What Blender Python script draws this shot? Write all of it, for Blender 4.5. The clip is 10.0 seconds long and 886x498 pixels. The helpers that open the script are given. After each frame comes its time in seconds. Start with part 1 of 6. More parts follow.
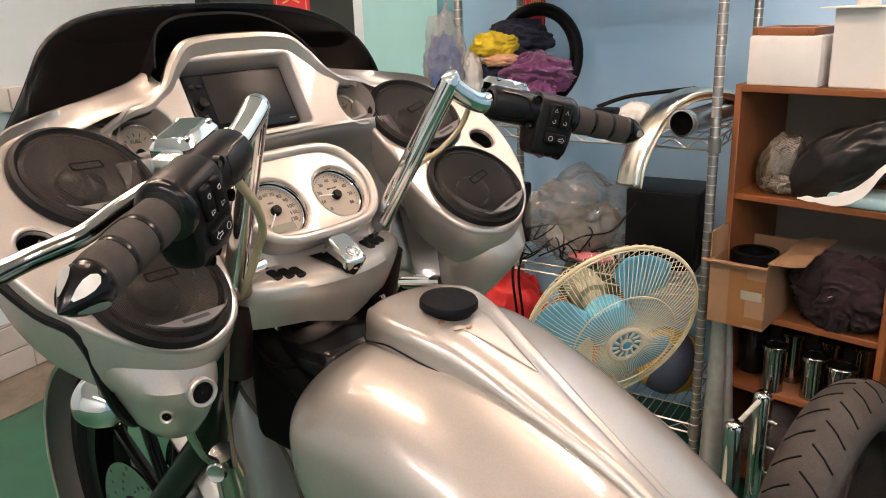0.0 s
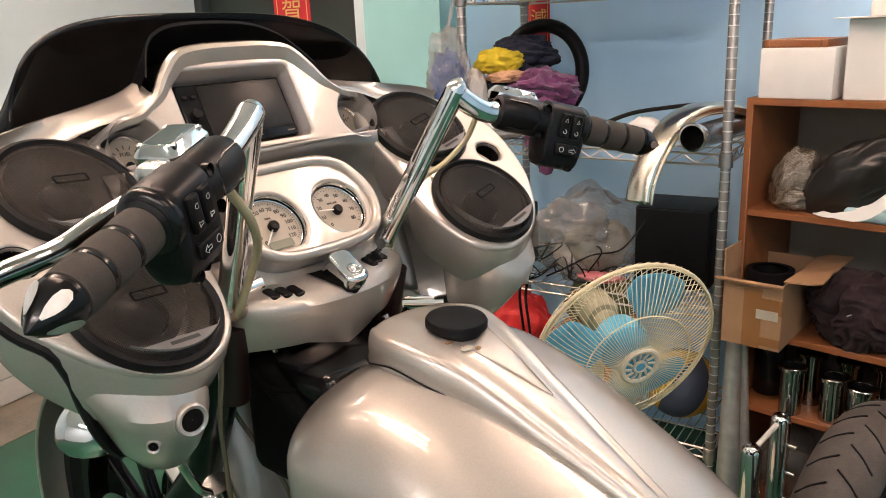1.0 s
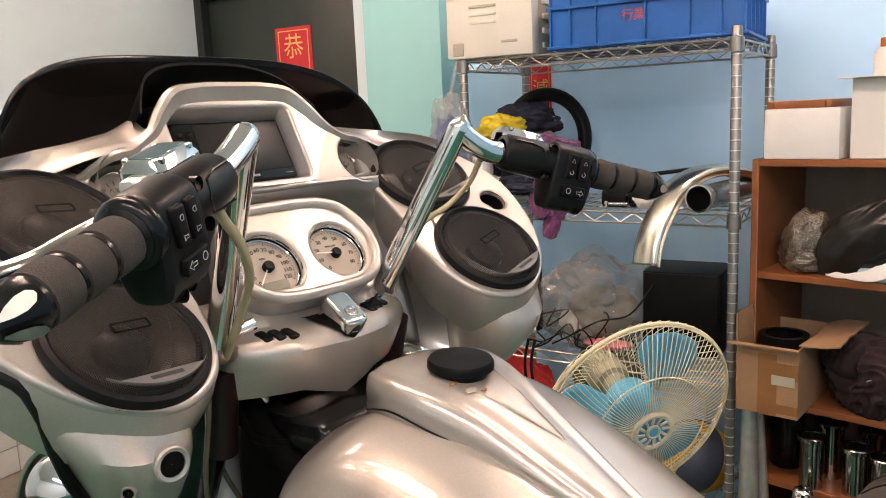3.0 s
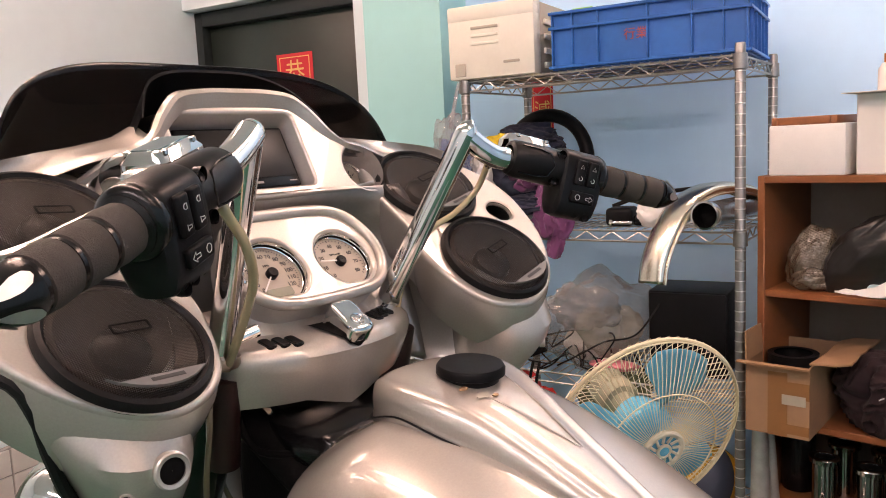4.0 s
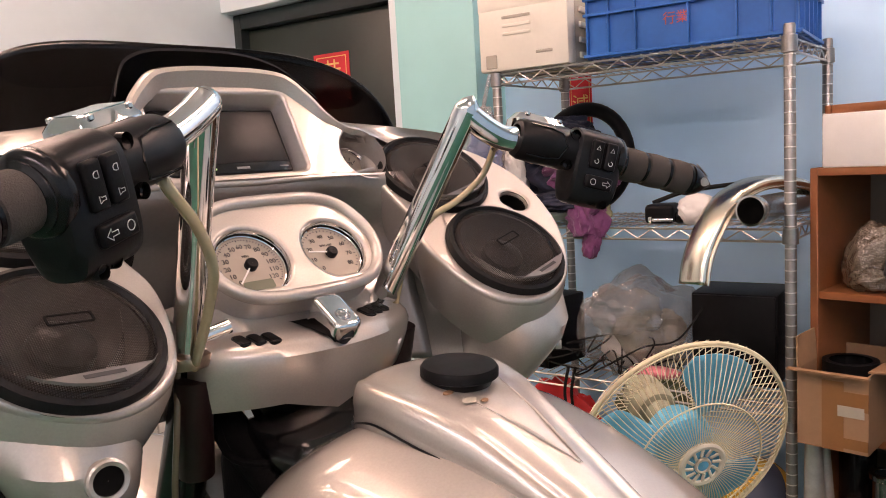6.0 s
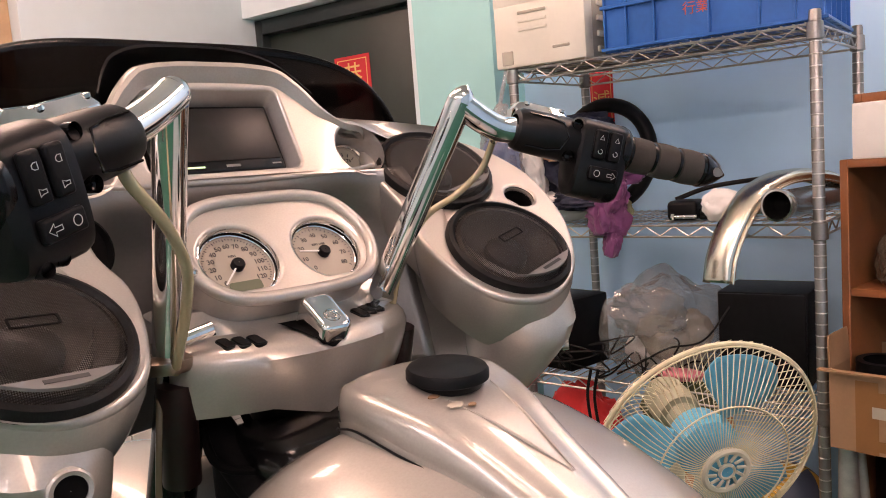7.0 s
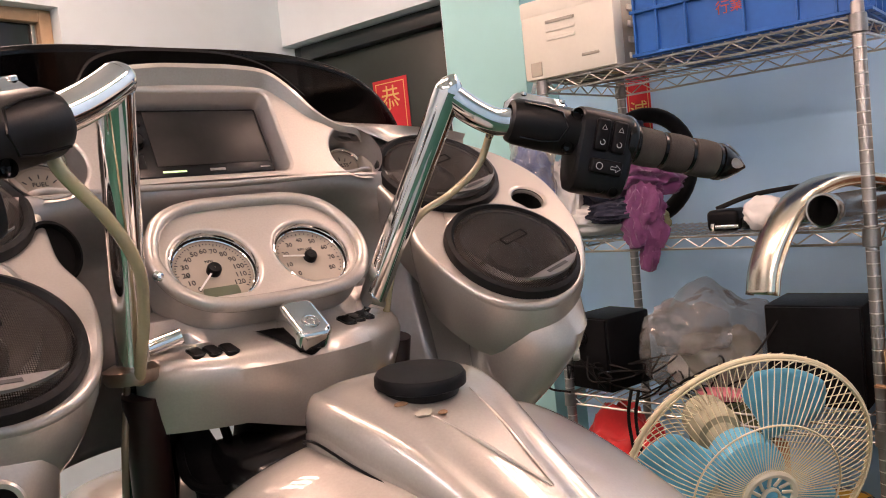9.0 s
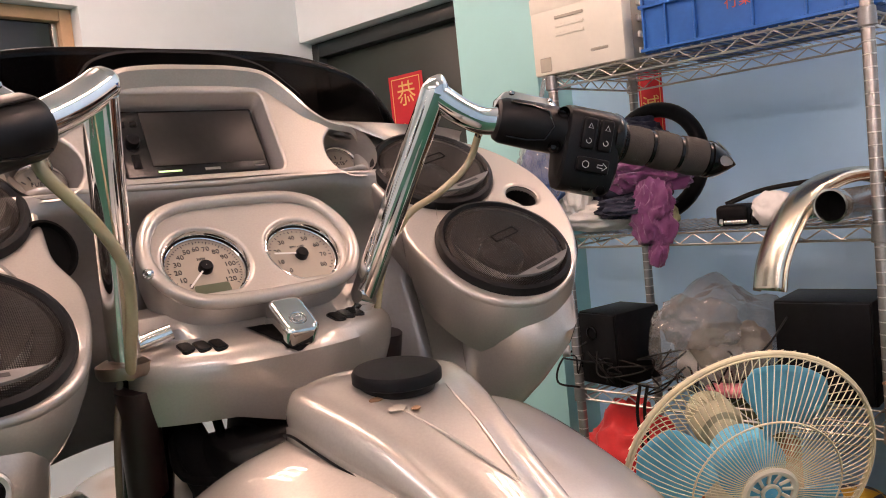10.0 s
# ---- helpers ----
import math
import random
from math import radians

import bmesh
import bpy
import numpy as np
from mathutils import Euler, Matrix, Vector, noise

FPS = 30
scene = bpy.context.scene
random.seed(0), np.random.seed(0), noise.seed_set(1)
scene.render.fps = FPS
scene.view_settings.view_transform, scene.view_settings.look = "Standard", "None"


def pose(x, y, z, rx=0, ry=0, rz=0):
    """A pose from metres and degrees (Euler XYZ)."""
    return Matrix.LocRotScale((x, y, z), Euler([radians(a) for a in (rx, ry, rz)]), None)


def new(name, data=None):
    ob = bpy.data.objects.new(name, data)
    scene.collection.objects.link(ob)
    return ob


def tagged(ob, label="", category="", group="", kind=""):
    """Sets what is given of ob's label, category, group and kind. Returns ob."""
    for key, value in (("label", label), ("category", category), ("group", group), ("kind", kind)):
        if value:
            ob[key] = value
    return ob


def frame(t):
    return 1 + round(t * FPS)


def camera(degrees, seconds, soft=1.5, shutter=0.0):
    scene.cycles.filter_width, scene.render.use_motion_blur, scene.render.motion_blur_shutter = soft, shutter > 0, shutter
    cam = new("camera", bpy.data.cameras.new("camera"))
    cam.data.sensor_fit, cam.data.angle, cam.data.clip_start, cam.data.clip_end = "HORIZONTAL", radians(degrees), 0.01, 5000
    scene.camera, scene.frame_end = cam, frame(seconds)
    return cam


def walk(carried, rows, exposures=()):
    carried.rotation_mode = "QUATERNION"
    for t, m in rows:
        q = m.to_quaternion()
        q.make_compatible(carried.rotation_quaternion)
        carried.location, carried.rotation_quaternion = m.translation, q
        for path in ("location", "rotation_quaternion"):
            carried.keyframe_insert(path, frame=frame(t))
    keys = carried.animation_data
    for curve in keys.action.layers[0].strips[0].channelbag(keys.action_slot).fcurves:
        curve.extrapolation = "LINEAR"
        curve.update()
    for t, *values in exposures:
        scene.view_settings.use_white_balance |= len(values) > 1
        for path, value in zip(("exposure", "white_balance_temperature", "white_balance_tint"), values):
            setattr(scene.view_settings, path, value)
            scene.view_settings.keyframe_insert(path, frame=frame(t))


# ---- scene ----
# World: x to the rider's right, y along the motorcycle's nose, z up. The room is turned against it.
cam = camera(59.1, 10.0, 1.0)
METRES, EYE, TILT, LEAN, TURN = 0.5, 1.42, -17.75, 2.0, -48.7
ROWS = [
    (0.0, 0.0, 0.0, 0.0, 0.0, 0.0, -0.0),
    (0.5, -0.0081, 0.0724, -0.0045, 0.11, 0.79, 0.19),
    (1.0, -0.0067, 0.1141, -0.0178, 0.29, 1.72, 0.4),
    (1.5, -0.0131, 0.1579, -0.0413, 0.52, 2.88, 0.55),
    (2.0, -0.0169, 0.1749, -0.0732, 0.56, 4.64, 0.55),
    (2.5, -0.0101, 0.1871, -0.0975, 0.55, 6.26, 0.46),
    (3.0, -0.0097, 0.2197, -0.1212, 0.47, 7.94, 0.43),
    (4.5, -0.0277, 0.2948, -0.1997, 0.77, 10.83, 0.51),
    (5.0, 0.0093, 0.3493, -0.2035, 1.8, 10.84, 0.2),
    (5.5, 0.0482, 0.4181, -0.1926, 3.03, 10.77, 0.02),
    (7.0, 0.1703, 0.5596, -0.1829, 6.82, 11.07, 0.28),
    (7.5, 0.2018, 0.5991, -0.1965, 7.89, 11.5, 0.5),
    (8.0, 0.2319, 0.6366, -0.203, 9.01, 12.1, 0.6),
    (8.5, 0.2628, 0.6833, -0.2148, 10.1, 12.73, 0.58),
    (9.0, 0.2904, 0.7094, -0.2155, 11.11, 13.17, 0.44),
    (9.5, 0.3315, 0.7135, -0.2065, 12.08, 13.17, 0.24),
    (10.0, 0.3706, 0.7014, -0.2131, 12.82, 12.73, 0.06),
]
walk(cam, [(t, pose(-0.672, -0.84, EYE, TILT, LEAN, TURN) @ pose(METRES * x, METRES * y, METRES * z, 90 + pitch, roll, yaw)) for t, x, y, z, yaw, pitch, roll in ROWS], [(0.0, 0.04, 6480, 8), (3.1, 0.04, 6460, 9), (4.4, 0.0, 6750, 22), (10.0, -0.08, 6750, 21)])
ROOM = pose(0, 0, 0, 0, 0, 12.3)

# ---- world and lamps ----
world = bpy.data.worlds.new("world")
scene.world = world
world.use_nodes = True
world.node_tree.nodes["Background"].inputs[0].default_value = (0.8, 0.9, 1.0, 1)
world.node_tree.nodes["Background"].inputs[1].default_value = 0.02
scene.view_settings.exposure = 0.0
TUBE_STRENGTH = 46.0


# ---- materials ----
def mat(name, color, rough=0.5, metal=0.0, var=0.12, scale=12.0, bump=0.0, bscale=80.0, coat=0.0, trans=0.0, ior=1.45, dirt=0.0, spec=0.5, rvar=0.1, sheen=0.0):
    m = bpy.data.materials.new(name)
    m.use_nodes = True
    nt = m.node_tree
    b = nt.nodes["Principled BSDF"]
    b.inputs["Metallic"].default_value = metal
    b.inputs["Coat Weight"].default_value = coat
    b.inputs["Coat Roughness"].default_value = 0.03
    b.inputs["Transmission Weight"].default_value = trans
    b.inputs["IOR"].default_value = ior
    b.inputs["Specular IOR Level"].default_value = spec
    b.inputs["Sheen Weight"].default_value = sheen
    tc = nt.nodes.new("ShaderNodeTexCoord")
    n1 = nt.nodes.new("ShaderNodeTexNoise")
    n1.inputs["Scale"].default_value = scale
    n1.inputs["Detail"].default_value = 6
    nt.links.new(tc.outputs["Object"], n1.inputs["Vector"])
    n2 = nt.nodes.new("ShaderNodeTexNoise")
    n2.inputs["Scale"].default_value = scale * 9
    n2.inputs["Detail"].default_value = 4
    nt.links.new(tc.outputs["Object"], n2.inputs["Vector"])
    add = nt.nodes.new("ShaderNodeMath")
    add.operation = "MULTIPLY_ADD"
    nt.links.new(n2.outputs[0], add.inputs[0])
    add.inputs[1].default_value = 0.35
    nt.links.new(n1.outputs[0], add.inputs[2])
    ramp = nt.nodes.new("ShaderNodeValToRGB")
    ramp.color_ramp.elements[0].position = 0.4
    ramp.color_ramp.elements[1].position = 0.95
    lo = [c * (1 - var) for c in color]
    hi = [min(1, c * (1 + var)) for c in color]
    ramp.color_ramp.elements[0].color = (*lo, 1)
    ramp.color_ramp.elements[1].color = (*hi, 1)
    nt.links.new(add.outputs[0], ramp.inputs[0])
    out = ramp.outputs[0]
    if dirt:
        n3 = nt.nodes.new("ShaderNodeTexNoise")
        n3.inputs["Scale"].default_value = scale * 0.4
        n3.inputs["Detail"].default_value = 9
        n3.inputs["Roughness"].default_value = 0.7
        nt.links.new(tc.outputs["Object"], n3.inputs["Vector"])
        r3 = nt.nodes.new("ShaderNodeValToRGB")
        r3.color_ramp.elements[0].position = 0.5
        r3.color_ramp.elements[1].position = 0.72
        nt.links.new(n3.outputs[0], r3.inputs[0])
        mm = nt.nodes.new("ShaderNodeMath")
        mm.operation = "MULTIPLY"
        nt.links.new(r3.outputs[0], mm.inputs[0])
        mm.inputs[1].default_value = dirt
        mix = nt.nodes.new("ShaderNodeMix")
        mix.data_type = "RGBA"
        nt.links.new(mm.outputs[0], mix.inputs["Factor"])
        nt.links.new(out, mix.inputs["A"])
        mix.inputs["B"].default_value = (color[0] * 0.35, color[1] * 0.3, color[2] * 0.25, 1)
        out = mix.outputs["Result"]
    nt.links.new(out, b.inputs["Base Color"])
    mr = nt.nodes.new("ShaderNodeMapRange")
    mr.inputs["To Min"].default_value = max(0.0, rough - rvar * rough)
    mr.inputs["To Max"].default_value = min(1.0, rough + rvar * rough)
    nt.links.new(n1.outputs[0], mr.inputs["Value"])
    nt.links.new(mr.outputs[0], b.inputs["Roughness"])
    if bump:
        n4 = nt.nodes.new("ShaderNodeTexNoise")
        n4.inputs["Scale"].default_value = bscale
        n4.inputs["Detail"].default_value = 5
        nt.links.new(tc.outputs["Object"], n4.inputs["Vector"])
        bp = nt.nodes.new("ShaderNodeBump")
        bp.inputs["Strength"].default_value = bump
        bp.inputs["Distance"].default_value = 0.004
        nt.links.new(n4.outputs[0], bp.inputs["Height"])
        nt.links.new(bp.outputs[0], b.inputs["Normal"])
    return m


def glow(name, color, strength):
    m = bpy.data.materials.new(name)
    m.use_nodes = True
    b = m.node_tree.nodes["Principled BSDF"]
    b.inputs["Emission Color"].default_value = (*color, 1)
    b.inputs["Emission Strength"].default_value = strength
    return m


def mesh_mat(name, color, cell, metal=0.6):
    """A fine woven speaker mesh: round holes between thin metal."""
    m = mat(name, color, 0.42, metal, 0.3, 14.0, spec=0.14)
    nt = m.node_tree
    b = nt.nodes["Principled BSDF"]
    tc = nt.nodes.new("ShaderNodeTexCoord")
    vo = nt.nodes.new("ShaderNodeTexVoronoi")
    vo.voronoi_dimensions = "2D"
    vo.inputs["Scale"].default_value = 1 / cell
    vo.inputs["Randomness"].default_value = 0.0
    nt.links.new(tc.outputs["Object"], vo.inputs["Vector"])
    bp = nt.nodes.new("ShaderNodeBump")
    bp.inputs["Strength"].default_value = 0.9
    bp.inputs["Distance"].default_value = 0.001
    nt.links.new(vo.outputs["Distance"], bp.inputs["Height"])
    nt.links.new(bp.outputs[0], b.inputs["Normal"])
    rp = nt.nodes.new("ShaderNodeValToRGB")
    rp.color_ramp.elements[0].position = 0.22
    rp.color_ramp.elements[0].color = (color[0] * 0.12, color[1] * 0.12, color[2] * 0.12, 1)
    rp.color_ramp.elements[1].position = 0.5
    rp.color_ramp.elements[1].color = (color[0] * 2.0, color[1] * 2.0, color[2] * 2.0, 1)
    nt.links.new(vo.outputs["Distance"], rp.inputs[0])
    nt.links.new(rp.outputs[0], b.inputs["Base Color"])
    hole = nt.nodes.new("ShaderNodeMapRange")      # the cell's middle is open
    hole.inputs["From Min"].default_value = 0.30
    hole.inputs["From Max"].default_value = 0.42
    nt.links.new(vo.outputs["Distance"], hole.inputs["Value"])
    clear = nt.nodes.new("ShaderNodeBsdfTransparent")
    blend = nt.nodes.new("ShaderNodeMixShader")
    nt.links.new(hole.outputs[0], blend.inputs[0])
    nt.links.new(clear.outputs[0], blend.inputs[1])
    nt.links.new(b.outputs[0], blend.inputs[2])
    nt.links.new(blend.outputs[0], nt.nodes["Material Output"].inputs["Surface"])
    return m


SILVER = mat("silver_paint", (0.45, 0.415, 0.368), 0.38, 0.58, 0.06, 420.0, coat=1.0, rvar=0.12)
SILVER_MATT = mat("silver_inner_paint", (0.41, 0.385, 0.36), 0.38, 0.75, 0.05, 260.0, coat=0.35)
# silver darkened to carry the shade of the inner hollow
SILVER_SHADED = mat("shaded_silver_paint", (0.33, 0.312, 0.295), 0.38, 0.75, 0.05, 200.0, coat=0.3)
CHROME = mat("chrome", (0.78, 0.77, 0.76), 0.045, 1.0, 0.03, 20.0)
CHROME_WORN = mat("worn_chrome", (0.62, 0.61, 0.58), 0.2, 1.0, 0.12, 25.0, dirt=0.3)
STEEL_TUBE = mat("dull_steel", (0.50, 0.49, 0.47), 0.26, 1.0, 0.15, 30.0, dirt=0.25)
POST = mat("shelf_post_steel", (0.30, 0.29, 0.275), 0.38, 0.9, 0.15, 40.0, dirt=0.3)
WIRE = mat("shelf_wire", (0.50, 0.48, 0.45), 0.32, 0.9, 0.15, 60.0, dirt=0.3)
SLEEVE = mat("dark_polished_sleeve", (0.40, 0.385, 0.36), 0.12, 1.0, 0.15, 30.0, dirt=0.3)
PIPE = mat("satin_pipe_steel", (0.62, 0.60, 0.57), 0.34, 0.75, 0.15, 30.0, dirt=0.2)
BRUSHED = mat("brushed_brassy_steel", (0.78, 0.72, 0.60), 0.24, 1.0, 0.12, 18.0, bump=0.05, bscale=200)
BLACK_GLOSS = mat("gloss_black_paint", (0.006, 0.006, 0.0065), 0.22, 0.0, 0.2, 30.0, coat=0.08, spec=0.3)
BLACK_DULL = mat("dull_black_rubber", (0.004, 0.004, 0.0042), 0.65, 0.0, 0.3, 40.0, bump=0.2, bscale=300, spec=0.06)
BLACK_SATIN = mat("satin_black_casting", (0.006, 0.006, 0.0065), 0.36, 0.0, 0.25, 40.0, bump=0.05, bscale=700, spec=0.22)
BLACK_MATT = mat("matt_black_plastic", (0.006, 0.006, 0.0065), 0.42, 0.0, 0.25, 60.0, bump=0.1, bscale=900, spec=0.12)
RUBBER = mat("black_rubber", (0.008, 0.008, 0.008), 0.5, 0.0, 0.25, 40.0, bump=0.1, bscale=500, spec=0.2)
GRIP = mat("grip_foam", (0.040, 0.034, 0.029), 0.9, 0.0, 0.25, 60.0, bump=0.4, bscale=900)
GRILLE = mesh_mat("speaker_mesh", (0.013, 0.0108, 0.009), 0.0017, 0.0)
CONE = mat("speaker_cone", (0.05, 0.042, 0.034), 0.38, 0.1, 0.25, 30.0)
CONE_CAP = mat("speaker_dust_cap", (0.022, 0.019, 0.016), 0.3, 0.0, 0.2, 30.0)
BADGE = mat("speaker_badge_grey", (0.15, 0.145, 0.14), 0.4, 0.2, 0.05, 40.0)
TINT = mat("smoked_screen", (0.006, 0.006, 0.007), 0.06, 0.0, 0.1, 8.0, coat=0.3)
SCREEN = mat("dark_display", (0.012, 0.011, 0.010), 0.36, 0.0, 0.4, 14.0, spec=0.25)
DIAL = mat("dial_face", (0.30, 0.265, 0.215), 0.5, 0.1, 0.03, 60.0)
LCD = mat("lcd_green_grey", (0.085, 0.10, 0.06), 0.3, 0.0, 0.06, 60.0)
INK = mat("dark_print", (0.03, 0.03, 0.03), 0.6)
PALE = mat("pale_print", (0.62, 0.61, 0.58), 0.6)
GREEN_LAMP = glow("green_key_light", (0.35, 0.8, 0.1), 0.8)
BRASS = mat("brassy_nut", (0.34, 0.27, 0.21), 0.3, 1.0, 0.15, 40.0)
HOSE = mat("clear_yellowed_hose", (0.40, 0.34, 0.20), 0.25, 0.0, 0.1, 30.0, coat=0.5)
HOSE_DARK = mat("smoky_hose", (0.14, 0.12, 0.08), 0.25, 0.0, 0.1, 30.0, coat=0.4)
# black tube; the red in its colour stands for a reflection
RED_SHEEN_TUBE = mat("black_tube_red_sheen", (0.012, 0.004, 0.004), 0.4, 0.0, 0.2, 30.0)
WALL_BLUE = mat("blue_wall_paint", (0.45, 0.705, 0.935), 0.6, 0.0, 0.05, 2.0, bump=0.05, bscale=90, dirt=0.05)
WALL_TEAL = mat("teal_column_paint", (0.32, 0.61, 0.61), 0.55, 0.0, 0.04, 2.0, bump=0.05, bscale=90)
WALL_WHITE = mat("white_wall_paint", (0.72, 0.82, 0.86), 0.6, 0.0, 0.04, 2.0, bump=0.05, bscale=90, dirt=0.04)
CEILING = mat("ceiling_white", (0.80, 0.80, 0.78), 0.7, 0.0, 0.04, 3.0)
FLOOR_GREEN = mat("green_floor_paint", (0.014, 0.10, 0.05), 0.3, 0.0, 0.15, 6.0, dirt=0.35, coat=0.3)
CONCRETE = mat("worn_concrete", (0.22, 0.19, 0.15), 0.8, 0.0, 0.25, 9.0, bump=0.3, bscale=60, dirt=0.4)
TILE = mat("white_wall_tile", (0.66, 0.62, 0.58), 0.3, 0.0, 0.06, 9.0)
GROUT = mat("grey_grout", (0.34, 0.32, 0.30), 0.8, 0.0, 0.1, 30.0)
DOOR = mat("dark_green_door_paint", (0.018, 0.026, 0.021), 0.4, 0.0, 0.2, 5.0)
DOOR_FRAME = mat("dark_door_frame", (0.012, 0.018, 0.018), 0.4, 0.0, 0.15, 5.0)
RED_PAPER = mat("red_paper", (0.55, 0.02, 0.03), 0.5, 0.0, 0.1, 14.0)
GOLD_INK = mat("gold_print", (0.75, 0.55, 0.18), 0.4, 0.2, 0.1, 30.0)
WOOD = mat("orange_veneer", (0.25, 0.088, 0.03), 0.4, 0.0, 0.2, 14.0, coat=0.15)
WOOD_DARK = mat("cabinet_back_board", (0.30, 0.27, 0.23), 0.6, 0.0, 0.1, 9.0)
FOAM = mat("white_foam_block", (0.82, 0.80, 0.76), 0.8, 0.0, 0.03, 30.0, bump=0.25, bscale=260)
WHITE_CARD = mat("white_carton", (0.78, 0.75, 0.70), 0.65, 0.0, 0.03, 10.0)
CARTON = mat("brown_cardboard", (0.29, 0.17, 0.09), 0.75, 0.0, 0.12, 12.0, bump=0.1, bscale=150, dirt=0.15)
TAPE = mat("brown_parcel_tape", (0.24, 0.12, 0.045), 0.25, 0.0, 0.08, 14.0)
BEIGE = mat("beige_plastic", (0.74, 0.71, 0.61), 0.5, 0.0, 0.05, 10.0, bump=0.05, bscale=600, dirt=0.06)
# BEIGE with shade put into it for the case; plain drab tone elsewhere
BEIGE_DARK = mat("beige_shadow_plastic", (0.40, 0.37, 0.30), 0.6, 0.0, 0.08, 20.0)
CRATE_BLUE = mat("blue_crate_plastic", (0.012, 0.10, 0.36), 0.4, 0.0, 0.15, 10.0, dirt=0.35)
CRATE_INK = mat("red_crate_paint", (0.50, 0.07, 0.03), 0.6, 0.0, 0.2, 60.0)
FAN_CREAM = mat("yellowed_fan_wire", (0.76, 0.68, 0.47), 0.42, 0.0, 0.1, 30.0)
FAN_BLUE = mat("blue_fan_plastic", (0.13, 0.46, 0.64), 0.3, 0.0, 0.08, 14.0, dirt=0.12)
FAN_HUB = mat("pale_hub_plastic", (0.70, 0.64, 0.50), 0.4, 0.0, 0.05, 20.0)
BALL_YELLOW = mat("yellow_ball_skin", (0.62, 0.36, 0.03), 0.5, 0.0, 0.1, 20.0, bump=0.2, bscale=500)
BALL_NAVY = mat("navy_ball_skin", (0.04, 0.055, 0.09), 0.5, 0.0, 0.1, 20.0, bump=0.2, bscale=500)
TYRE = mat("tyre_rubber", (0.055, 0.048, 0.042), 0.75, 0.0, 0.3, 20.0, bump=0.2, bscale=300, dirt=0.2)
BUBBLE = mat("bubble_wrap", (0.11, 0.09, 0.064), 0.16, 0.0, 0.2, 24.0, spec=0.9, coat=0.6)
NAVY = mat("navy_cloth", (0.009, 0.012, 0.028), 0.9, 0.0, 0.3, 30.0, bump=0.3, bscale=700, sheen=0.03)
BLUE_CLOTH = mat("blue_cloth", (0.05, 0.10, 0.30), 0.8, 0.0, 0.3, 30.0, bump=0.3, bscale=700)
YELLOW_CLOTH = mat("yellow_cloth", (0.62, 0.47, 0.03), 0.9, 0.0, 0.15, 30.0, bump=0.3, bscale=700)
PURPLE_CLOTH = mat("purple_cloth", (0.12, 0.028, 0.10), 0.85, 0.0, 0.2, 30.0, bump=0.3, bscale=700, sheen=0.3)
WHITE_CLOTH = mat("white_cloth", (0.72, 0.70, 0.66), 0.9, 0.0, 0.08, 30.0, bump=0.3, bscale=500)
PEACH_CLOTH = mat("peach_cloth", (0.62, 0.36, 0.22), 0.9, 0.0, 0.1, 30.0, bump=0.3, bscale=500)
MAROON_CLOTH = mat("dark_maroon_cloth", (0.020, 0.009, 0.011), 0.9, 0.0, 0.3, 40.0, bump=0.3, bscale=700, sheen=0.04)
BLACK_BAG = mat("black_polythene", (0.014, 0.012, 0.011), 0.3, 0.0, 0.2, 20.0, coat=0.12)
PAPER = mat("white_paper", (0.78, 0.76, 0.73), 0.7, 0.0, 0.03, 20.0)
PALE_BLUE = mat("pale_blue_plastic", (0.42, 0.62, 0.66), 0.4, 0.0, 0.05, 20.0)
RED_BAG = mat("red_nylon", (0.62, 0.02, 0.02), 0.45, 0.0, 0.15, 20.0, sheen=0.2)
ORANGE = mat("orange_plastic", (0.62, 0.17, 0.03), 0.4, 0.0, 0.1, 20.0)
PINK = mat("pink_plastic", (0.70, 0.22, 0.25), 0.4, 0.0, 0.1, 20.0)
OLIVE = mat("olive_mesh_cloth", (0.16, 0.17, 0.09), 0.9, 0.0, 0.3, 40.0, bump=0.4, bscale=500)
GLASS = mat("clear_gauge_glass", (1, 1, 1), 0.02, 0.0, 0.0, 5.0, trans=1.0, ior=1.02)
MIRROR_GREEN = mat("tinted_reservoir_lid", (0.30, 0.38, 0.38), 0.05, 1.0, 0.03, 10.0)
NIGHT = mat("dark_window_pane", (0.01, 0.011, 0.012), 0.08, 0.0, 0.1, 5.0)
WINDOW_WOOD = mat("window_wood", (0.42, 0.29, 0.17), 0.5, 0.0, 0.15, 12.0)
TUBE = glow("lamp_tube", (1.0, 0.69, 0.55), TUBE_STRENGTH)
TUBE_COOL = glow("cool_lamp_tube", (0.94, 0.79, 0.77), 1.05 * TUBE_STRENGTH)
LAMP_BODY = mat("lamp_enamel", (0.82, 0.82, 0.80), 0.35, 0.0, 0.03, 10.0)

# the smoked screen lets a little light through
nt = TINT.node_tree
clear = nt.nodes.new("ShaderNodeBsdfTransparent")
clear.inputs[0].default_value = (0.16, 0.14, 0.13, 1)
blend = nt.nodes.new("ShaderNodeMixShader")
blend.inputs[0].default_value = 0.35
out = nt.nodes["Material Output"]
nt.links.new(clear.outputs[0], blend.inputs[1])
nt.links.new(nt.nodes["Principled BSDF"].outputs[0], blend.inputs[2])
nt.links.new(blend.outputs[0], out.inputs["Surface"])

RING_BRIGHT = mat("bright_ring_steel", (0.72, 0.70, 0.66), 0.3, 0.8, 0.1, 60.0)


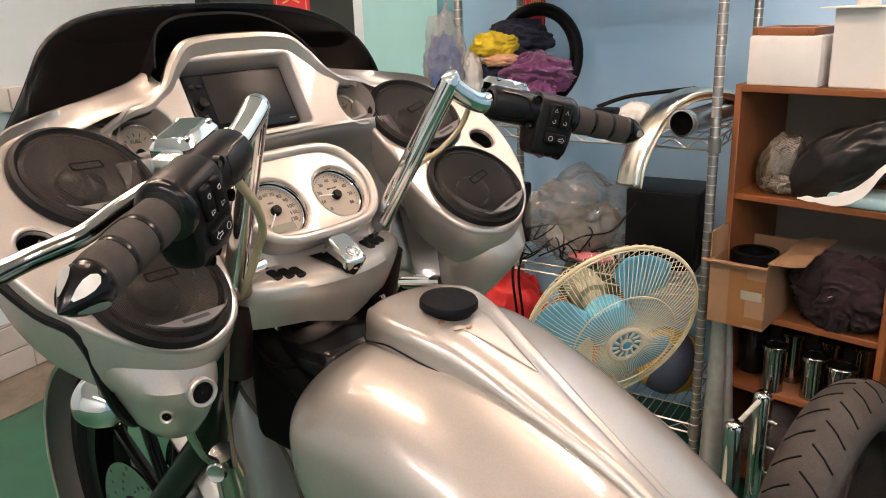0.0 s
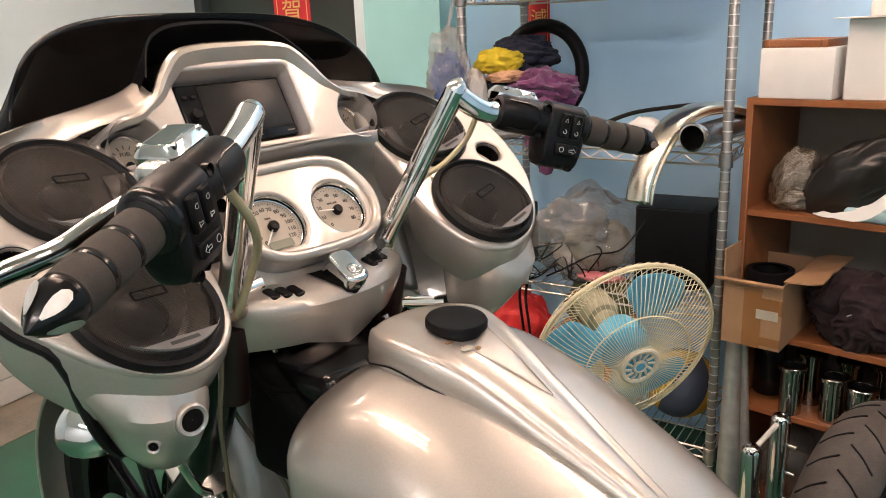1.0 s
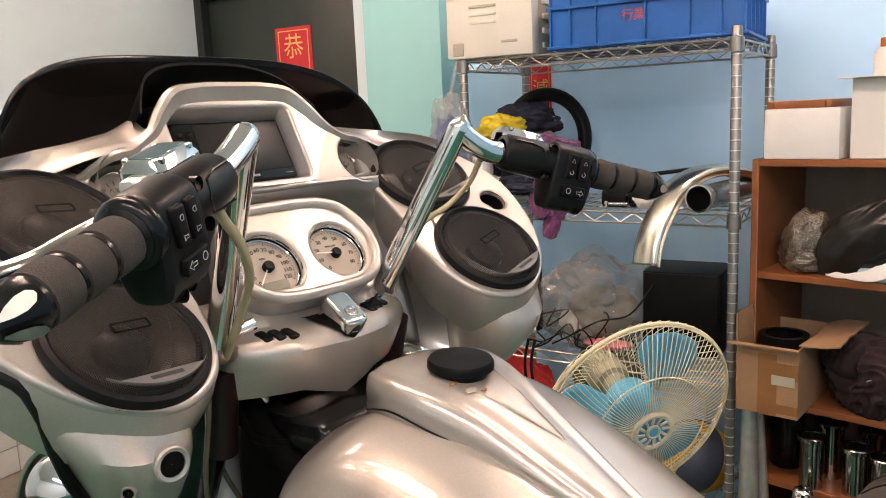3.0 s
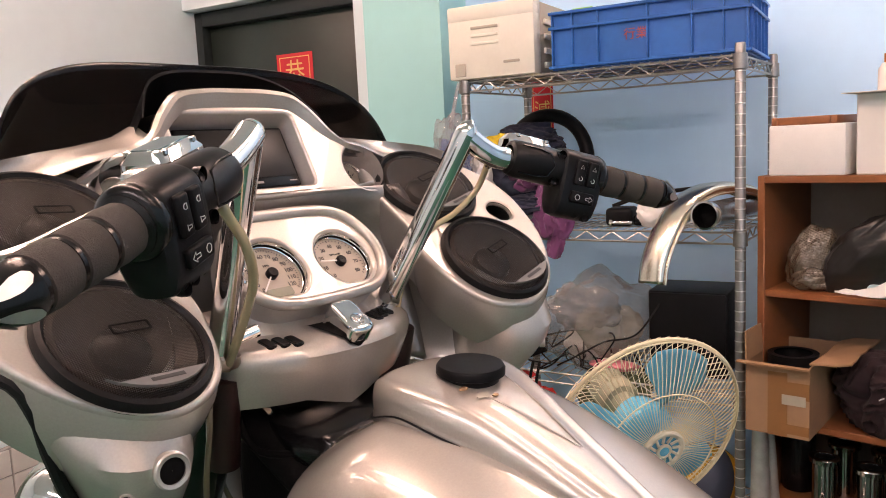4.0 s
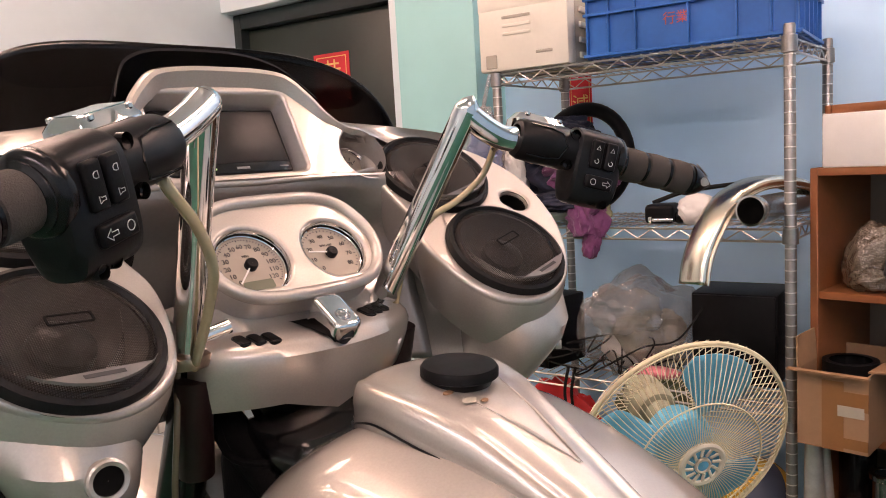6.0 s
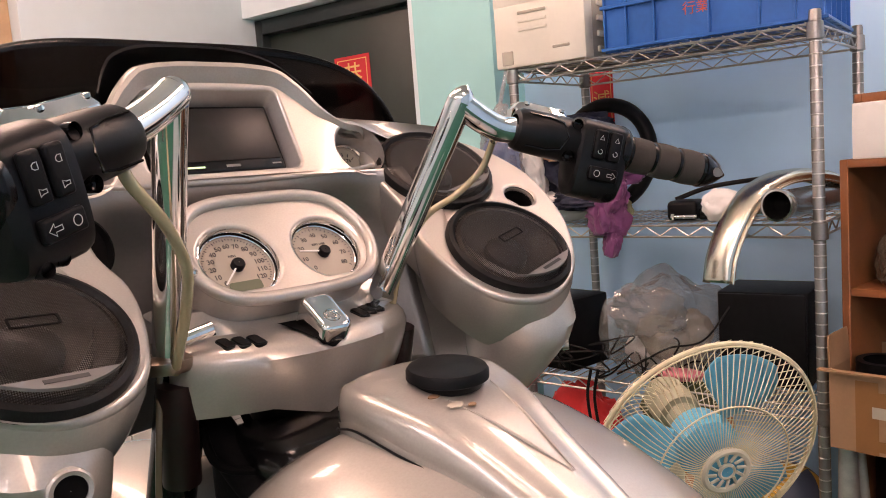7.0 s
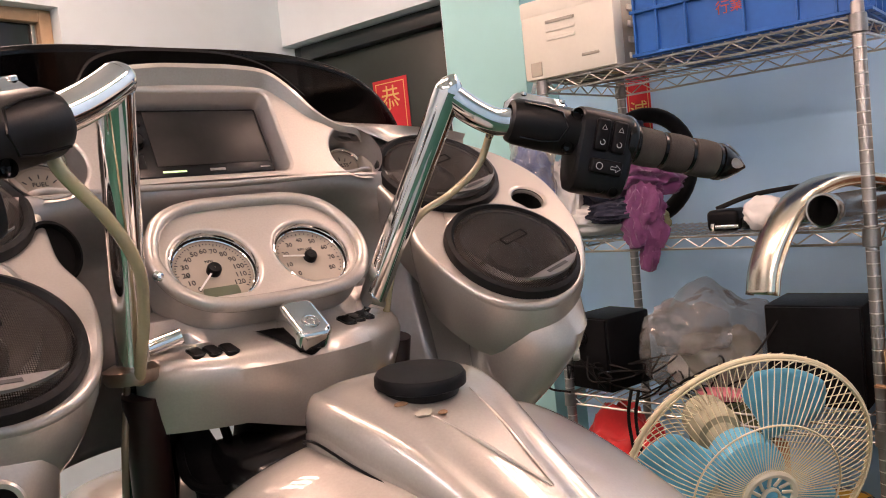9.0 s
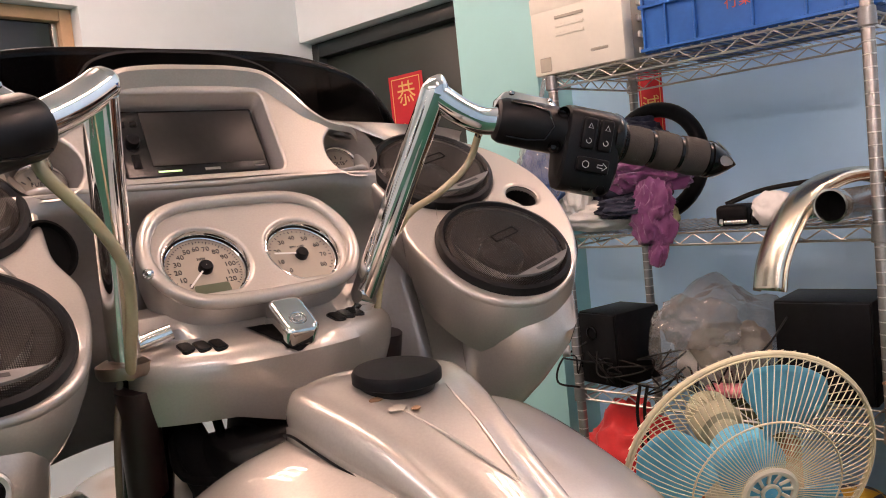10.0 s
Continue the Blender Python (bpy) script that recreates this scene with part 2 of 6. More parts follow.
def film(name, color, clear_part):
    """Thin crinkled plastic film: partly clear, partly a glossy milky skin."""
    m = mat(name, color, 0.10, 0.0, 0.3, 24.0, spec=1.0, coat=1.0, bump=1.0, bscale=22)
    t = m.node_tree
    c = t.nodes.new("ShaderNodeBsdfTransparent")
    c.inputs[0].default_value = (0.92, 0.92, 0.92, 1)
    x = t.nodes.new("ShaderNodeMixShader")
    x.inputs[0].default_value = 1 - clear_part
    t.links.new(c.outputs[0], x.inputs[1])
    t.links.new(t.nodes["Principled BSDF"].outputs[0], x.inputs[2])
    t.links.new(x.outputs[0], t.nodes["Material Output"].inputs["Surface"])
    return m


CLEAR_BAG = film("clear_polythene", (0.45, 0.45, 0.45), 0.66)
BAG_GREY = film("cloudy_polythene", (0.30, 0.285, 0.265), 0.66)
# round blisters on the bubble wrap
nt = BUBBLE.node_tree
vo = nt.nodes.new("ShaderNodeTexVoronoi")
vo.inputs["Scale"].default_value = 190
vo.inputs["Randomness"].default_value = 0.25
tc = nt.nodes.new("ShaderNodeTexCoord")
nt.links.new(tc.outputs["Object"], vo.inputs["Vector"])
bp = nt.nodes.new("ShaderNodeBump")
bp.inputs["Strength"].default_value = 0.8
bp.inputs["Distance"].default_value = 0.003
bp.invert = True
nt.links.new(vo.outputs["Distance"], bp.inputs["Height"])
nt.links.new(bp.outputs[0], nt.nodes["Principled BSDF"].inputs["Normal"])

# near-black colour for the shade inside holes, bores and the lock notch
HOLE_SHADE = mat("hole_shade", (0.004, 0.004, 0.004), 0.9, 0.0, 0.2, 30.0, spec=0.1)
MOTOR = mat("aged_motor_plastic", (0.40, 0.38, 0.26), 0.5, 0.0, 0.1, 20.0, dirt=0.3)


# ---- mesh tools ----
def link(name, me, m, parent=None, label="", matrix=None, smooth=True, sharp=38):
    me.materials.append(m)
    if smooth:
        me.polygons.foreach_set("use_smooth", [True] * len(me.polygons))
        me.set_sharp_from_angle(angle=radians(sharp))
    ob = new(name, me)
    if parent:
        ob.parent = parent
    if matrix is not None:
        ob.matrix_basis = matrix
    if label:
        ob["label"] = label
    return ob


def part(name, bm, m, parent=None, label="", matrix=None, smooth=True, sharp=38):
    me = bpy.data.meshes.new(name)
    bmesh.ops.recalc_face_normals(bm, faces=bm.faces)
    bm.to_mesh(me)
    bm.free()
    return link(name, me, m, parent, label, matrix, smooth, sharp)


def raw(name, verts, faces, m, parent=None, label="", matrix=None, smooth=True, sharp=38):
    me = bpy.data.meshes.new(name)
    me.from_pydata([tuple(v) for v in verts], [], faces)
    me.validate()
    return link(name, me, m, parent, label, matrix, smooth, sharp)


def thing(name, label, category, matrix=None, group="", kind=""):
    ob = new(name)
    ob.empty_display_size = 0.05
    if matrix is not None:
        ob.matrix_basis = matrix
    return tagged(ob, label, category, group, kind)


def box(x0, x1, y0, y1, z0, z1, bevel=0.0, seg=2):
    bm = bmesh.new()
    bmesh.ops.create_cube(bm, size=1, matrix=Matrix.LocRotScale(((x0 + x1) / 2, (y0 + y1) / 2, (z0 + z1) / 2), None, (x1 - x0, y1 - y0, z1 - z0)))
    if bevel:
        bmesh.ops.bevel(bm, geom=bm.edges[:], offset=bevel, segments=seg, affect="EDGES", profile=0.5)
    return bm


def smooth_path(points, n=8):
    """Catmull-Rom through the points."""
    p = [Vector(q) for q in points]
    if len(p) < 3:
        return p
    p = [2 * p[0] - p[1]] + p + [2 * p[-1] - p[-2]]
    out = []
    for i in range(1, len(p) - 2):
        for k in range(n):
            t = k / n
            a, b, c, d = p[i - 1], p[i], p[i + 1], p[i + 2]
            out.append(0.5 * (2 * b + (c - a) * t + (2 * a - 5 * b + 4 * c - d) * t * t + (3 * b - a - 3 * c + d) * t ** 3))
    out.append(p[-2])
    return out


def closed_path(points, n=6):
    p = [Vector(q) for q in points]
    out = []
    k = len(p)
    for i in range(k):
        a, b, c, d = p[i - 1], p[i], p[(i + 1) % k], p[(i + 2) % k]
        for j in range(n):
            t = j / n
            out.append(0.5 * (2 * b + (c - a) * t + (2 * a - 5 * b + 4 * c - d) * t * t + (3 * b - a - 3 * c + d) * t ** 3))
    return out


def tube_data(path, radius, sides=10, closed=False, verts=None, faces=None, cap=True):
    """Verts and faces of a round tube along a path; radius may be a list."""
    verts = [] if verts is None else verts
    faces = [] if faces is None else faces
    p = [Vector(q) for q in path]
    n = len(p)
    base = len(verts)
    up = None
    for i in range(n):
        if closed:
            d = p[(i + 1) % n] - p[i - 1]
        else:
            d = p[min(i + 1, n - 1)] - p[max(i - 1, 0)]
        if d.length < 1e-9:
            d = Vector((0, 0, 1))
        d.normalize()
        if up is None:
            up = d.orthogonal().normalized()
        up = (up - d * up.dot(d))
        up = up.normalized() if up.length > 1e-6 else d.orthogonal().normalized()
        side = d.cross(up)
        r = radius[i] if isinstance(radius, (list, tuple)) else radius
        for k in range(sides):
            a = 2 * math.pi * k / sides
            verts.append(p[i] + r * (math.cos(a) * up + math.sin(a) * side))
    rings = n if closed else n - 1
    for i in range(rings):
        j = (i + 1) % n
        for k in range(sides):
            l = (k + 1) % sides
            faces.append((base + i * sides + k, base + i * sides + l, base + j * sides + l, base + j * sides + k))
    if cap and not closed:
        faces.append(tuple(base + k for k in reversed(range(sides))))
        faces.append(tuple(base + (n - 1) * sides + k for k in range(sides)))
    return verts, faces


def tube(name, path, radius, m, parent=None, label="", sides=12, closed=False, matrix=None):
    v, f = tube_data(path, radius, sides, closed)
    return raw(name, v, f, m, parent, label, matrix)


def loft(name, rings, m, parent=None, label="", cap0=False, cap1=False, closed=True, matrix=None, sharp=38):
    n = len(rings[0])
    verts = [q for r in rings for q in r]
    faces = []
    for i in range(len(rings) - 1):
        for k in range(n if closed else n - 1):
            l = (k + 1) % n
            faces.append((i * n + k, i * n + l, (i + 1) * n + l, (i + 1) * n + k))
    if cap0:
        faces.append(tuple(range(n))[::-1])
    if cap1:
        faces.append(tuple((len(rings) - 1) * n + k for k in range(n)))
    ob = raw(name, verts, faces, m, parent, label, matrix, True, sharp)
    bm = bmesh.new()
    bm.from_mesh(ob.data)
    bmesh.ops.recalc_face_normals(bm, faces=bm.faces)
    bm.to_mesh(ob.data)
    bm.free()
    ob.data.polygons.foreach_set("use_smooth", [True] * len(ob.data.polygons))
    ob.data.set_sharp_from_angle(angle=radians(sharp))
    return ob


def lathe(name, profile, m, parent=None, label="", sides=40, matrix=None, sharp=38):
    """profile: (radius, height) pairs, turned round z."""
    rings = [[Vector((r * math.cos(2 * math.pi * k / sides), r * math.sin(2 * math.pi * k / sides), h)) for k in range(sides)] for r, h in profile]
    return loft(name, rings, m, parent, label, False, False, True, matrix, sharp)


def frame_of(origin, normal, up=(0, 0, 1)):
    """A pose with z along normal and y as near up as can be."""
    z = Vector(normal).normalized()
    x = Vector(up).cross(z).normalized()
    y = z.cross(x)
    m = Matrix.Identity(4)
    for i in range(3):
        m[i][0], m[i][1], m[i][2], m[i][3] = x[i], y[i], z[i], origin[i]
    return m


def between(a, b):
    """A pose at a with z pointing to b, and the length."""
    d = Vector(b) - Vector(a)
    return Matrix.Translation(a) @ d.to_track_quat("Z", "Y").to_matrix().to_4x4(), d.length


def baked(name, curve, m, parent, label, matrix, sharp=38):
    tmp = bpy.data.objects.new("tmp", curve)
    scene.collection.objects.link(tmp)
    bpy.context.view_layer.update()
    me = bpy.data.meshes.new_from_object(tmp.evaluated_get(bpy.context.evaluated_depsgraph_get()))
    bpy.data.objects.remove(tmp)
    me.materials.clear()
    return link(name, me, m, parent, label, matrix, True, sharp)


def plate(name, outlines, thick, m, parent=None, label="", matrix=None, bevel=0.0, seg=3):
    """A flat plate from closed 2D outlines (the first round the others, which are holes), its front at z = 0, thickness behind."""
    cu = bpy.data.curves.new(name, "CURVE")
    cu.dimensions = "2D"
    cu.fill_mode = "BOTH"
    cu.extrude = max(thick / 2 - bevel, 0.0002)
    cu.bevel_depth = bevel
    cu.bevel_resolution = seg
    cu.offset = -bevel
    for o in outlines:
        area = sum(p[0] * q[1] - q[0] * p[1] for p, q in zip(o, list(o[1:]) + [o[0]]))
        o = list(o) if area > 0 else list(o)[::-1]
        sp = cu.splines.new("POLY")
        sp.points.add(len(o) - 1)
        for q, pt in zip(o, sp.points):
            pt.co = (q[0], q[1], -thick / 2, 1)
        sp.use_cyclic_u = True
    return baked(name, cu, m, parent, label, matrix)


def words(name, body, size, m, parent=None, matrix=None, label="", depth=0.0003, align="CENTER"):
    cu = bpy.data.curves.new(name, "FONT")
    cu.body = body
    cu.size = size
    cu.extrude = depth
    cu.align_x = align
    cu.align_y = "CENTER"
    cu.resolution_u = 3
    return baked(name, cu, m, parent, label, matrix)


def circle(cx, cy, r, n=40, a0=0.0, a1=2 * math.pi):
    return [(cx + r * math.cos(a0 + (a1 - a0) * k / n), cy + r * math.sin(a0 + (a1 - a0) * k / n)) for k in range(n)]


def rounded(x0, x1, y0, y1, r, n=5):
    out = []
    for cx, cy, a in ((x1 - r, y1 - r, 0), (x0 + r, y1 - r, 90), (x0 + r, y0 + r, 180), (x1 - r, y0 + r, 270)):
        for k in range(n + 1):
            t = radians(a + 90 * k / n)
            out.append((cx + r * math.cos(t), cy + r * math.sin(t)))
    return out


def lump(name, size, m, parent=None, label="", matrix=None, rough=0.25, freq=3.0, seed=0.0, sub=4, folds=0.0, flat=0.0, ffreq=6.0, crisp=False):
    """A crumpled soft body: a ball pushed about by noise, with sharper folds, flattened below."""
    bm = bmesh.new()
    bmesh.ops.create_icosphere(bm, subdivisions=sub, radius=1)
    off = Vector((seed * 7.1, seed * 3.3, seed * 5.7))
    for v in bm.verts:
        d = v.co.copy()
        k = 1 + rough * noise.noise(d * freq * 0.5 + off) + 0.45 * rough * noise.noise(d * freq * 1.3 + off)
        if folds:
            w = Vector((noise.noise(d * 1.7 + off), noise.noise(d * 1.7 - off), noise.noise(d * 1.3 + off * 2)))
            e = Vector((d.x, d.y * 0.55, d.z * 0.9)) * ffreq * 0.55 + w * 1.6 + off
            k += folds * ((1 - abs(noise.noise(e)) * 2.6) * 0.8 + 0.10 * (1 - 2.4 * abs(noise.noise(e * 2.1))))
        v.co = Vector((d.x * size[0], d.y * size[1], d.z * size[2])) * k
        if v.co.z < -size[2] * (1 - flat):
            v.co.z = -size[2] * (1 - flat) + 0.05 * (v.co.z + size[2] * (1 - flat))
    return part(name, bm, m, parent, label, matrix, not crisp, 60)


def drape(name, size, m, parent=None, label="", matrix=None, amp=0.02, freq=9.0, seed=0.0, n=36, bend=None, thick=0.003):
    """A creased sheet of cloth or film, with thickness. bend(x, y) gives the place of each point."""
    verts, faces = [], []
    for i in range(n + 1):
        for j in range(n + 1):
            a, b = i / n - 0.5, j / n - 0.5
            q = Vector(bend(a, b)) if bend else Vector((a * size[0], b * size[1], 0))
            s = Vector((a * size[0] * freq + seed * 5, b * size[1] * freq + seed * 3, seed))
            w = amp * ((1 - 2 * abs(noise.noise(s))) * 0.6 + 0.6 * noise.noise(s * 2.3))
            verts.append(q + Vector((0.3 * w, 0.3 * w, w)))
    k = len(verts)
    verts += [q - Vector((0, 0, thick)) for q in verts]
    w = n + 1
    for i in range(n):
        for j in range(n):
            a = i * w + j
            faces.append((a, a + w, a + w + 1, a + 1))
            faces.append((k + a, k + a + 1, k + a + w + 1, k + a + w))
    rim = [i * w for i in range(w)] + [n * w + j for j in range(1, w)] + [i * w + n for i in range(n - 1, -1, -1)] + [j for j in range(n - 1, 0, -1)]
    for a, b in zip(rim, rim[1:] + rim[:1]):
        faces.append((a, b, k + b, k + a))
    return raw(name, verts, faces, m, parent, label, matrix, True, 60)


def mirrored(points, side):
    return [Vector((side * q[0], q[1], q[2])) for q in points]


def room(x, y, z, rz=0.0, rx=0.0, ry=0.0):
    return ROOM @ pose(x, y, z, rx, ry, rz)


# ---- the room ----
def block(name, x0, x1, y0, y1, z0, z1, m, bevel=0.0):
    ob = part(name, box(x0, x1, y0, y1, z0, z1, bevel), m, matrix=ROOM, smooth=bool(bevel))
    return tagged(ob, kind="structure")


UW, UC, UD, VL = 1.76, 1.57, 2.03, 2.35      # shelf wall, column face, door wall, side wall
CEIL = 2.75
tagged(block("floor", -3.2, 2.6, -3.2, 2.02, -0.1, 0.0, FLOOR_GREEN), "glossy green painted workshop floor, scuffed", "floor")
tagged(block("floor_strip", -3.2, 2.6, 2.02, 2.6, -0.1, 0.004, CONCRETE), "bare worn concrete strip along the wall", "floor")
tagged(block("ceiling", -3.4, 2.8, -3.4, 2.8, CEIL, CEIL + 0.1, CEILING), "plain white workshop ceiling", "ceiling")
tagged(block("wall_shelf", UW, UW + 0.4, -3.2, 0.68, 0, CEIL, WALL_BLUE), "light blue painted wall behind the racks", "wall")
tagged(block("wall_column", UC, UW + 0.4, 0.68, 0.985, 0, CEIL, WALL_TEAL), "pale teal painted column beside the door", "wall")
tagged(block("wall_door_side", UD, UD + 0.3, 0.985, 1.35, 0, CEIL, WALL_WHITE), "white painted wall beside the door", "wall")
tagged(block("wall_over_door", UD, UD + 0.3, 1.35, VL, 2.0, CEIL, WALL_WHITE), "white painted lintel wall over the door", "wall")
# side wall with its window opening
WU0, WU1, WZ0, WZ1 = 0.1, 0.955, 1.25, 2.065
tagged(block("wall_side_low", -3.2, 2.3, VL, VL + 0.3, 0, WZ0, WALL_WHITE), "white painted side wall under the window", "wall")
tagged(block("wall_side_top", -3.2, 2.3, VL, VL + 0.3, WZ1, CEIL, WALL_WHITE), "white painted side wall over the window", "wall")
tagged(block("wall_side_right", WU1, 2.3, VL, VL + 0.3, WZ0, WZ1, WALL_WHITE), "white painted side wall by the corner", "wall")
tagged(block("wall_side_left", -3.2, WU0, VL, VL + 0.3, WZ0, WZ1, WALL_WHITE), "white painted side wall beside the window", "wall")
tagged(block("wall_back", -3.4, -3.2, -3.2, 2.6, 0, CEIL, WALL_WHITE), "plain white workshop wall", "wall")
tagged(block("wall_end", -3.2, 2.2, -3.4, -3.2, 0, CEIL, WALL_BLUE), "light blue painted workshop wall", "wall")


def build_door():
    d = thing("door_1", "closed dark green painted door in a deep reveal", "door", ROOM, kind="structure")
    part("frame_jamb", box(UD + 0.07, UD + 0.16, 1.352, 1.40, 0, 1.995, 0.004), DOOR_FRAME, d)
    part("frame_jamb", box(UD + 0.07, UD + 0.16, 2.30, 2.348, 0, 1.995, 0.004), DOOR_FRAME, d)
    part("frame_head", box(UD + 0.07, UD + 0.16, 1.40, 2.30, 1.925, 1.995, 0.004), DOOR_FRAME, d)
    part("leaf", box(UD + 0.12, UD + 0.165, 1.402, 2.298, 0.01, 1.923, 0.003), DOOR, d)
    return d


def build_window():
    w = thing("window_1", "dark night window in a pale wooden frame", "window", ROOM, kind="structure")
    y = VL + 0.06
    part("window_frame", box(WU1 - 0.05, WU1 - 0.002, y, y + 0.08, WZ0 + 0.002, WZ1 - 0.002, 0.004), WINDOW_WOOD, w)
    part("window_frame", box(WU0 + 0.002, WU0 + 0.05, y, y + 0.08, WZ0 + 0.002, WZ1 - 0.002, 0.004), WINDOW_WOOD, w)
    part("window_head", box(WU0 + 0.05, WU1 - 0.05, y, y + 0.08, WZ1 - 0.05, WZ1 - 0.002, 0.004), WINDOW_WOOD, w)
    part("window_sill", box(WU0 + 0.05, WU1 - 0.05, y, y + 0.08, WZ0 + 0.002, WZ0 + 0.05, 0.004), WINDOW_WOOD, w)
    part("sash", box(WU1 - 0.075, WU1 - 0.052, y + 0.02, y + 0.06, WZ0 + 0.052, WZ1 - 0.052, 0.003), STEEL_TUBE, w)
    part("pane", box(WU0 + 0.05, WU1 - 0.076, y + 0.035, y + 0.043, WZ0 + 0.052, WZ1 - 0.052), NIGHT, w)
    return w


def paper(name, x, y0, y1, z0, z1, chars, label, size):
    p = thing(name, label, "poster", ROOM)
    part("sheet", box(x - 0.003, x - 0.0005, y0, y1, z0, z1), RED_PAPER, p, smooth=False)
    w, h = y1 - y0, z1 - z0
    m = frame_of((x - 0.0045, (y0 + y1) / 2, (z0 + z1) / 2), (-1, 0, 0))
    plate("border", [[(-w * .42, -h * .46), (w * .42, -h * .46), (w * .42, h * .46), (-w * .42, h * .46)], [(-w * .40, -h * .45), (w * .40, -h * .45), (w * .40, h * .45), (-w * .40, h * .45)]], 0.0006, GOLD_INK, p, matrix=m)
    for i, c in enumerate(chars):
        words("character", c, size, GOLD_INK, p, frame_of((x - 0.0046, (y0 + y1) / 2, z1 - h * (0.25 + i * (0.5 if h < 0.5 else 0.24))), (-1, 0, 0)))
    return p


build_door()
build_window()
paper("door_poster", UD + 0.119, 1.675, 1.885, 1.375, 1.755, "恭賀", "red new year paper with gold characters on the door", 0.12)
paper("wall_poster", UW, 0.365, 0.442, 1.085, 1.70, "福減", "narrow red paper strip on the blue wall", 0.06)


def build_kerb():
    k = thing("wall_base_tiles", "pale tiled skirting course at the foot of the wall", "skirting", ROOM, kind="structure")
    part("backing", box(-0.6, 1.9, VL - 0.03, VL - 0.002, 0.004, 0.22), GROUT, k, smooth=False)
    bm = box(-0.122, 0.122, -0.006, 0.006, -0.05, 0.05, 0.002, 1)
    me = bpy.data.meshes.new("tile")
    bm.to_mesh(me)
    bm.free()
    me.materials.append(TILE)
    for i in range(10):
        for j in range(2):
            o = new("tile", me)
            o.parent = k
            o.matrix_basis = pose(-0.45 + 0.25 * i, VL - 0.032, 0.06 + 0.105 * j)
    return k


build_kerb()


def build_lamp(u, v, turn=0.0, tube_mat=TUBE):
    f = thing("ceiling_light", "white ceiling fitting with three bright fluorescent tubes", "lamp", room(u, v, CEIL - 0.06, turn), "ceiling lights")
    part("tray", box(-0.62, 0.62, -0.17, 0.17, 0.02, 0.058, 0.006), LAMP_BODY, f)
    for y in (-0.11, 0.0, 0.11):
        v2, f2 = tube_data([(-0.58, y, 0.0), (0.58, y, 0.0)], 0.014, 10)
        raw("tube", v2, f2, tube_mat, f)
    for x in (-0.6, 0.6):
        part("end_cap", box(x - 0.015, x + 0.015, -0.15, 0.15, -0.02, 0.02, 0.004), LAMP_BODY, f)
    return f


for u, v, a, tm in ((-0.6, -1.8, 90, TUBE), (-0.2, 0.45, 90, TUBE), (-2.0, -0.3, 90, TUBE_COOL), (-2.0, -1.7, 90, TUBE_COOL), (0.4, 1.65, 90, TUBE), (1.2, -0.95, 90, TUBE)):
    build_lamp(u, v, a, tm)


# ---- the motorcycle ----
bike = thing("motorcycle", "silver custom touring motorcycle with a large speaker fairing and chrome bars", "motorcycle")


def face_frame(side):
    """The pose of the speaker face on one side: x outwards to the rider's right, y up the face, z out of it."""
    n = Vector((-0.13 * side, -0.611, 0.781)).normalized()
    a = (Vector((1, 0, 0)) - n * n.x).normalized()
    b = n.cross(a)
    m = Matrix.Identity(4)
    o = (0.277 * side, 0.007, 1.183)
    for i in range(3):
        m[i][0], m[i][1], m[i][2], m[i][3] = a[i], b[i], n[i], o[i]
    return m


POD = [(-0.085, 0.125), (-0.06, 0.172), (-0.015, 0.183), (0.032, 0.172), (0.08, 0.143), (0.122, 0.095), (0.144, 0.035), (0.139, -0.028), (0.12, -0.082), (0.083, -0.134), (0.045, -0.163), (0.0, -0.177), (-0.042, -0.168), (-0.076, -0.14), (-0.095, -0.088), (-0.100, -0.032), (-0.086, 0.012), (-0.086, 0.06)]


def build_speaker(parent, m, r, label):
    s = new("speaker")
    s.parent = parent
    s.matrix_basis = m
    s["label"] = label
    lathe("surround", [(r * 0.86, -0.012), (r * 1.0, -0.012), (r * 1.02, 0.002), (r * 0.99, 0.009), (r * 0.93, 0.011), (r * 0.88, 0.006)], RUBBER, s, sides=56)
    prof = [(r * 0.9, 0.004)] + [(r * 0.89 * math.cos(w), 0.006 + 0.013 * math.sin(w)) for w in [math.pi / 2 * k / 14 for k in range(14)]] + [(0.0003, 0.019)]
    lathe("grille", prof, GRILLE, s, "fine dark mesh grille", 56, sharp=80)
    lathe("cone", [(r * 0.86, 0.004), (r * 0.80, 0.007), (r * 0.74, 0.003), (r * 0.40, -0.016), (r * 0.34, -0.016)], CONE, s, "dark speaker cone", 48)
    lathe("dust_cap", [(r * 0.35, -0.016), (r * 0.33, -0.006), (r * 0.22, 0.001), (0.0004, 0.004)], CONE_CAP, s, "smooth dust cap", 36)
    plate("maker_mark", [rounded(-0.02, 0.02, -0.006, 0.006, 0.002), rounded(-0.018, 0.018, -0.0045, 0.0045, 0.002)], 0.0006, BLACK_DULL, s, "faint embossed mark", pose(0, 0.004, 0.0194))
    q = r / 0.083
    bd = plate("badge", [[(0.0735 * q * math.cos(w), 0.0735 * q * math.sin(w)) for w in [radians(-137 + 94 * k / 14) for k in range(15)]] + [(0.046 * q, -0.0585 * q), (-0.046 * q, -0.0585 * q)]], 0.003, BADGE, s, "grey badge strip", pose(0, 0, 0.0125, -9))
    part("lettering", box(-0.017, 0.017, -0.0665 * q, -0.0620 * q, -0.0005, 0.0004), INK, bd, "dark lettering bar", smooth=False)
    return s


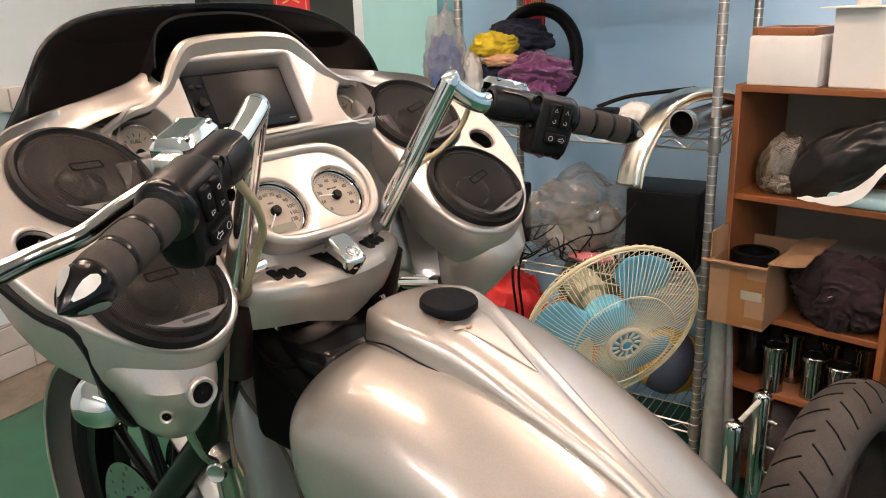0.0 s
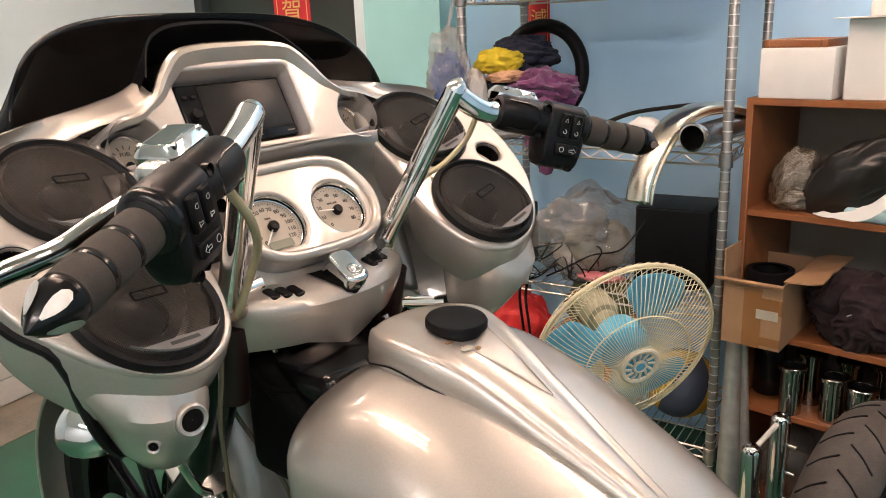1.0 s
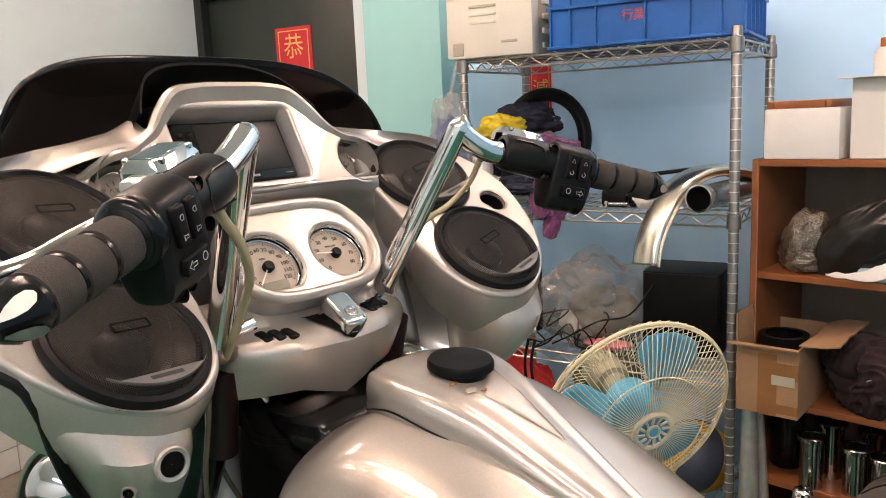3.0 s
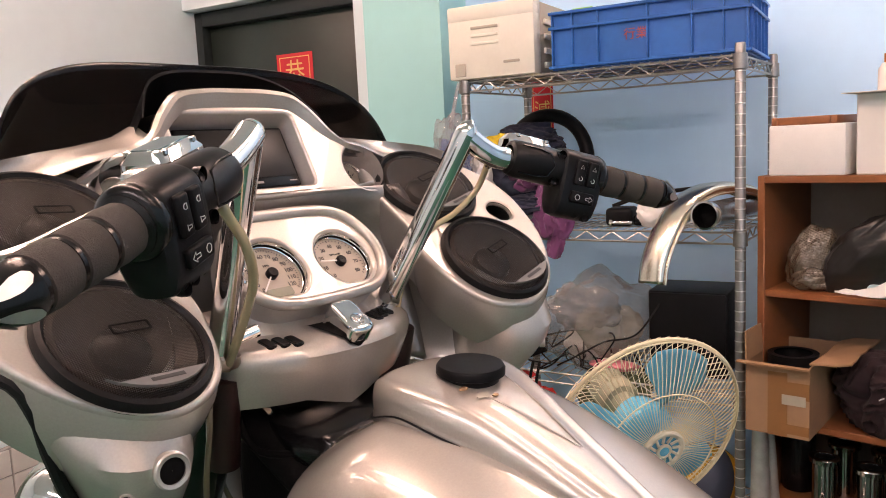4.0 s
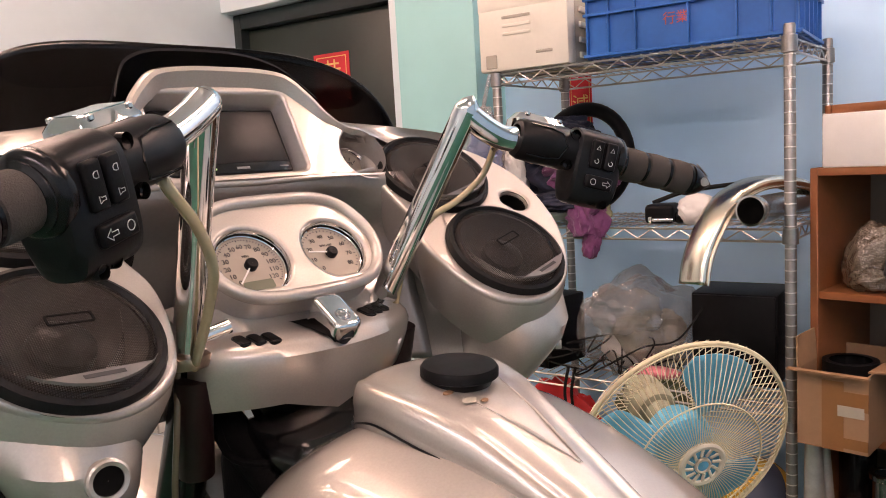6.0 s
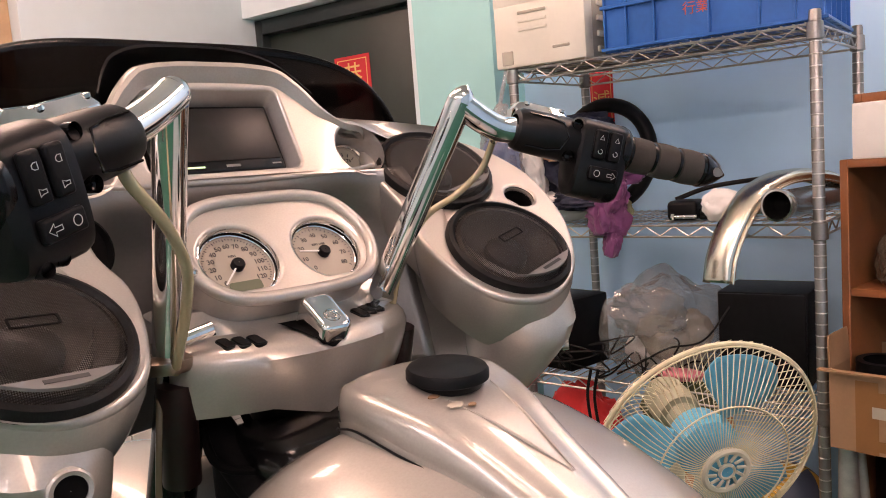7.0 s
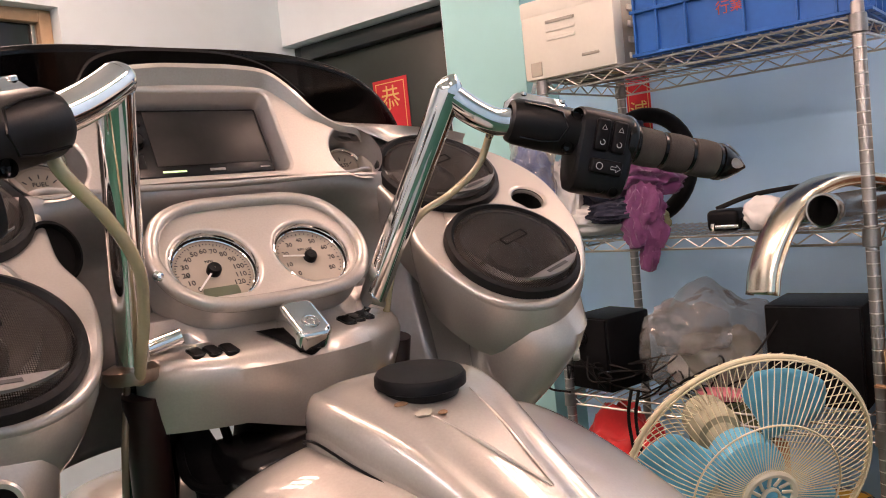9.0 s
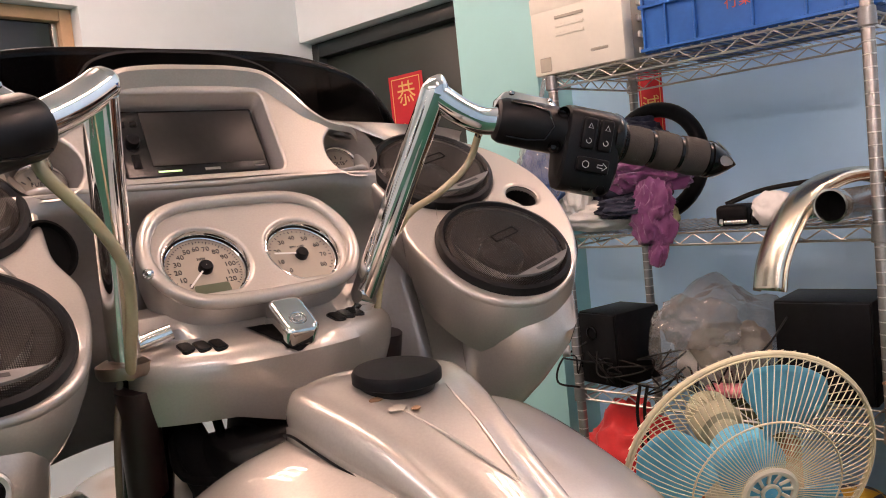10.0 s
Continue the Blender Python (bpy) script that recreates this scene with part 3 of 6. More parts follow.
def build_pod(side):
    F = face_frame(side)
    o2 = [(side * q.x, q.y) for q in closed_path([(x, y, 0) for x, y in POD], 5)]
    c1, c2, hr = (0.0036 * side, -0.085 if side > 0 else -0.090), (0.0045 * side, 0.0815), (0.0943 * side, -0.003)
    left = [(-q.x, q.y) for q in closed_path([(x, y, 0) for x, y in POD], 5)]
    pod = plate("speaker_pod", [left, circle(-0.0036, c1[1], 0.0795), circle(-0.0045, c2[1], 0.0795), circle(-0.0943, -0.003, 0.0205)], 0.016, SILVER, bike, "silver painted speaker pod", F, 0.006, 4)
    if side > 0:
        for v in pod.data.vertices:
            v.co.x = -v.co.x
        pod.data.flip_normals()
    tilt1 = F @ pose(c1[0], c1[1], 0.0, 0, 0, 11 if side > 0 else 3)
    tilt2 = F @ pose(c2[0], c2[1], 0.0, 0, 0, 11 if side > 0 else 3)
    build_speaker(bike, tilt1, 0.082, "round black speaker with a mesh grille")
    build_speaker(bike, tilt2, 0.0815, "round black speaker with a mesh grille")
    lathe("port", [(0.0215, -0.002), (0.0205, -0.008), (0.019, -0.05), (0.0005, -0.052)], HOLE_SHADE, bike, "open round port", 28, F @ pose(hr[0], hr[1], 0))
    # the cup below: rings shrink towards the leg shield
    ctr = Vector((0, -0.03, 0))
    rings = []
    base = [Vector((x, y, -0.008)) for x, y in o2]
    for k, (sx, sy, dz, dy) in enumerate(((1.0, 1.0, 0, 0), (0.995, 0.995, 0.012, -0.006), (0.96, 0.955, 0.035, -0.015), (0.90, 0.89, 0.058, -0.024), (0.83, 0.82, 0.076, -0.030), (0.6, 0.6, 0.086, -0.030), (0.2, 0.2, 0.09, -0.03))):
        rings.append([Vector((ctr.x + (q.x - ctr.x) * sx, ctr.y + (q.y - ctr.y) * sy + dy, q.z - dz)) for q in base])
    loft("pod_body", rings, SILVER, bike, "silver tapering pod body", False, True, True, F)
    # the lower lobe
    lob = []
    for z, cx, cy, rx, ry, tl in ((1.15, 0.304, -0.030, 0.080, 0.072, 0.8), (1.10, 0.301, -0.046, 0.071, 0.075, 0.68), (1.07, 0.297, -0.054, 0.068, 0.078, 0.5), (1.035, 0.290, -0.054, 0.060, 0.076, 0.3), (1.0, 0.283, -0.050, 0.051, 0.066, 0.12), (0.97, 0.278, -0.044, 0.042, 0.054, 0), (0.945, 0.272, -0.036, 0.029, 0.038, 0), (0.930, 0.268, -0.030, 0.014, 0.018, 0), (0.928, 0.268, -0.030, 0.003, 0.004, 0)):
        lob.append([Vector((side * (cx + rx * math.cos(t)), cy + ry * math.sin(t), z + tl * ry * math.sin(t))) for t in [2 * math.pi * k / 36 for k in range(36)]])
    loft("lower_lobe", lob, SILVER, bike, "silver lower fairing lobe", False, True)
    for p, r, n in (((0.284 * side, -0.1335, 1.024), 0.012, (0.05 * side, -1, 0.05)), ((0.3175 * side, -0.1135, 1.003), 0.005, (0.62 * side, -0.78, 0))):
        if side > 0 and r > 0.01:
            continue
        m = frame_of(p, n)
        lathe("lobe_hole_rim", [(r * 1.45, -0.004), (r * 1.45, 0.0025), (r * 1.3, 0.004), (r * 1.02, 0.003), (r, -0.002)], SILVER, bike, "bright bored edge", 28, m)
        lathe("lobe_hole", [(r * 1.05, 0.0012), (r * 0.9, 0.001), (0.0003, 0.001)], HOLE_SHADE, bike, "near-black disc for the shade in a bolt hole", 28, m)


for sd in (-1, 1):
    build_pod(sd)

# the middle: display panel with its brow
PANEL = frame_of((0, 0.09, 1.261), (0, -0.887, 0.461))
TOP = [(0.0, 1.381), (0.05, 1.380), (0.09, 1.373), (0.117, 1.350), (0.138, 1.324), (0.165, 1.306), (0.2, 1.300), (0.245, 1.292), (0.285, 1.284)]
half = [(x, (z - 1.261) / 0.887) for x, z in TOP]
half = half[:7] + [(0.225, 0.034)]
LOW = [(0.228, 0.0), (0.205, -0.012), (0.16, -0.02), (0.12, -0.022), (0.0, -0.024)]
sm = smooth_path([Vector((x, y, 0)) for x, y in half + LOW], 6)
outline = [(q.x, q.y) for q in sm] + [(-q.x, q.y) for q in reversed(sm[1:-1])]


def swept_back(ob):
    """Bends the panel's ends forward, to meet the speaker pods."""
    for v in ob.data.vertices:
        t = min(1.0, max(0.0, (abs(v.co.x) - 0.18) / 0.05))
        v.co.z -= 0.042 * t * t * (3 - 2 * t)
    ob.data.update()
    return ob


WING = [(0.128, 0.190, 1.339), (0.15, 0.190, 1.328), (0.18, 0.182, 1.3215), (0.22, 0.168, 1.315), (0.26, 0.154, 1.310), (0.30, 0.138, 1.304), (0.337, 0.121, 1.297), (0.36, 0.104, 1.288)]
SEAT = [(0.128, 0.132, 1.328), (0.15, 0.126, 1.314), (0.18, 0.127, 1.3095), (0.214, 0.129, 1.303), (0.255, 0.134, 1.290), (0.30, 0.134, 1.285), (0.337, 0.120, 1.276), (0.36, 0.104, 1.268)]


def build_wing(side):
    """The raised band that runs on from the brow over the speaker pod."""
    top, low = smooth_path(WING, 5), smooth_path(SEAT, 5)
    rings = []
    for e, c in zip(top, low):
        row = [e + Vector((0, 0.012, -0.035)), e + Vector((0, 0.006, -0.006)), e + Vector((0, 0.001, -0.0005)), e + Vector((0, -0.006, -0.001)), e.lerp(c, 0.42) + Vector((0, 0, 0.001)), e.lerp(c, 0.75) + Vector((0, 0.002, -0.003)), c, c + Vector((0, -0.006, -0.008))]
        rings.append([Vector((side * q.x, q.y, q.z)) for q in row])
    loft("wing", rings, SILVER, bike, "silver band between brow and speaker pod", closed=False, sharp=70)


hu_open = rounded(-0.107, 0.081, -0.008, 0.101, 0.010)
GX, GY = 0.178, 0.012
gauge_open = [circle(s * GX, GY, 0.036, 32) for s in (-1, 1)]
swept_back(plate("display_panel", [outline, hu_open] + gauge_open, 0.014, SILVER, bike, "silver painted display panel", PANEL, 0.005, 4))
rim = smooth_path([(-x, y, 0) for x, y in reversed(half[1:])] + [(x, y, 0) for x, y in half], 6)
bands = [[] for _ in range(7)]
for i, q in enumerate(rim):
    d = (rim[min(i + 1, len(rim) - 1)] - rim[max(i - 1, 0)]).normalized()
    out2 = Vector((-d.y, d.x, 0))
    mid = max(0.0, 1 - (abs(q.x) / 0.15) ** 4) if abs(q.x) < 0.15 else 0.0
    for k, (o, z) in enumerate(((-0.006, -0.02), (0.002, -0.004), (0.002, 0.004), (-0.004, 0.011), (-0.011, 0.012), (-0.018, 0.006), (-0.026, -0.001))):
        bands[k].append(q + out2 * o * (1.0 if o > 0 else 0.35 + 0.65 * mid) + Vector((0, 0, z * (0.45 + 0.75 * mid))))
swept_back(loft("brow", bands, SILVER, bike, "rounded silver brow over the display", closed=False, matrix=PANEL))
for sd in (-1, 1):
    build_wing(sd)
outer = [Vector((x, y, -0.004)) for x, y in hu_open]
inner = [Vector((x, y, -0.026)) for x, y in rounded(-0.099, 0.073, -0.0015, 0.0905, 0.004)]
loft("display_recess", [outer, inner], SILVER_MATT, bike, "bevelled silver display surround", matrix=PANEL)
hu = part("head_unit", box(-0.0965, 0.0705, 0.0, 0.0895, -0.06, -0.017, 0.003), BLACK_GLOSS, bike, "black double-height car stereo with a dark screen", PANEL)
part("screen", box(-0.066, 0.066, 0.014, 0.0855, -0.0172, -0.0158, 0.0008), SCREEN, hu, "dark smudged screen")
part("green_key", box(-0.062, -0.036, 0.0058, 0.0078, -0.0172, -0.0162), GREEN_LAMP, hu, "lit green key strip", smooth=False)
part("maker_mark", box(-0.009, 0.009, 0.0056, 0.0088, -0.0172, -0.0166), BADGE, hu, "pale lettering bar", smooth=False)
part("format_mark", box(0.052, 0.064, 0.0065, 0.0082, -0.0172, -0.0166), BADGE, hu, "pale lettering bar", smooth=False)
lathe("knob", [(0.0075, -0.02), (0.0075, -0.011), (0.0065, -0.009), (0.0005, -0.009)], BLACK_MATT, hu, "volume knob", 24, pose(-0.082, 0.045, 0.002))
part("slot_cover", box(-0.0865, -0.0775, 0.012, 0.030, -0.0172, -0.0155, 0.001), BLACK_MATT, hu)
for kx in (-0.088, -0.075):
    part("key", box(kx - 0.004, kx + 0.004, 0.068, 0.074, -0.0172, -0.015, 0.001), BLACK_MATT, hu)


def build_small_gauge(side, text):
    m = PANEL @ pose(side * GX, GY, 0)
    n = 32
    rings = []
    for r, z, dx in ((0.0365, -0.002, 0.0), (0.033, -0.018, 0.0), (0.0275, -0.045, 0.0)):
        rings.append([Vector((r * math.cos(2 * math.pi * k / n) + dx, r * math.sin(2 * math.pi * k / n), z)) for k in range(n)])
    loft("gauge_recess", rings, SILVER_MATT, bike, "silver funnel round the small gauge", matrix=m)
    g = lathe("small_gauge", [(0.0275, -0.052), (0.0275, -0.038), (0.0262, -0.036), (0.0245, -0.038), (0.0242, -0.044)], CHROME, bike, "small round gauge with a chrome ring", 36, m)
    lathe("dial", [(0.025, -0.046), (0.0248, -0.0435), (0.0005, -0.0434)], DIAL, g, "cream dial", 32)
    lathe("needle_hub", [(0.006, -0.0435), (0.006, -0.040), (0.0005, -0.0395)], BLACK_MATT, g, "", 16, pose(0, -0.012, 0))
    words("dial_text", text, 0.007, INK, g, pose(0, 0.005, -0.0430))
    for a in range(-50, 51, 25):
        part("dial_tick", box(-0.0006, 0.0006, 0.016, 0.021, -0.0432, -0.0428), INK, g, "", pose(0, -0.004, 0, 0, 0, a), smooth=False)


build_small_gauge(-1, "FUEL")
build_small_gauge(1, "VOLTS")

# the hollow between panel and pods, its shade put into a greyer silver
verts, faces = [], []
NX, prof = 40, smooth_path([(0, 0.083, 1.243), (0, 0.088, 1.225), (0, 0.108, 1.198), (0, 0.128, 1.16), (0, 0.13, 1.10), (0, 0.11, 1.03), (0, 0.10, 0.98)], 5)
for i in range(NX + 1):
    x = -0.235 + 0.47 * i / NX
    e = max(0.0, (abs(x) - 0.13) / 0.105)
    for q in prof:
        verts.append(Vector((x, q.y - 0.055 * e * e * (1 if q.z < 1.2 else (1.243 - q.z) / 0.043), q.z)))
w = len(prof)
for i in range(NX):
    for j in range(w - 1):
        faces.append((i * w + j, i * w + j + 1, (i + 1) * w + j + 1, (i + 1) * w + j))
ob = raw("inner_panel", verts, faces, SILVER_SHADED, bike, "inner fairing hollow, silver darkened as shade")
ob.modifiers.new("thickness", "SOLIDIFY").thickness = 0.004

lathe("cable_opening", [(0.030, -0.002), (0.031, 0.002), (0.028, 0.003), (0.027, -0.004), (0.0004, -0.006)], HOLE_SHADE, bike, "cable opening with painted shade", 32, frame_of((-0.192, 0.052, 1.188), (0.45, -0.85, 0.25)))

# the gauge pod
GN = Vector((0, -0.75, 0.66)).normalized()
GP = frame_of((0, 0.007, 1.157), GN)
gp = [(0.0, 0.083), (0.055, 0.081), (0.088, 0.069), (0.106, 0.045), (0.114, 0.015), (0.106, -0.018), (0.086, -0.04), (0.055, -0.05), (0.0, -0.052)]
gs = smooth_path([(x, y, 0) for x, y in gp], 5)
gp_out = [(q.x, q.y) for q in gs] + [(-q.x, q.y) for q in reversed(gs[1:-1])]


def dial_hole(cx, r):
    out = []
    for k in range(48):
        a = 2 * math.pi * k / 48
        out.append((cx + r * math.cos(a), max(-0.0345, 0.004 + r * math.sin(a))))
    return out


plate("gauge_panel", [gp_out, dial_hole(-0.0545, 0.0445), dial_hole(0.0545, 0.0425)], 0.012, SILVER, bike, "silver gauge panel", GP, 0.004, 3)
tube("gauge_rim", [(x, y, 0.001) for x, y in gp_out], 0.0075, SILVER, bike, "rounded silver rim", closed=True, matrix=GP)
rings = []
for s, dz, dy in ((1.03, -0.002, 0), (1.04, -0.02, 0), (1.0, -0.045, -0.004), (0.9, -0.075, -0.012)):
    rings.append([Vector((x * s, y * s + dy, dz)) for x, y in gp_out])
loft("gauge_housing", rings, SILVER_MATT, bike, "silver gauge housing", False, True, matrix=GP)


def build_gauge(cx, r, numbers, a0, a1, unit, needle, lcd):
    m = GP @ pose(cx, 0.004, 0)
    g = lathe("gauge", [(r * 1.03, -0.022), (r * 1.03, -0.003), (r * 1.0, -0.0025), (r * 0.985, -0.007), (r * 0.975, -0.0075)], CHROME, bike, "round gauge with a chrome ring", 56, m)
    lathe("black_ring", [(r * 0.985, -0.0072), (r * 0.955, -0.0095), (r * 0.95, -0.0115)], BLACK_GLOSS, g, "black inner ring", 56)
    lathe("inner_ring", [(r * 0.952, -0.0112), (r * 0.945, -0.0105), (r * 0.925, -0.0112), (r * 0.915, -0.0136)], CHROME, g, "thin chrome ring", 56)
    lathe("dial", [(r * 0.93, -0.02), (r * 0.92, -0.0135), (0.0005, -0.0134)], DIAL, g, "cream dial", 56)
    n = len(numbers)
    for i, t in enumerate(numbers):
        a = radians(a0 + (a1 - a0) * i / (n - 1))
        words("numeral", t, r * 0.19, INK, g, pose(r * 0.64 * math.cos(a), r * 0.64 * math.sin(a), -0.0132))
    steps = (n - 1) * 4
    for i in range(steps + 1):
        a = a0 + (a1 - a0) * i / steps
        l = 0.07 if i % 4 == 0 else 0.035
        part("tick", box(r * (0.87 - l), r * 0.87, -0.0004, 0.0004, -0.0134, -0.013), INK, g, "", pose(0, 0, 0, 0, 0, a), smooth=False)
    words("unit", unit, r * 0.1, INK, g, pose(0, r * 0.32, -0.0132))
    lathe("needle_hub", [(r * 0.17, -0.013), (r * 0.17, -0.007), (r * 0.14, -0.005), (0.0005, -0.005)], BLACK_MATT, g, "black needle hub", 24)
    part("needle", box(0.004, r * 0.76, -0.0009, 0.0009, -0.009, -0.0082), PALE, g, "pale needle", pose(0, 0, 0, 0, 0, needle), smooth=False)
    if lcd:
        plate("display", [rounded(-r * 0.42, r * 0.42, -r * 0.74, -r * 0.46, 0.003)], 0.0008, LCD, g, "grey-green odometer display", pose(0, 0, -0.0126))
    return g


build_gauge(-0.0545, 0.0435, ["0", "10", "20", "30", "40", "50", "60", "70", "80", "90", "100", "110", "120"], 224, -38, "MPH", 226, True)
build_gauge(0.0545, 0.0415, ["0", "10", "20", "30", "40", "50", "60", "70", "80"], 224, -38, "RPM x100", 172, False)
for s in (-1, 1):
    lathe("panel_bolt", [(0.005, 0), (0.005, 0.004), (0.003, 0.006), (0.0005, 0.006)], CHROME, bike, "small chrome bolt", 16, frame_of((s * 0.121, -0.02, 1.157), (s * 0.8, -0.6, 0.1)))

# the dash below, with its keys and lock
verts, faces = [], []
NX = 48
for i in range(NX + 1):
    x = -0.148 + 0.296 * i / NX
    e = abs(x) / 0.148
    yf = -0.073 + 0.062 * e ** 2.2
    arch = 0.018 * (1 - abs(x) / 0.06) if abs(x) < 0.06 else 0.0
    end = max(0.0, (e - 0.9) / 0.1) ** 2
    rows = [(0.045, 1.118), (0.012, 1.112), (0.0, 1.098), (yf + 0.05, 1.0865), (yf + 0.014, 1.080), (yf + 0.004, 1.074), (yf - 0.001, 1.064), (yf + 0.003, 1.048), (yf + 0.014, 1.025 - arch * 0.5), (yf + 0.024, 1.008 - arch), (yf + 0.034, 1.006 - arch)]
    for y, z in rows:
        verts.append(Vector((x, y + end * 0.012, z - end * 0.006)))
w = 11
for i in range(NX):
    for j in range(w - 1):
        faces.append((i * w + j, i * w + j + 1, (i + 1) * w + j + 1, (i + 1) * w + j))
dash = raw("dash_panel", verts, faces, SILVER, bike, "silver dash panel below the gauges")
dash.modifiers.new("thickness", "SOLIDIFY").thickness = 0.004
for pts in (((-0.0711, -0.0386), (-0.0842, -0.0314), (-0.0974, -0.0242)), ((0.062, -0.0325), (0.0765, -0.0265), (0.091, -0.0215))):
    for x, y in pts:
        m = frame_of((x, y, 1.0824 if x < 0 else 1.0852), (0, -0.2, 1), (0, 1, 0))
        plate("key_rim", [rounded(-0.0068, 0.0068, -0.0135, 0.0135, 0.005)], 0.004, RUBBER, bike, "", m)
        plate("rocker_key", [rounded(-0.0060, 0.0060, -0.0125, 0.0125, 0.0045)], 0.005, BLACK_GLOSS, bike, "black rubber key", m @ pose(0, 0, 0.0012), 0.0009, 2)
# near-black sheet, shading the lock notch, follows the dash down over its front edge
verts, faces = [], []
NS, NU = 24, 16
path = smooth_path([(0, -0.017, 1.0875), (0, -0.023, 1.0868), (0, -0.059, 1.0800), (0, -0.069, 1.074), (0, -0.074, 1.064)], 5)
for i in range(NS + 1):
    t = i / NS
    q = path[min(len(path) - 1, int(t * (len(path) - 1) + 0.5))]
    lo = -0.036 + 0.024 * t ** 1.3
    hi = 0.028 - 0.024 * t ** 2.4
    if t > 0.9:
        lo, hi = lo + 0.006 * (t - 0.9) / 0.1, hi - 0.006 * (t - 0.9) / 0.1
    for j in range(NU + 1):
        x = lo + (hi - lo) * j / NU
        yy = 0.062 * (abs(x) / 0.148) ** 2.2
        verts.append(Vector((x, q.y + yy - 0.0012, q.z + 0.0016)))
for i in range(NS):
    for j in range(NU):
        a = i * (NU + 1) + j
        faces.append((a, a + NU + 1, a + NU + 2, a + 1))
raw("lock_notch", verts, faces, HOLE_SHADE, bike, "near-black sheet for the shade in the lock notch")
LK = frame_of((0.001, -0.0355, 1.0745), (0, -0.55, 0.83), (0, 1, 0.6))
lk = lathe("ignition_switch", [(0.017, -0.01), (0.017, 0.010), (0.016, 0.014), (0.0005, 0.014)], CHROME, bike, "chrome ignition switch with a finger hold", 40, LK)
plate("switch_lever", [rounded(-0.019, 0.019, -0.034, 0.022, 0.011)], 0.044, CHROME, lk, "polished chrome lever", pose(0, 0, 0.037), 0.006, 4)
tube("emblem", [(0.0082 * math.cos(w), -0.015 + 0.0082 * math.sin(w), 0.0373) for w in [2 * math.pi * k / 28 for k in range(28)]], 0.0010, CHROME_WORN, lk, "raised round emblem", 6, True)
lathe("key_cylinder", [(0.0055, 0), (0.0055, 0.0012), (0.004, 0.0015), (0.0035, 0.0004), (0.0005, 0.0004)], CHROME_WORN, lk, "", 24, pose(0, -0.015, 0.0368))

# smoked screen and the lip in front of the brow
verts, faces = [], []
NX, NY = 48, 14
for i in range(NX + 1):
    s = -1 + 2 * i / NX
    for j in range(NY + 1):
        t = j / NY
        x = 0.295 * math.sin(s * 1.45) / math.sin(1.45) * (1 + 0.12 * (1 - t))
        top = 1.2966 + 0.1305 * (1 - abs(s) ** 2.97)
        z = 1.262 + (top - 1.262) * t
        y = 0.2325 - 0.0748 * (x / 0.3) ** 2 + 0.2 * (top - 1.2966) + 0.07 * (1 - t)
        verts.append(Vector((x, y, z)))
w = NY + 1
for i in range(NX):
    for j in range(NY):
        faces.append((i * w + j, i * w + j + 1, (i + 1) * w + j + 1, (i + 1) * w + j))
ws = raw("windscreen", verts, faces, TINT, bike, "dark smoked windscreen")
ws.modifiers.new("thickness", "SOLIDIFY").thickness = 0.004
lip = smooth_path([(-0.136, 0.135, 1.345), (-0.118, 0.160, 1.374), (-0.097, 0.18, 1.394), (-0.058, 0.195, 1.407), (0, 0.2, 1.410), (0.058, 0.195, 1.407), (0.097, 0.18, 1.394), (0.118, 0.160, 1.374), (0.136, 0.135, 1.345)], 5)
loft("screen_lip", [[q + Vector((0, 0, 0)) for q in lip], [q + Vector((0, 0.004, 0.004)) for q in lip], [q + Vector((0, 0.06, -0.05)) for q in lip], [q + Vector((0, 0.0, -0.045)) for q in lip]], BLACK_MATT, bike, "black lip behind the windscreen", closed=False)

# outer shell, forward of the face
Fm = face_frame(1)
od = [Fm @ Vector((x, y, -0.012)) for x, y in ((-0.015, 0.183), (0.032, 0.172), (0.08, 0.143), (0.122, 0.095), (0.144, 0.035), (0.139, -0.028), (0.12, -0.082), (0.095, -0.12))]
edge_r = [Vector((0, 0.15, 1.36)), Vector((0.08, 0.145, 1.35)), Vector((0.14, 0.12, 1.30)), Vector((0.2, 0.125, 1.285))] + od + [Vector((0.352, -0.075, 1.045)), Vector((0.334, -0.055, 1.0)), Vector((0.31, -0.03, 0.962)), Vector((0.285, -0.01, 0.945))]
er = smooth_path(edge_r, 4)
full = [Vector((-q.x, q.y, q.z)) for q in reversed(er[1:])] + er
rings = []
for s, dy in ((1.0, 0.0), (1.0, 0.008), (0.93, 0.045), (0.83, 0.10), (0.68, 0.18), (0.46, 0.26), (0.23, 0.31), (0.02, 0.32)):
    rings.append([Vector((q.x * s, q.y + dy if s > 0.8 else (q.y * s + dy + 0.02), 1.12 + (q.z - 1.12) * (s if q.z < 1.12 or s < 0.7 else 1 - (1 - s) * 0.4))) for q in full])
shell = loft("outer_shell", rings, SILVER, bike, "silver outer fairing shell", closed=False)
tube("edge_gasket", [q + Vector((0.006 if q.x > 0 else -0.006, 0.01, 0)) for q in full[:26]], 0.006, RUBBER, bike, "black rubber edge strip", 8)
tube("edge_gasket", [q + Vector((0.006 if q.x > 0 else -0.006, 0.01, 0)) for q in full[-26:]], 0.006, RUBBER, bike, "black rubber edge strip", 8)


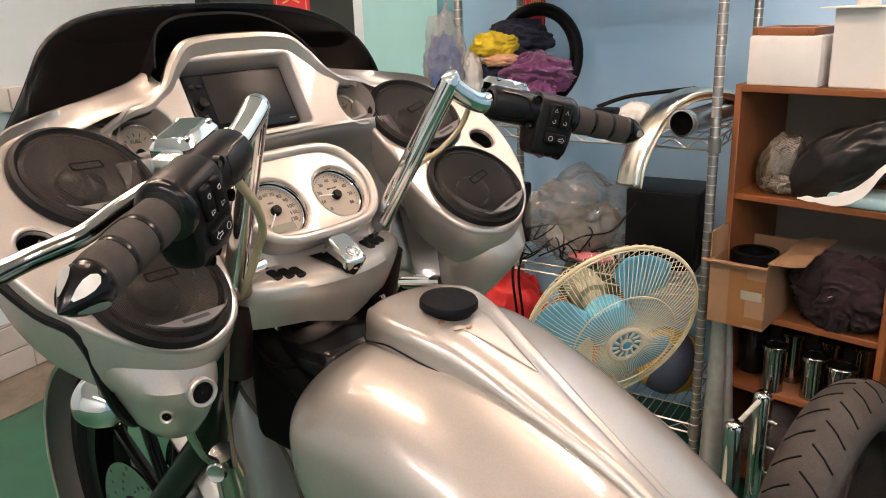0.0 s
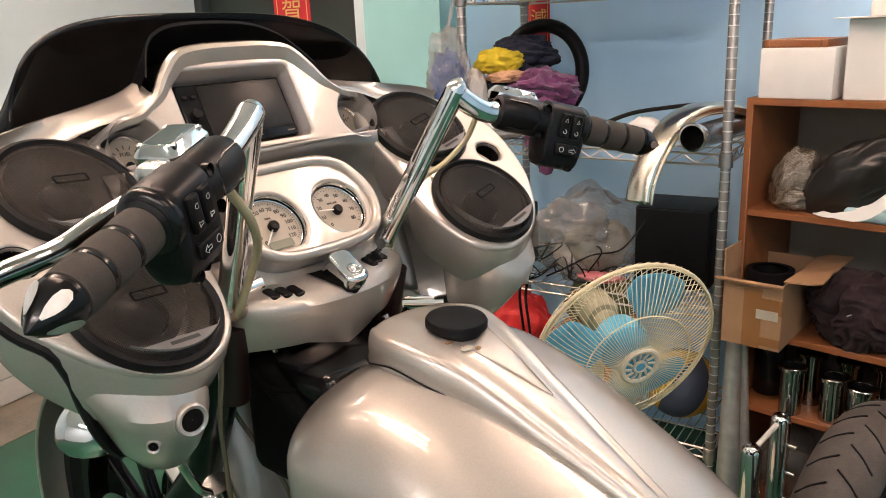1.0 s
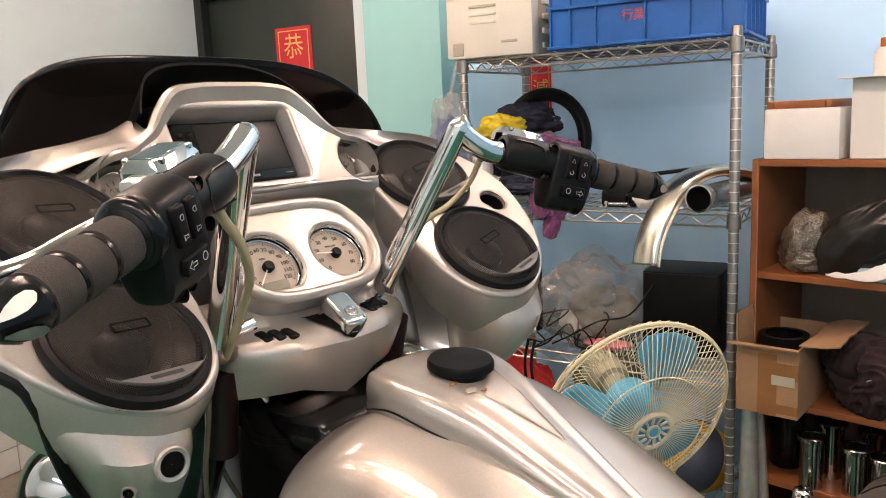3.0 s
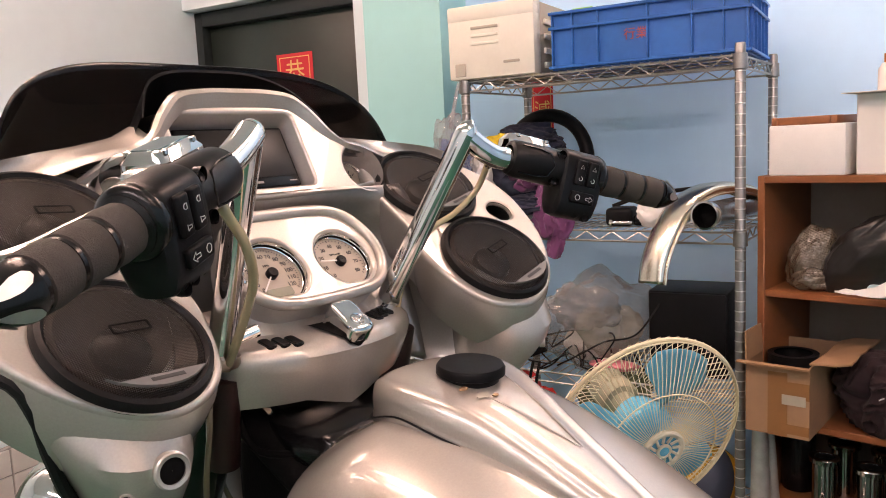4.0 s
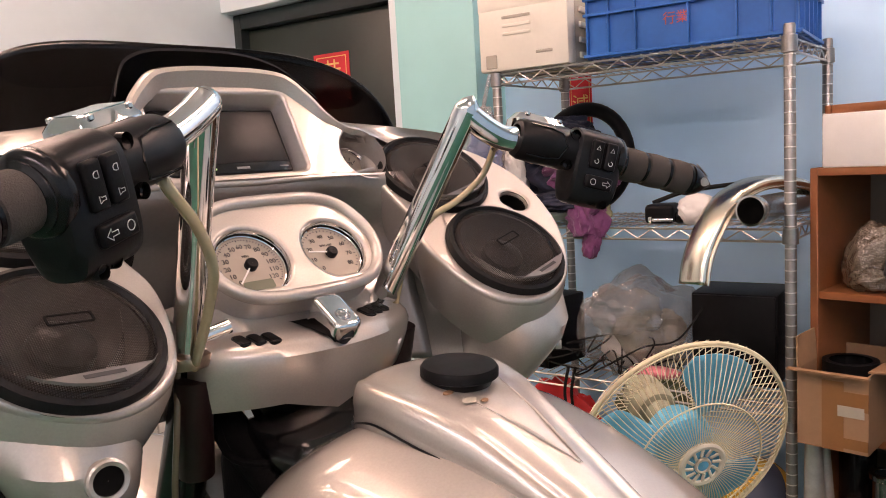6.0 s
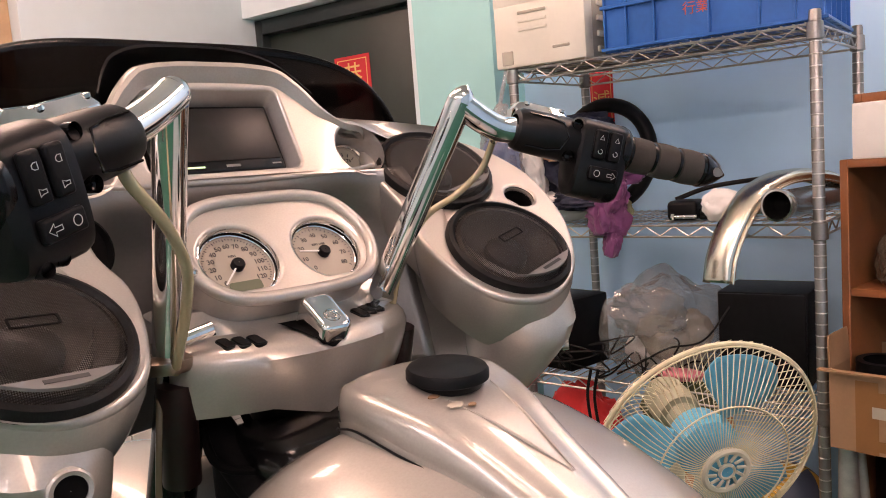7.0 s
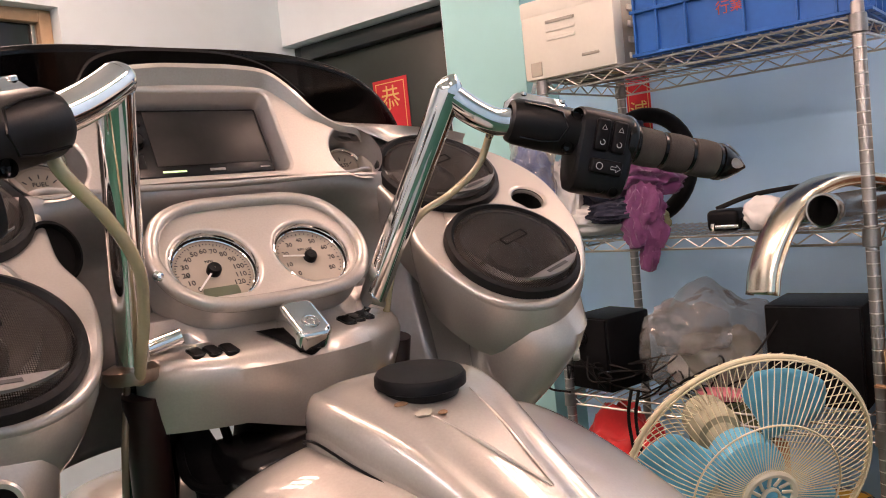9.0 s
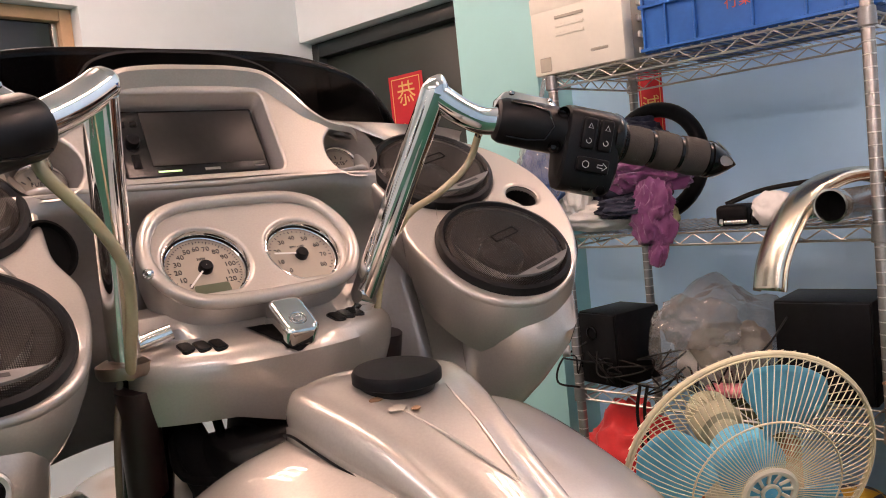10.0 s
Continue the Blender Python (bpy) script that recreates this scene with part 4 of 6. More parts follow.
# handlebar
def build_bar(side):
    P = lambda x, y, z: Vector((side * x + 0.009, y + 0.007 * side, z))   # the bar is turned a little
    h = new("handlebar")
    h.parent = bike
    h["label"] = "tall chrome handlebar with a foam grip and spiked end"
    r = 0.0148
    base = Vector((0.106, 0.0, 1.08)) if side > 0 else Vector((-0.150, -0.006, 1.072))
    tip = Vector((0.162, -0.1155, 1.310)) if side > 0 else Vector((-0.170, -0.124, 1.314))
    a, b = P(0.225, -0.143, 1.284 if side < 0 else 1.2745), P(0.467, -0.26, 1.206 if side < 0 else 1.2015)
    if side < 0:          # this side's controls sit further out, the grip a little higher
        b = b + Vector((-0.004, -0.012, 0.009))
        a = a + (b - a).normalized() * 0.016
    ax = (b - a).normalized()
    at = lambda d: a + ax * d
    elbow = smooth_path([tip + Vector((-0.001, 0.002, -0.002)), tip.lerp(a, 0.33) + Vector((0, 0, -0.010)), tip.lerp(a, 0.66) + Vector((0, 0, -0.010)), at(0.0), at(0.02)], 6)
    dirn = (tip - base).normalized()
    if side < 0:      # a smooth swept bend
        p0, p1, p2 = tip + (tip - a).normalized() * 0.004, tip.lerp(a, 0.5) + Vector((0, 0, -0.006)), at(0.012)
        tube("riser", [base, tip - dirn * 0.006], r, CHROME, h, "polished chrome riser", 24)
        tube("elbow", [p0 * (1 - u) ** 2 + p1 * 2 * u * (1 - u) + p2 * u * u for u in [k / 16 for k in range(17)]], r, CHROME, h, "polished chrome elbow", 24)
        lathe("elbow_end", [(r * 0.999, -0.001), (r * 0.93, 0.005), (r * 0.7, 0.0105), (r * 0.35, 0.0138), (0.0003, 0.0148)], CHROME, h, "", 24, between(p0, p0 + (tip - a))[0])
    else:
        tube("riser", [base, tip], r, CHROME, h, "polished chrome riser", 24)
        tube("elbow", elbow, r, CHROME, h, "polished chrome elbow", 24)
        lathe("mitre", [(r * 0.995, -0.004), (r * 0.98, 0.002), (r * 0.7, 0.011), (r * 0.25, 0.017), (0.0003, 0.0185)], CHROME, h, "", 24, between(tip, tip + dirn)[0])
    m, _ = between(a, b)
    up = Vector((0, 0, 1))
    zz = ax
    xx = (up - zz * up.dot(zz)).normalized()      # up, square to the bar
    yy = zz.cross(xx)
    M = Matrix.Identity(4)
    for i in range(3):
        M[i][0], M[i][1], M[i][2], M[i][3] = xx[i], yy[i], zz[i], a[i]
    back = -1 if yy.y > 0 else 1                  # towards the rider
    # clamp barrel and switch housing
    lathe("clamp_barrel", [(0.0165, -0.010), (0.022, -0.008), (0.0245, -0.002), (0.0255, 0.02), (0.026, 0.055), (0.024, 0.07)], BLACK_SATIN, h, "satin black clamp barrel", 36, M)
    tube("barrel_outline", [M @ Vector((0.0265 * math.sin(w), back * 0.0265 * math.cos(w), z)) for w, z in ((-0.75, 0.0), (-0.75, 0.025), (-0.6, 0.042), (0, 0.049), (0.6, 0.042), (0.75, 0.025), (0.75, 0.0))], 0.0012, BLACK_GLOSS, h, "", 6)
    rings = []
    for z, g in ((0.064, 0.85), (0.067, 0.97), (0.073, 1.0), (0.116, 1.0), (0.123, 0.96), (0.127, 0.82)):
        prof = [(0.030, 0.0), (0.026, 0.018), (0.012, 0.0275), (-0.03, 0.0275), (-0.052, 0.024), (-0.062, 0.014), (-0.062, -0.012), (-0.045, -0.022), (-0.01, -0.027), (0.014, -0.025), (0.026, -0.016)]
        rings.append([Vector((q.x * g, back * q.y * g, z)) for q in closed_path([(x, y, 0) for x, y in prof], 4)])
    body = loft("switch_housing", rings, BLACK_SATIN, h, "satin black switch housing", True, True, matrix=M)
    for (x, z), (wx, wz), marks in (((-0.001, 0.0865), (0.034, 0.0155), 2), ((-0.001, 0.1055), (0.034, 0.0155), 2), ((-0.034, 0.096), (0.016, 0.036), 1)):
        ye = back * 0.0275
        key = part("switch_key", box(x - wx / 2, x + wx / 2, min(ye - back * 0.001, ye + back * 0.006), max(ye - back * 0.001, ye + back * 0.006), z - wz / 2, z + wz / 2, 0.0028, 3), BLACK_MATT, body, "black rocker key")
        yk = ye + back * 0.0062
        if marks == 2 and side < 0:
            tube("switch_mark", [(x + 0.007 + p, yk, z + q) for p, q in ((-0.0022, -0.002), (0.0022, -0.002), (0.0022, 0.0005), (0.001, 0.0024), (-0.001, 0.0024), (-0.0022, 0.0005))], 0.00034, PALE, key, "pale symbol", 5, True)
            tube("switch_mark", [(x - 0.009 + p, yk, z + q) for p, q in ((-0.0012, -0.003), (0.0012, -0.003), (0.0012, 0.0), (0.0024, 0.0026), (-0.0024, 0.0026), (-0.0012, 0.0))], 0.00034, PALE, key, "pale symbol", 5, True)
        elif marks == 2:
            tri = [(x + 0.0105, yk, z), (x + 0.0055, yk, z - 0.0027), (x + 0.0055, yk, z + 0.0027)]
            tube("switch_mark", tri, 0.00034, PALE, key, "pale symbol", 5, True)
            tube("switch_mark", [(x - 0.008 + 0.0027 * math.cos(w), yk, z + 0.0027 * math.sin(w)) for w in [2 * math.pi * j / 14 for j in range(12)]], 0.00034, PALE, key, "pale symbol", 5)
        else:
            tube("switch_mark", [(x + 0.0036 * math.cos(w), yk, z - 0.009 + 0.0036 * math.sin(w)) for w in [2 * math.pi * j / 12 for j in range(12)]], 0.00034, PALE, key, "pale symbol", 5, True)
            tube("switch_mark", [(x + p, yk, z + 0.009 + q) for p, q in ((0.0015, -0.005), (0.0015, 0.001), (0.004, 0.001), (0, 0.006), (-0.004, 0.001), (-0.0015, 0.001), (-0.0015, -0.005))], 0.00034, PALE, key, "pale symbol", 5, True)
    for k in range(3):
        lathe("thumb_switch", [(0.0055, 0), (0.006, 0.006), (0.0045, 0.015), (0.0005, 0.016)], BLACK_MATT, body, "", 16, pose(-0.054 - 0.002 * k, back * (0.02 + 0.002 * k), 0.08 + 0.016 * k, 90 * back))
    for x, z in ((0.017, 0.058), (-0.02, 0.054)):
        lathe("housing_screw", [(0.0062, -0.004), (0.0062, 0.003), (0.0045, 0.0045), (0.003, 0.0025), (0.0005, 0.0025)], BLACK_GLOSS, h, "", 18, M @ pose(x, back * 0.0205, z, 90 * back))
    lathe("collar", [(0.026, 0.116), (0.0295, 0.119), (0.0305, 0.124), (0.029, 0.129), (0.025, 0.132), (0.021, 0.133)], BLACK_GLOSS, h, "black polished collar", 40, M)
    lathe("grip_flange", [(0.0185, 0.130), (0.0245, 0.1315), (0.0245, 0.134), (0.0205, 0.1365), (0.0205, 0.139)], BLACK_GLOSS, h, "thin black flange", 36, M)
    # reservoir on top with a bright lid
    y0, y1 = sorted((-back * 0.056, -back * 0.010))
    xl = 0.021 if side < 0 else 0.0225
    z0, z1 = (-0.014, 0.054) if side < 0 else (-0.004, 0.064)
    res = part("reservoir", box(-0.008, xl + 0.004, y0 + 0.003, y1 - 0.003, z0 + 0.003, z1 - 0.003, 0.006, 3), BLACK_GLOSS, h, "gloss black fluid reservoir", M)
    lid_rings = []
    for hx, g in ((xl - 0.007, 0.001), (xl - 0.006, 0.0), (xl + 0.004, 0.0), (xl + 0.0055, 0.0008), (xl + 0.0125, 0.0055), (xl + 0.0135, 0.007)):
        lid_rings.append([Vector((hx, p, q)) for p, q in rounded(y0 + g, y1 - g, z0 + g, z1 - g, 0.010, 3)])
    lid = loft("lid", lid_rings, CHROME, res, "polished chrome lid with sloped edges", True, True, sharp=20)
    part("lid_inlay", box(xl + 0.0132, xl + 0.0142, y0 + 0.010, y1 - 0.010, z0 + 0.010, z1 - 0.010, 0.0004, 1), MIRROR_GREEN, res, "mirror-like lid inlay")
    for p, q in ((y0 + 0.006, z0 + 0.012), (y1 - 0.006, z0 + 0.012), (y0 + 0.006, z1 - 0.012), (y1 - 0.006, z1 - 0.012)):
        lathe("lid_screw", [(0.0036, 0), (0.0036, 0.003), (0.0022, 0.0036), (0.0004, 0.0028)], CHROME_WORN, res, "", 14, pose(xl + 0.010, p, q, 0, 90))
    # lever, on the far side
    if side < 0:
        lv = smooth_path([M @ Vector((0.000, -back * 0.028, 0.045)), M @ Vector((-0.010, -back * 0.058, 0.075)), M @ Vector((-0.013, -back * 0.070, 0.11)), M @ Vector((-0.014, -back * 0.076, 0.15)), M @ Vector((-0.014, -back * 0.100, 0.19)), M @ Vector((-0.012, -back * 0.120, 0.24))], 4)
    else:
        lv = smooth_path([M @ Vector((0.008, -back * 0.034, 0.055)), M @ Vector((0.008, -back * 0.052, 0.085)), M @ Vector((0.006, -back * 0.066, 0.125)), M @ Vector((0.004, -back * 0.070, 0.18)), M @ Vector((0.004, -back * 0.066, 0.22))], 5)
    tube("lever", lv, [0.009] * 4 + [0.0098 if side < 0 else 0.0075] * (len(lv) - 7) + [0.0105, 0.0105, 0.007], SLEEVE if side < 0 else CHROME, h, "polished lever", 14)
    part("lever_bracket", box(0.0, 0.024, min(-back * 0.045, -back * 0.015), max(-back * 0.045, -back * 0.015), 0.03, 0.07, 0.006, 2), CHROME_WORN, h, "polished lever bracket", M)
    lathe("lever_pivot", [(0.008, 0), (0.008, 0.004), (0.005, 0.006), (0.0005, 0.006)], CHROME, h, "", 18, M @ pose(0.024 if side > 0 else 0.010, -back * 0.033, 0.055, 0, 90, 0))
    # grip: three foam barrels with chrome rings
    z = 0.136
    for k, ln in enumerate((0.031, 0.030, 0.030)):
        lathe("grip_barrel", [(0.0165, z), (0.0208, z + 0.0015), (0.0216, z + ln * 0.5), (0.0208, z + ln - 0.0015), (0.0165, z + ln)], GRIP, h, "dark foam grip section", 28, M)
        z += ln
        lathe("grip_ring", [(0.0155, z - 0.001), (0.0198, z), (0.0198, z + 0.0035), (0.0155, z + 0.0045)], BLACK_GLOSS, h, "black polished ring", 28, M)
        z += 0.004
    lathe("spike", [(0.0165, z), (0.0212, z + 0.001), (0.0205, z + 0.006), (0.0175, z + 0.014), (0.0095, z + 0.027), (0.0018, z + 0.037), (0.0004, z + 0.038)], BLACK_GLOSS, h, "black spiked bar end", 20, M)
    for k in range(5):
        ang = 72 * k + 20
        v = []
        for q, c in ((0.006, 0.3), (0.009, 1.0), (0.015, 1.2), (0.022, 0.9), (0.029, 0.25)):
            rr = 0.0207 - max(0, q - 0.006) * 0.56 + 0.0018
            v.append((q, c * 0.0048, rr))
        v = [Vector((rr, w2, z + q)) for q, w2, rr in v] + [Vector((rr, -w2, z + q)) for q, w2, rr in reversed(v)]
        raw("spike_facet", v, [tuple(range(10))], RING_BRIGHT, h, "bright milled flat", M @ pose(0, 0, 0, 0, 0, ang), False)
    return M


for sd in (-1, 1):
    BM = build_bar(sd)
    lathe("bar_clamp", [(0.024, -0.014), (0.026, -0.01), (0.026, -0.002), (0.018, 0.002), (0.014, 0.002)], BRASS, bike, "brassy bar clamp", 28, Matrix.Translation((0.106 if sd > 0 else -0.150, -0.003, 1.078)))
    hs = [(0.2383, -0.088, 1.268), (0.2267, -0.075, 1.233), (0.19, -0.066, 1.205), (0.155, -0.048, 1.182), (0.135, -0.022, 1.13), (0.128, -0.004, 1.07)]
    if sd < 0:
        hs = [(0.226, -0.15, 1.262), (0.220, -0.154, 1.245), (0.190, -0.135, 1.212), (0.163, -0.103, 1.172), (0.153, -0.068, 1.13), (0.152, -0.042, 1.092), (0.150, -0.02, 1.065)]
    tube("brake_hose", smooth_path([(sd * x, y, z) for x, y, z in hs], 6), 0.0052 if sd < 0 else 0.0042, HOSE, bike, "clear yellowed hydraulic hose", 10)
    lathe("hose_end", [(0.0045, 0), (0.006, 0.002), (0.006, 0.012), (0.0045, 0.014), (0.0045, 0.026)], CHROME_WORN, bike, "", 16, between((sd * 0.222, -0.138, 1.274), (sd * 0.212, -0.122, 1.245))[0] if sd < 0 else between((0.222, -0.112, 1.276), (0.2375, -0.086, 1.262))[0])
    tube("clamp_bolt", [((0.118 if sd > 0 else -0.14), -0.014, 1.092), ((0.096 if sd > 0 else -0.108), -0.022, 1.100)], 0.0075, CHROME, bike, "chrome clamp bolt", 18)
    # fork tubes and trim under the clamps
    tube("fork_tube", [(sd * 0.125, 0.012, 1.066), (sd * 0.12, 0.16, 0.78), (sd * 0.115, 0.56, 0.36)], 0.027, BLACK_GLOSS, bike, "black fork leg", 22)
    tube("fork_sleeve", [(sd * 0.142, 0.002, 1.05), (sd * 0.137, 0.025, 0.94)], 0.0195, RED_SHEEN_TUBE, bike, "black fork sleeve tinted with a red reflection", 22)

# black works between fairing and tank
tube("headstock", [(0, 0.02, 1.0), (0, 0.09, 0.86)], 0.045, BLACK_DULL, bike, "black headstock", 24)
tube("frame_tube", smooth_path([(-0.06, 0.0, 0.93), (-0.075, -0.08, 0.88), (-0.08, -0.22, 0.80)], 6), 0.02, BLACK_GLOSS, bike, "black frame tube", 16)
tube("frame_tube", smooth_path([(0.06, 0.0, 0.93), (0.075, -0.08, 0.88), (0.08, -0.22, 0.80)], 6), 0.02, BLACK_GLOSS, bike, "black frame tube", 16)
part("black_tray", box(-0.09, 0.1, -0.11, 0.03, 0.935, 0.985, 0.018, 3), BLACK_GLOSS, bike, "glossy black plastic tray")
# added black box that fills the gap where dark clutter lies in shade
part("dark_filler", box(-0.08, 0.125, -0.075, 0.1, 0.78, 0.945, 0.025, 3), BLACK_DULL, bike, "black filler box for the dark gap under the dash")
tube("big_hose", smooth_path([(-0.09, 0.06, 0.99), (-0.085, -0.02, 0.94), (-0.07, -0.07, 0.90), (-0.04, -0.09, 0.885), (0.03, -0.08, 0.88)], 6), 0.021, BLACK_DULL, bike, "thick black corrugated hose", 18)
for k in range(5):
    tube("cable", smooth_path([(-0.1 + 0.045 * k, 0.05, 1.0), (-0.11 + 0.05 * k, -0.01 - 0.01 * (k % 2), 0.955), (-0.05 + 0.03 * k, -0.075, 0.95 - 0.01 * k), (0.02 + 0.02 * k, -0.12, 0.93)], 6), 0.005, BLACK_DULL, bike, "black cable", 8)
tube("cable", smooth_path([(0.045, -0.075, 1.02), (0.05, -0.09, 0.985), (0.045, -0.1, 0.95), (0.05, -0.12, 0.92)], 6), 0.0045, CHROME_WORN, bike, "braided cable", 10)
tube("brake_line", smooth_path([(-0.152, 0.012, 1.06), (-0.165, 0.0, 1.0), (-0.165, 0.02, 0.92), (-0.148, 0.05, 0.84), (-0.142, 0.06, 0.78)], 6), 0.0034, HOSE_DARK, bike, "hydraulic line", 10)
tube("brake_line", smooth_path([(-0.148, 0.014, 1.06), (-0.145, 0.012, 1.0), (-0.12, 0.06, 0.92), (-0.08, 0.12, 0.86), (-0.05, 0.127, 0.80), (-0.02, 0.107, 0.72), (0.0, 0.10, 0.62)], 6), 0.0036, HOSE_DARK, bike, "hydraulic line", 10)


# tank
def section(y, hw, zt, zb, k=2.4, n=44, zm=None):
    """One cross section: hw half width, zt top, zb bottom; widest at zm."""
    zm = zb + 0.45 * (zt - zb) if zm is None else zm
    out = []
    for i in range(n):
        a = 2 * math.pi * i / n
        c, s = math.cos(a), math.sin(a)
        x = hw * math.copysign(abs(c) ** (2 / k), c)
        z = zm + ((zt - zm) if s > 0 else (zm - zb)) * math.copysign(abs(s) ** (2 / k), s)
        out.append(Vector((x, y, z)))
    return out


TANK = [(-0.066, 0.03, 0.89, 0.82), (-0.07, 0.074, 0.9245, 0.80), (-0.085, 0.118, 0.957, 0.77), (-0.11, 0.158, 0.983, 0.755), (-0.15, 0.188, 1.005, 0.74), (-0.20, 0.1995, 1.0255, 0.72), (-0.26, 0.194, 1.0205, 0.71), (-0.34, 0.187, 0.9955, 0.70), (-0.42, 0.179, 0.959, 0.69), (-0.50, 0.171, 0.917, 0.68), (-0.60, 0.149, 0.8585, 0.66), (-0.72, 0.122, 0.797, 0.64), (-0.80, 0.10, 0.765, 0.64)]
tp = smooth_path([(hw, zt, zb) for _, hw, zt, zb in TANK], 4)
ty = smooth_path([(y, 0, 0) for y, *_ in TANK], 4)
loft("fuel_tank", [section(b.x, a.x, a.y, a.z, 2.42, 72, a.z + 0.6575 * (a.y - a.z)) for a, b in zip(tp, ty)], SILVER, bike, "pearl silver painted stretched fuel tank", True, True)
# y, half width at the foot, half width of the ridge, top height, height of the flank
CONS = [(-0.121, 0.006, 0.004, 1.020, 0.024), (-0.125, 0.028, 0.018, 1.034, 0.033), (-0.138, 0.047, 0.032, 1.047, 0.042), (-0.16, 0.063, 0.044, 1.056, 0.044), (-0.19, 0.078, 0.054, 1.0595, 0.036), (-0.22, 0.083, 0.056, 1.0595, 0.031), (-0.26, 0.076, 0.050, 1.0515, 0.0345), (-0.30, 0.0645, 0.041, 1.0365, 0.0325), (-0.34, 0.0545, 0.033, 1.0155, 0.025), (-0.38, 0.047, 0.027, 0.994, 0.0195), (-0.42, 0.0385, 0.021, 0.9725, 0.0165), (-0.46, 0.031, 0.016, 0.951, 0.0148), (-0.50, 0.0255, 0.012, 0.928, 0.0135), (-0.60, 0.019, 0.008, 0.868, 0.0115), (-0.72, 0.016, 0.007, 0.806, 0.011)]
ca = smooth_path([(wb, wt, zt) for _, wb, wt, zt, _ in CONS], 4)
cb = smooth_path([(y, h, 0) for y, _, _, _, h in CONS], 4)
rings = []
for p, q in zip(ca, cb):
    wb, wt, zt, y, h = p.x, p.y, p.z, q.x, q.y
    prof = [(-wb * 0.96, zt - h - 0.07), (-wb, zt - h), (-wb * 0.97, zt - h + 0.004), (-(wb * 0.9 + wt * 0.1), zt - h * 0.5), (-(wb * 0.58 + wt * 0.42), zt - h * 0.15), (-wt, zt - 0.004), (-wt * 0.6, zt - 0.0008), (0, zt), (wt * 0.6, zt - 0.0008), (wt, zt - 0.004), (wb * 0.58 + wt * 0.42, zt - h * 0.15), (wb * 0.9 + wt * 0.1, zt - h * 0.5), (wb * 0.97, zt - h + 0.004), (wb, zt - h), (wb * 0.96, zt - h - 0.07)]
    rings.append(smooth_path([(x, y, z) for x, z in prof], 3))
loft("tank_console", rings, SILVER, bike, "raised silver tank console", closed=False, sharp=60)
tube("console_seam", [(r[3] + Vector((-0.0015, 0, 0.0))) for r in rings], 0.0011, BLACK_MATT, bike, "dark seam along the console", 6)
tube("console_seam", [(r[-4] + Vector((0.0015, 0, 0.0))) for r in rings], 0.0011, BLACK_MATT, bike, "dark seam along the console", 6)
for pts in (((-0.024, -0.268, 1.0488), (-0.008, -0.316, 1.0290), (0.0115, -0.368, 1.0013)), ((0.033, -0.262, 1.0505), (0.0245, -0.312, 1.0300), (0.0135, -0.368, 1.0010))):
    tube("console_crease", smooth_path(pts, 5), [0.0004 + 0.0013 * math.sin(math.pi * k / 10) for k in range(11)], SILVER, bike, "raised crease", 8)
for px, py, w, m2 in ((-0.030, -0.258, 0.006, CARTON), (-0.024, -0.278, 0.009, BEIGE_DARK), (-0.012, -0.284, 0.005, CARTON)):
    pz = 1.0518 - 0.28 * max(0.0, -0.26 - py) + 0.0002
    plate("paint_chip", [[(q.x, q.y) for q in closed_path([(w * (0.8 + 0.5 * noise.noise(Vector((a * 3, px * 90, 1)))) * math.cos(a), 0.6 * w * (0.8 + 0.5 * noise.noise(Vector((a * 2, py * 50, 4)))) * math.sin(a), 0) for a in [2 * math.pi * k / 9 for k in range(9)]], 3)]], 0.0008, m2, bike, "worn paint chip", frame_of((px, py, pz), (-0.03, -0.28, 1), (0, 1, 0)))
CAPM = frame_of((0.0, -0.242, 1.0552), (0, -0.07, 1), (0, 1, 0))
lathe("fuel_cap", [(0.03, -0.004), (0.032, 0.002), (0.0365, 0.004), (0.0365, 0.0105), (0.0345, 0.0135), (0.028, 0.0145), (0.0005, 0.0148)], BLACK_MATT, bike, "black rubber fuel cap", 56, CAPM)

# front wheel, mudguard and bullet lamp
wh = new("front_wheel")
wh.parent = bike
wh.matrix_basis = pose(0, 0.57, 0.386, 0, 90, 0)
wh["label"] = "black front wheel with a drilled brake disc"
lathe("tyre", [(0.30, -0.035), (0.325, -0.055), (0.360, -0.052), (0.380, -0.030), (0.386, 0.0), (0.380, 0.030), (0.360, 0.052), (0.325, 0.055), (0.30, 0.035)], RUBBER, wh, "black road tyre", 72)
lathe("rim", [(0.27, -0.04), (0.302, -0.042), (0.302, 0.042), (0.27, 0.04), (0.262, 0.0)], BLACK_GLOSS, wh, "black rim", 64)
lathe("hub", [(0.03, -0.06), (0.045, -0.05), (0.04, 0.0), (0.045, 0.05), (0.03, 0.06)], CHROME_WORN, wh, "", 32)
for k in range(9):
    part("spoke", box(0.035, 0.27, -0.013, 0.013, -0.012, 0.012, 0.006, 2), BLACK_GLOSS, wh, "", pose(0, 0, 0, 0, 0, 40 * k))
for zz in (-0.072, 0.072):
    d = plate("brake_disc", [circle(0, 0, 0.15, 64), circle(0, 0, 0.075, 48)] + [circle(r * math.cos(a), r * math.sin(a), 0.0045, 8) for r, a in [(0.092 + 0.016 * (k % 4), 2 * math.pi * k / 40) for k in range(40)]], 0.005, CHROME_WORN, wh, "drilled brake disc", pose(0, 0, zz))
rings = []
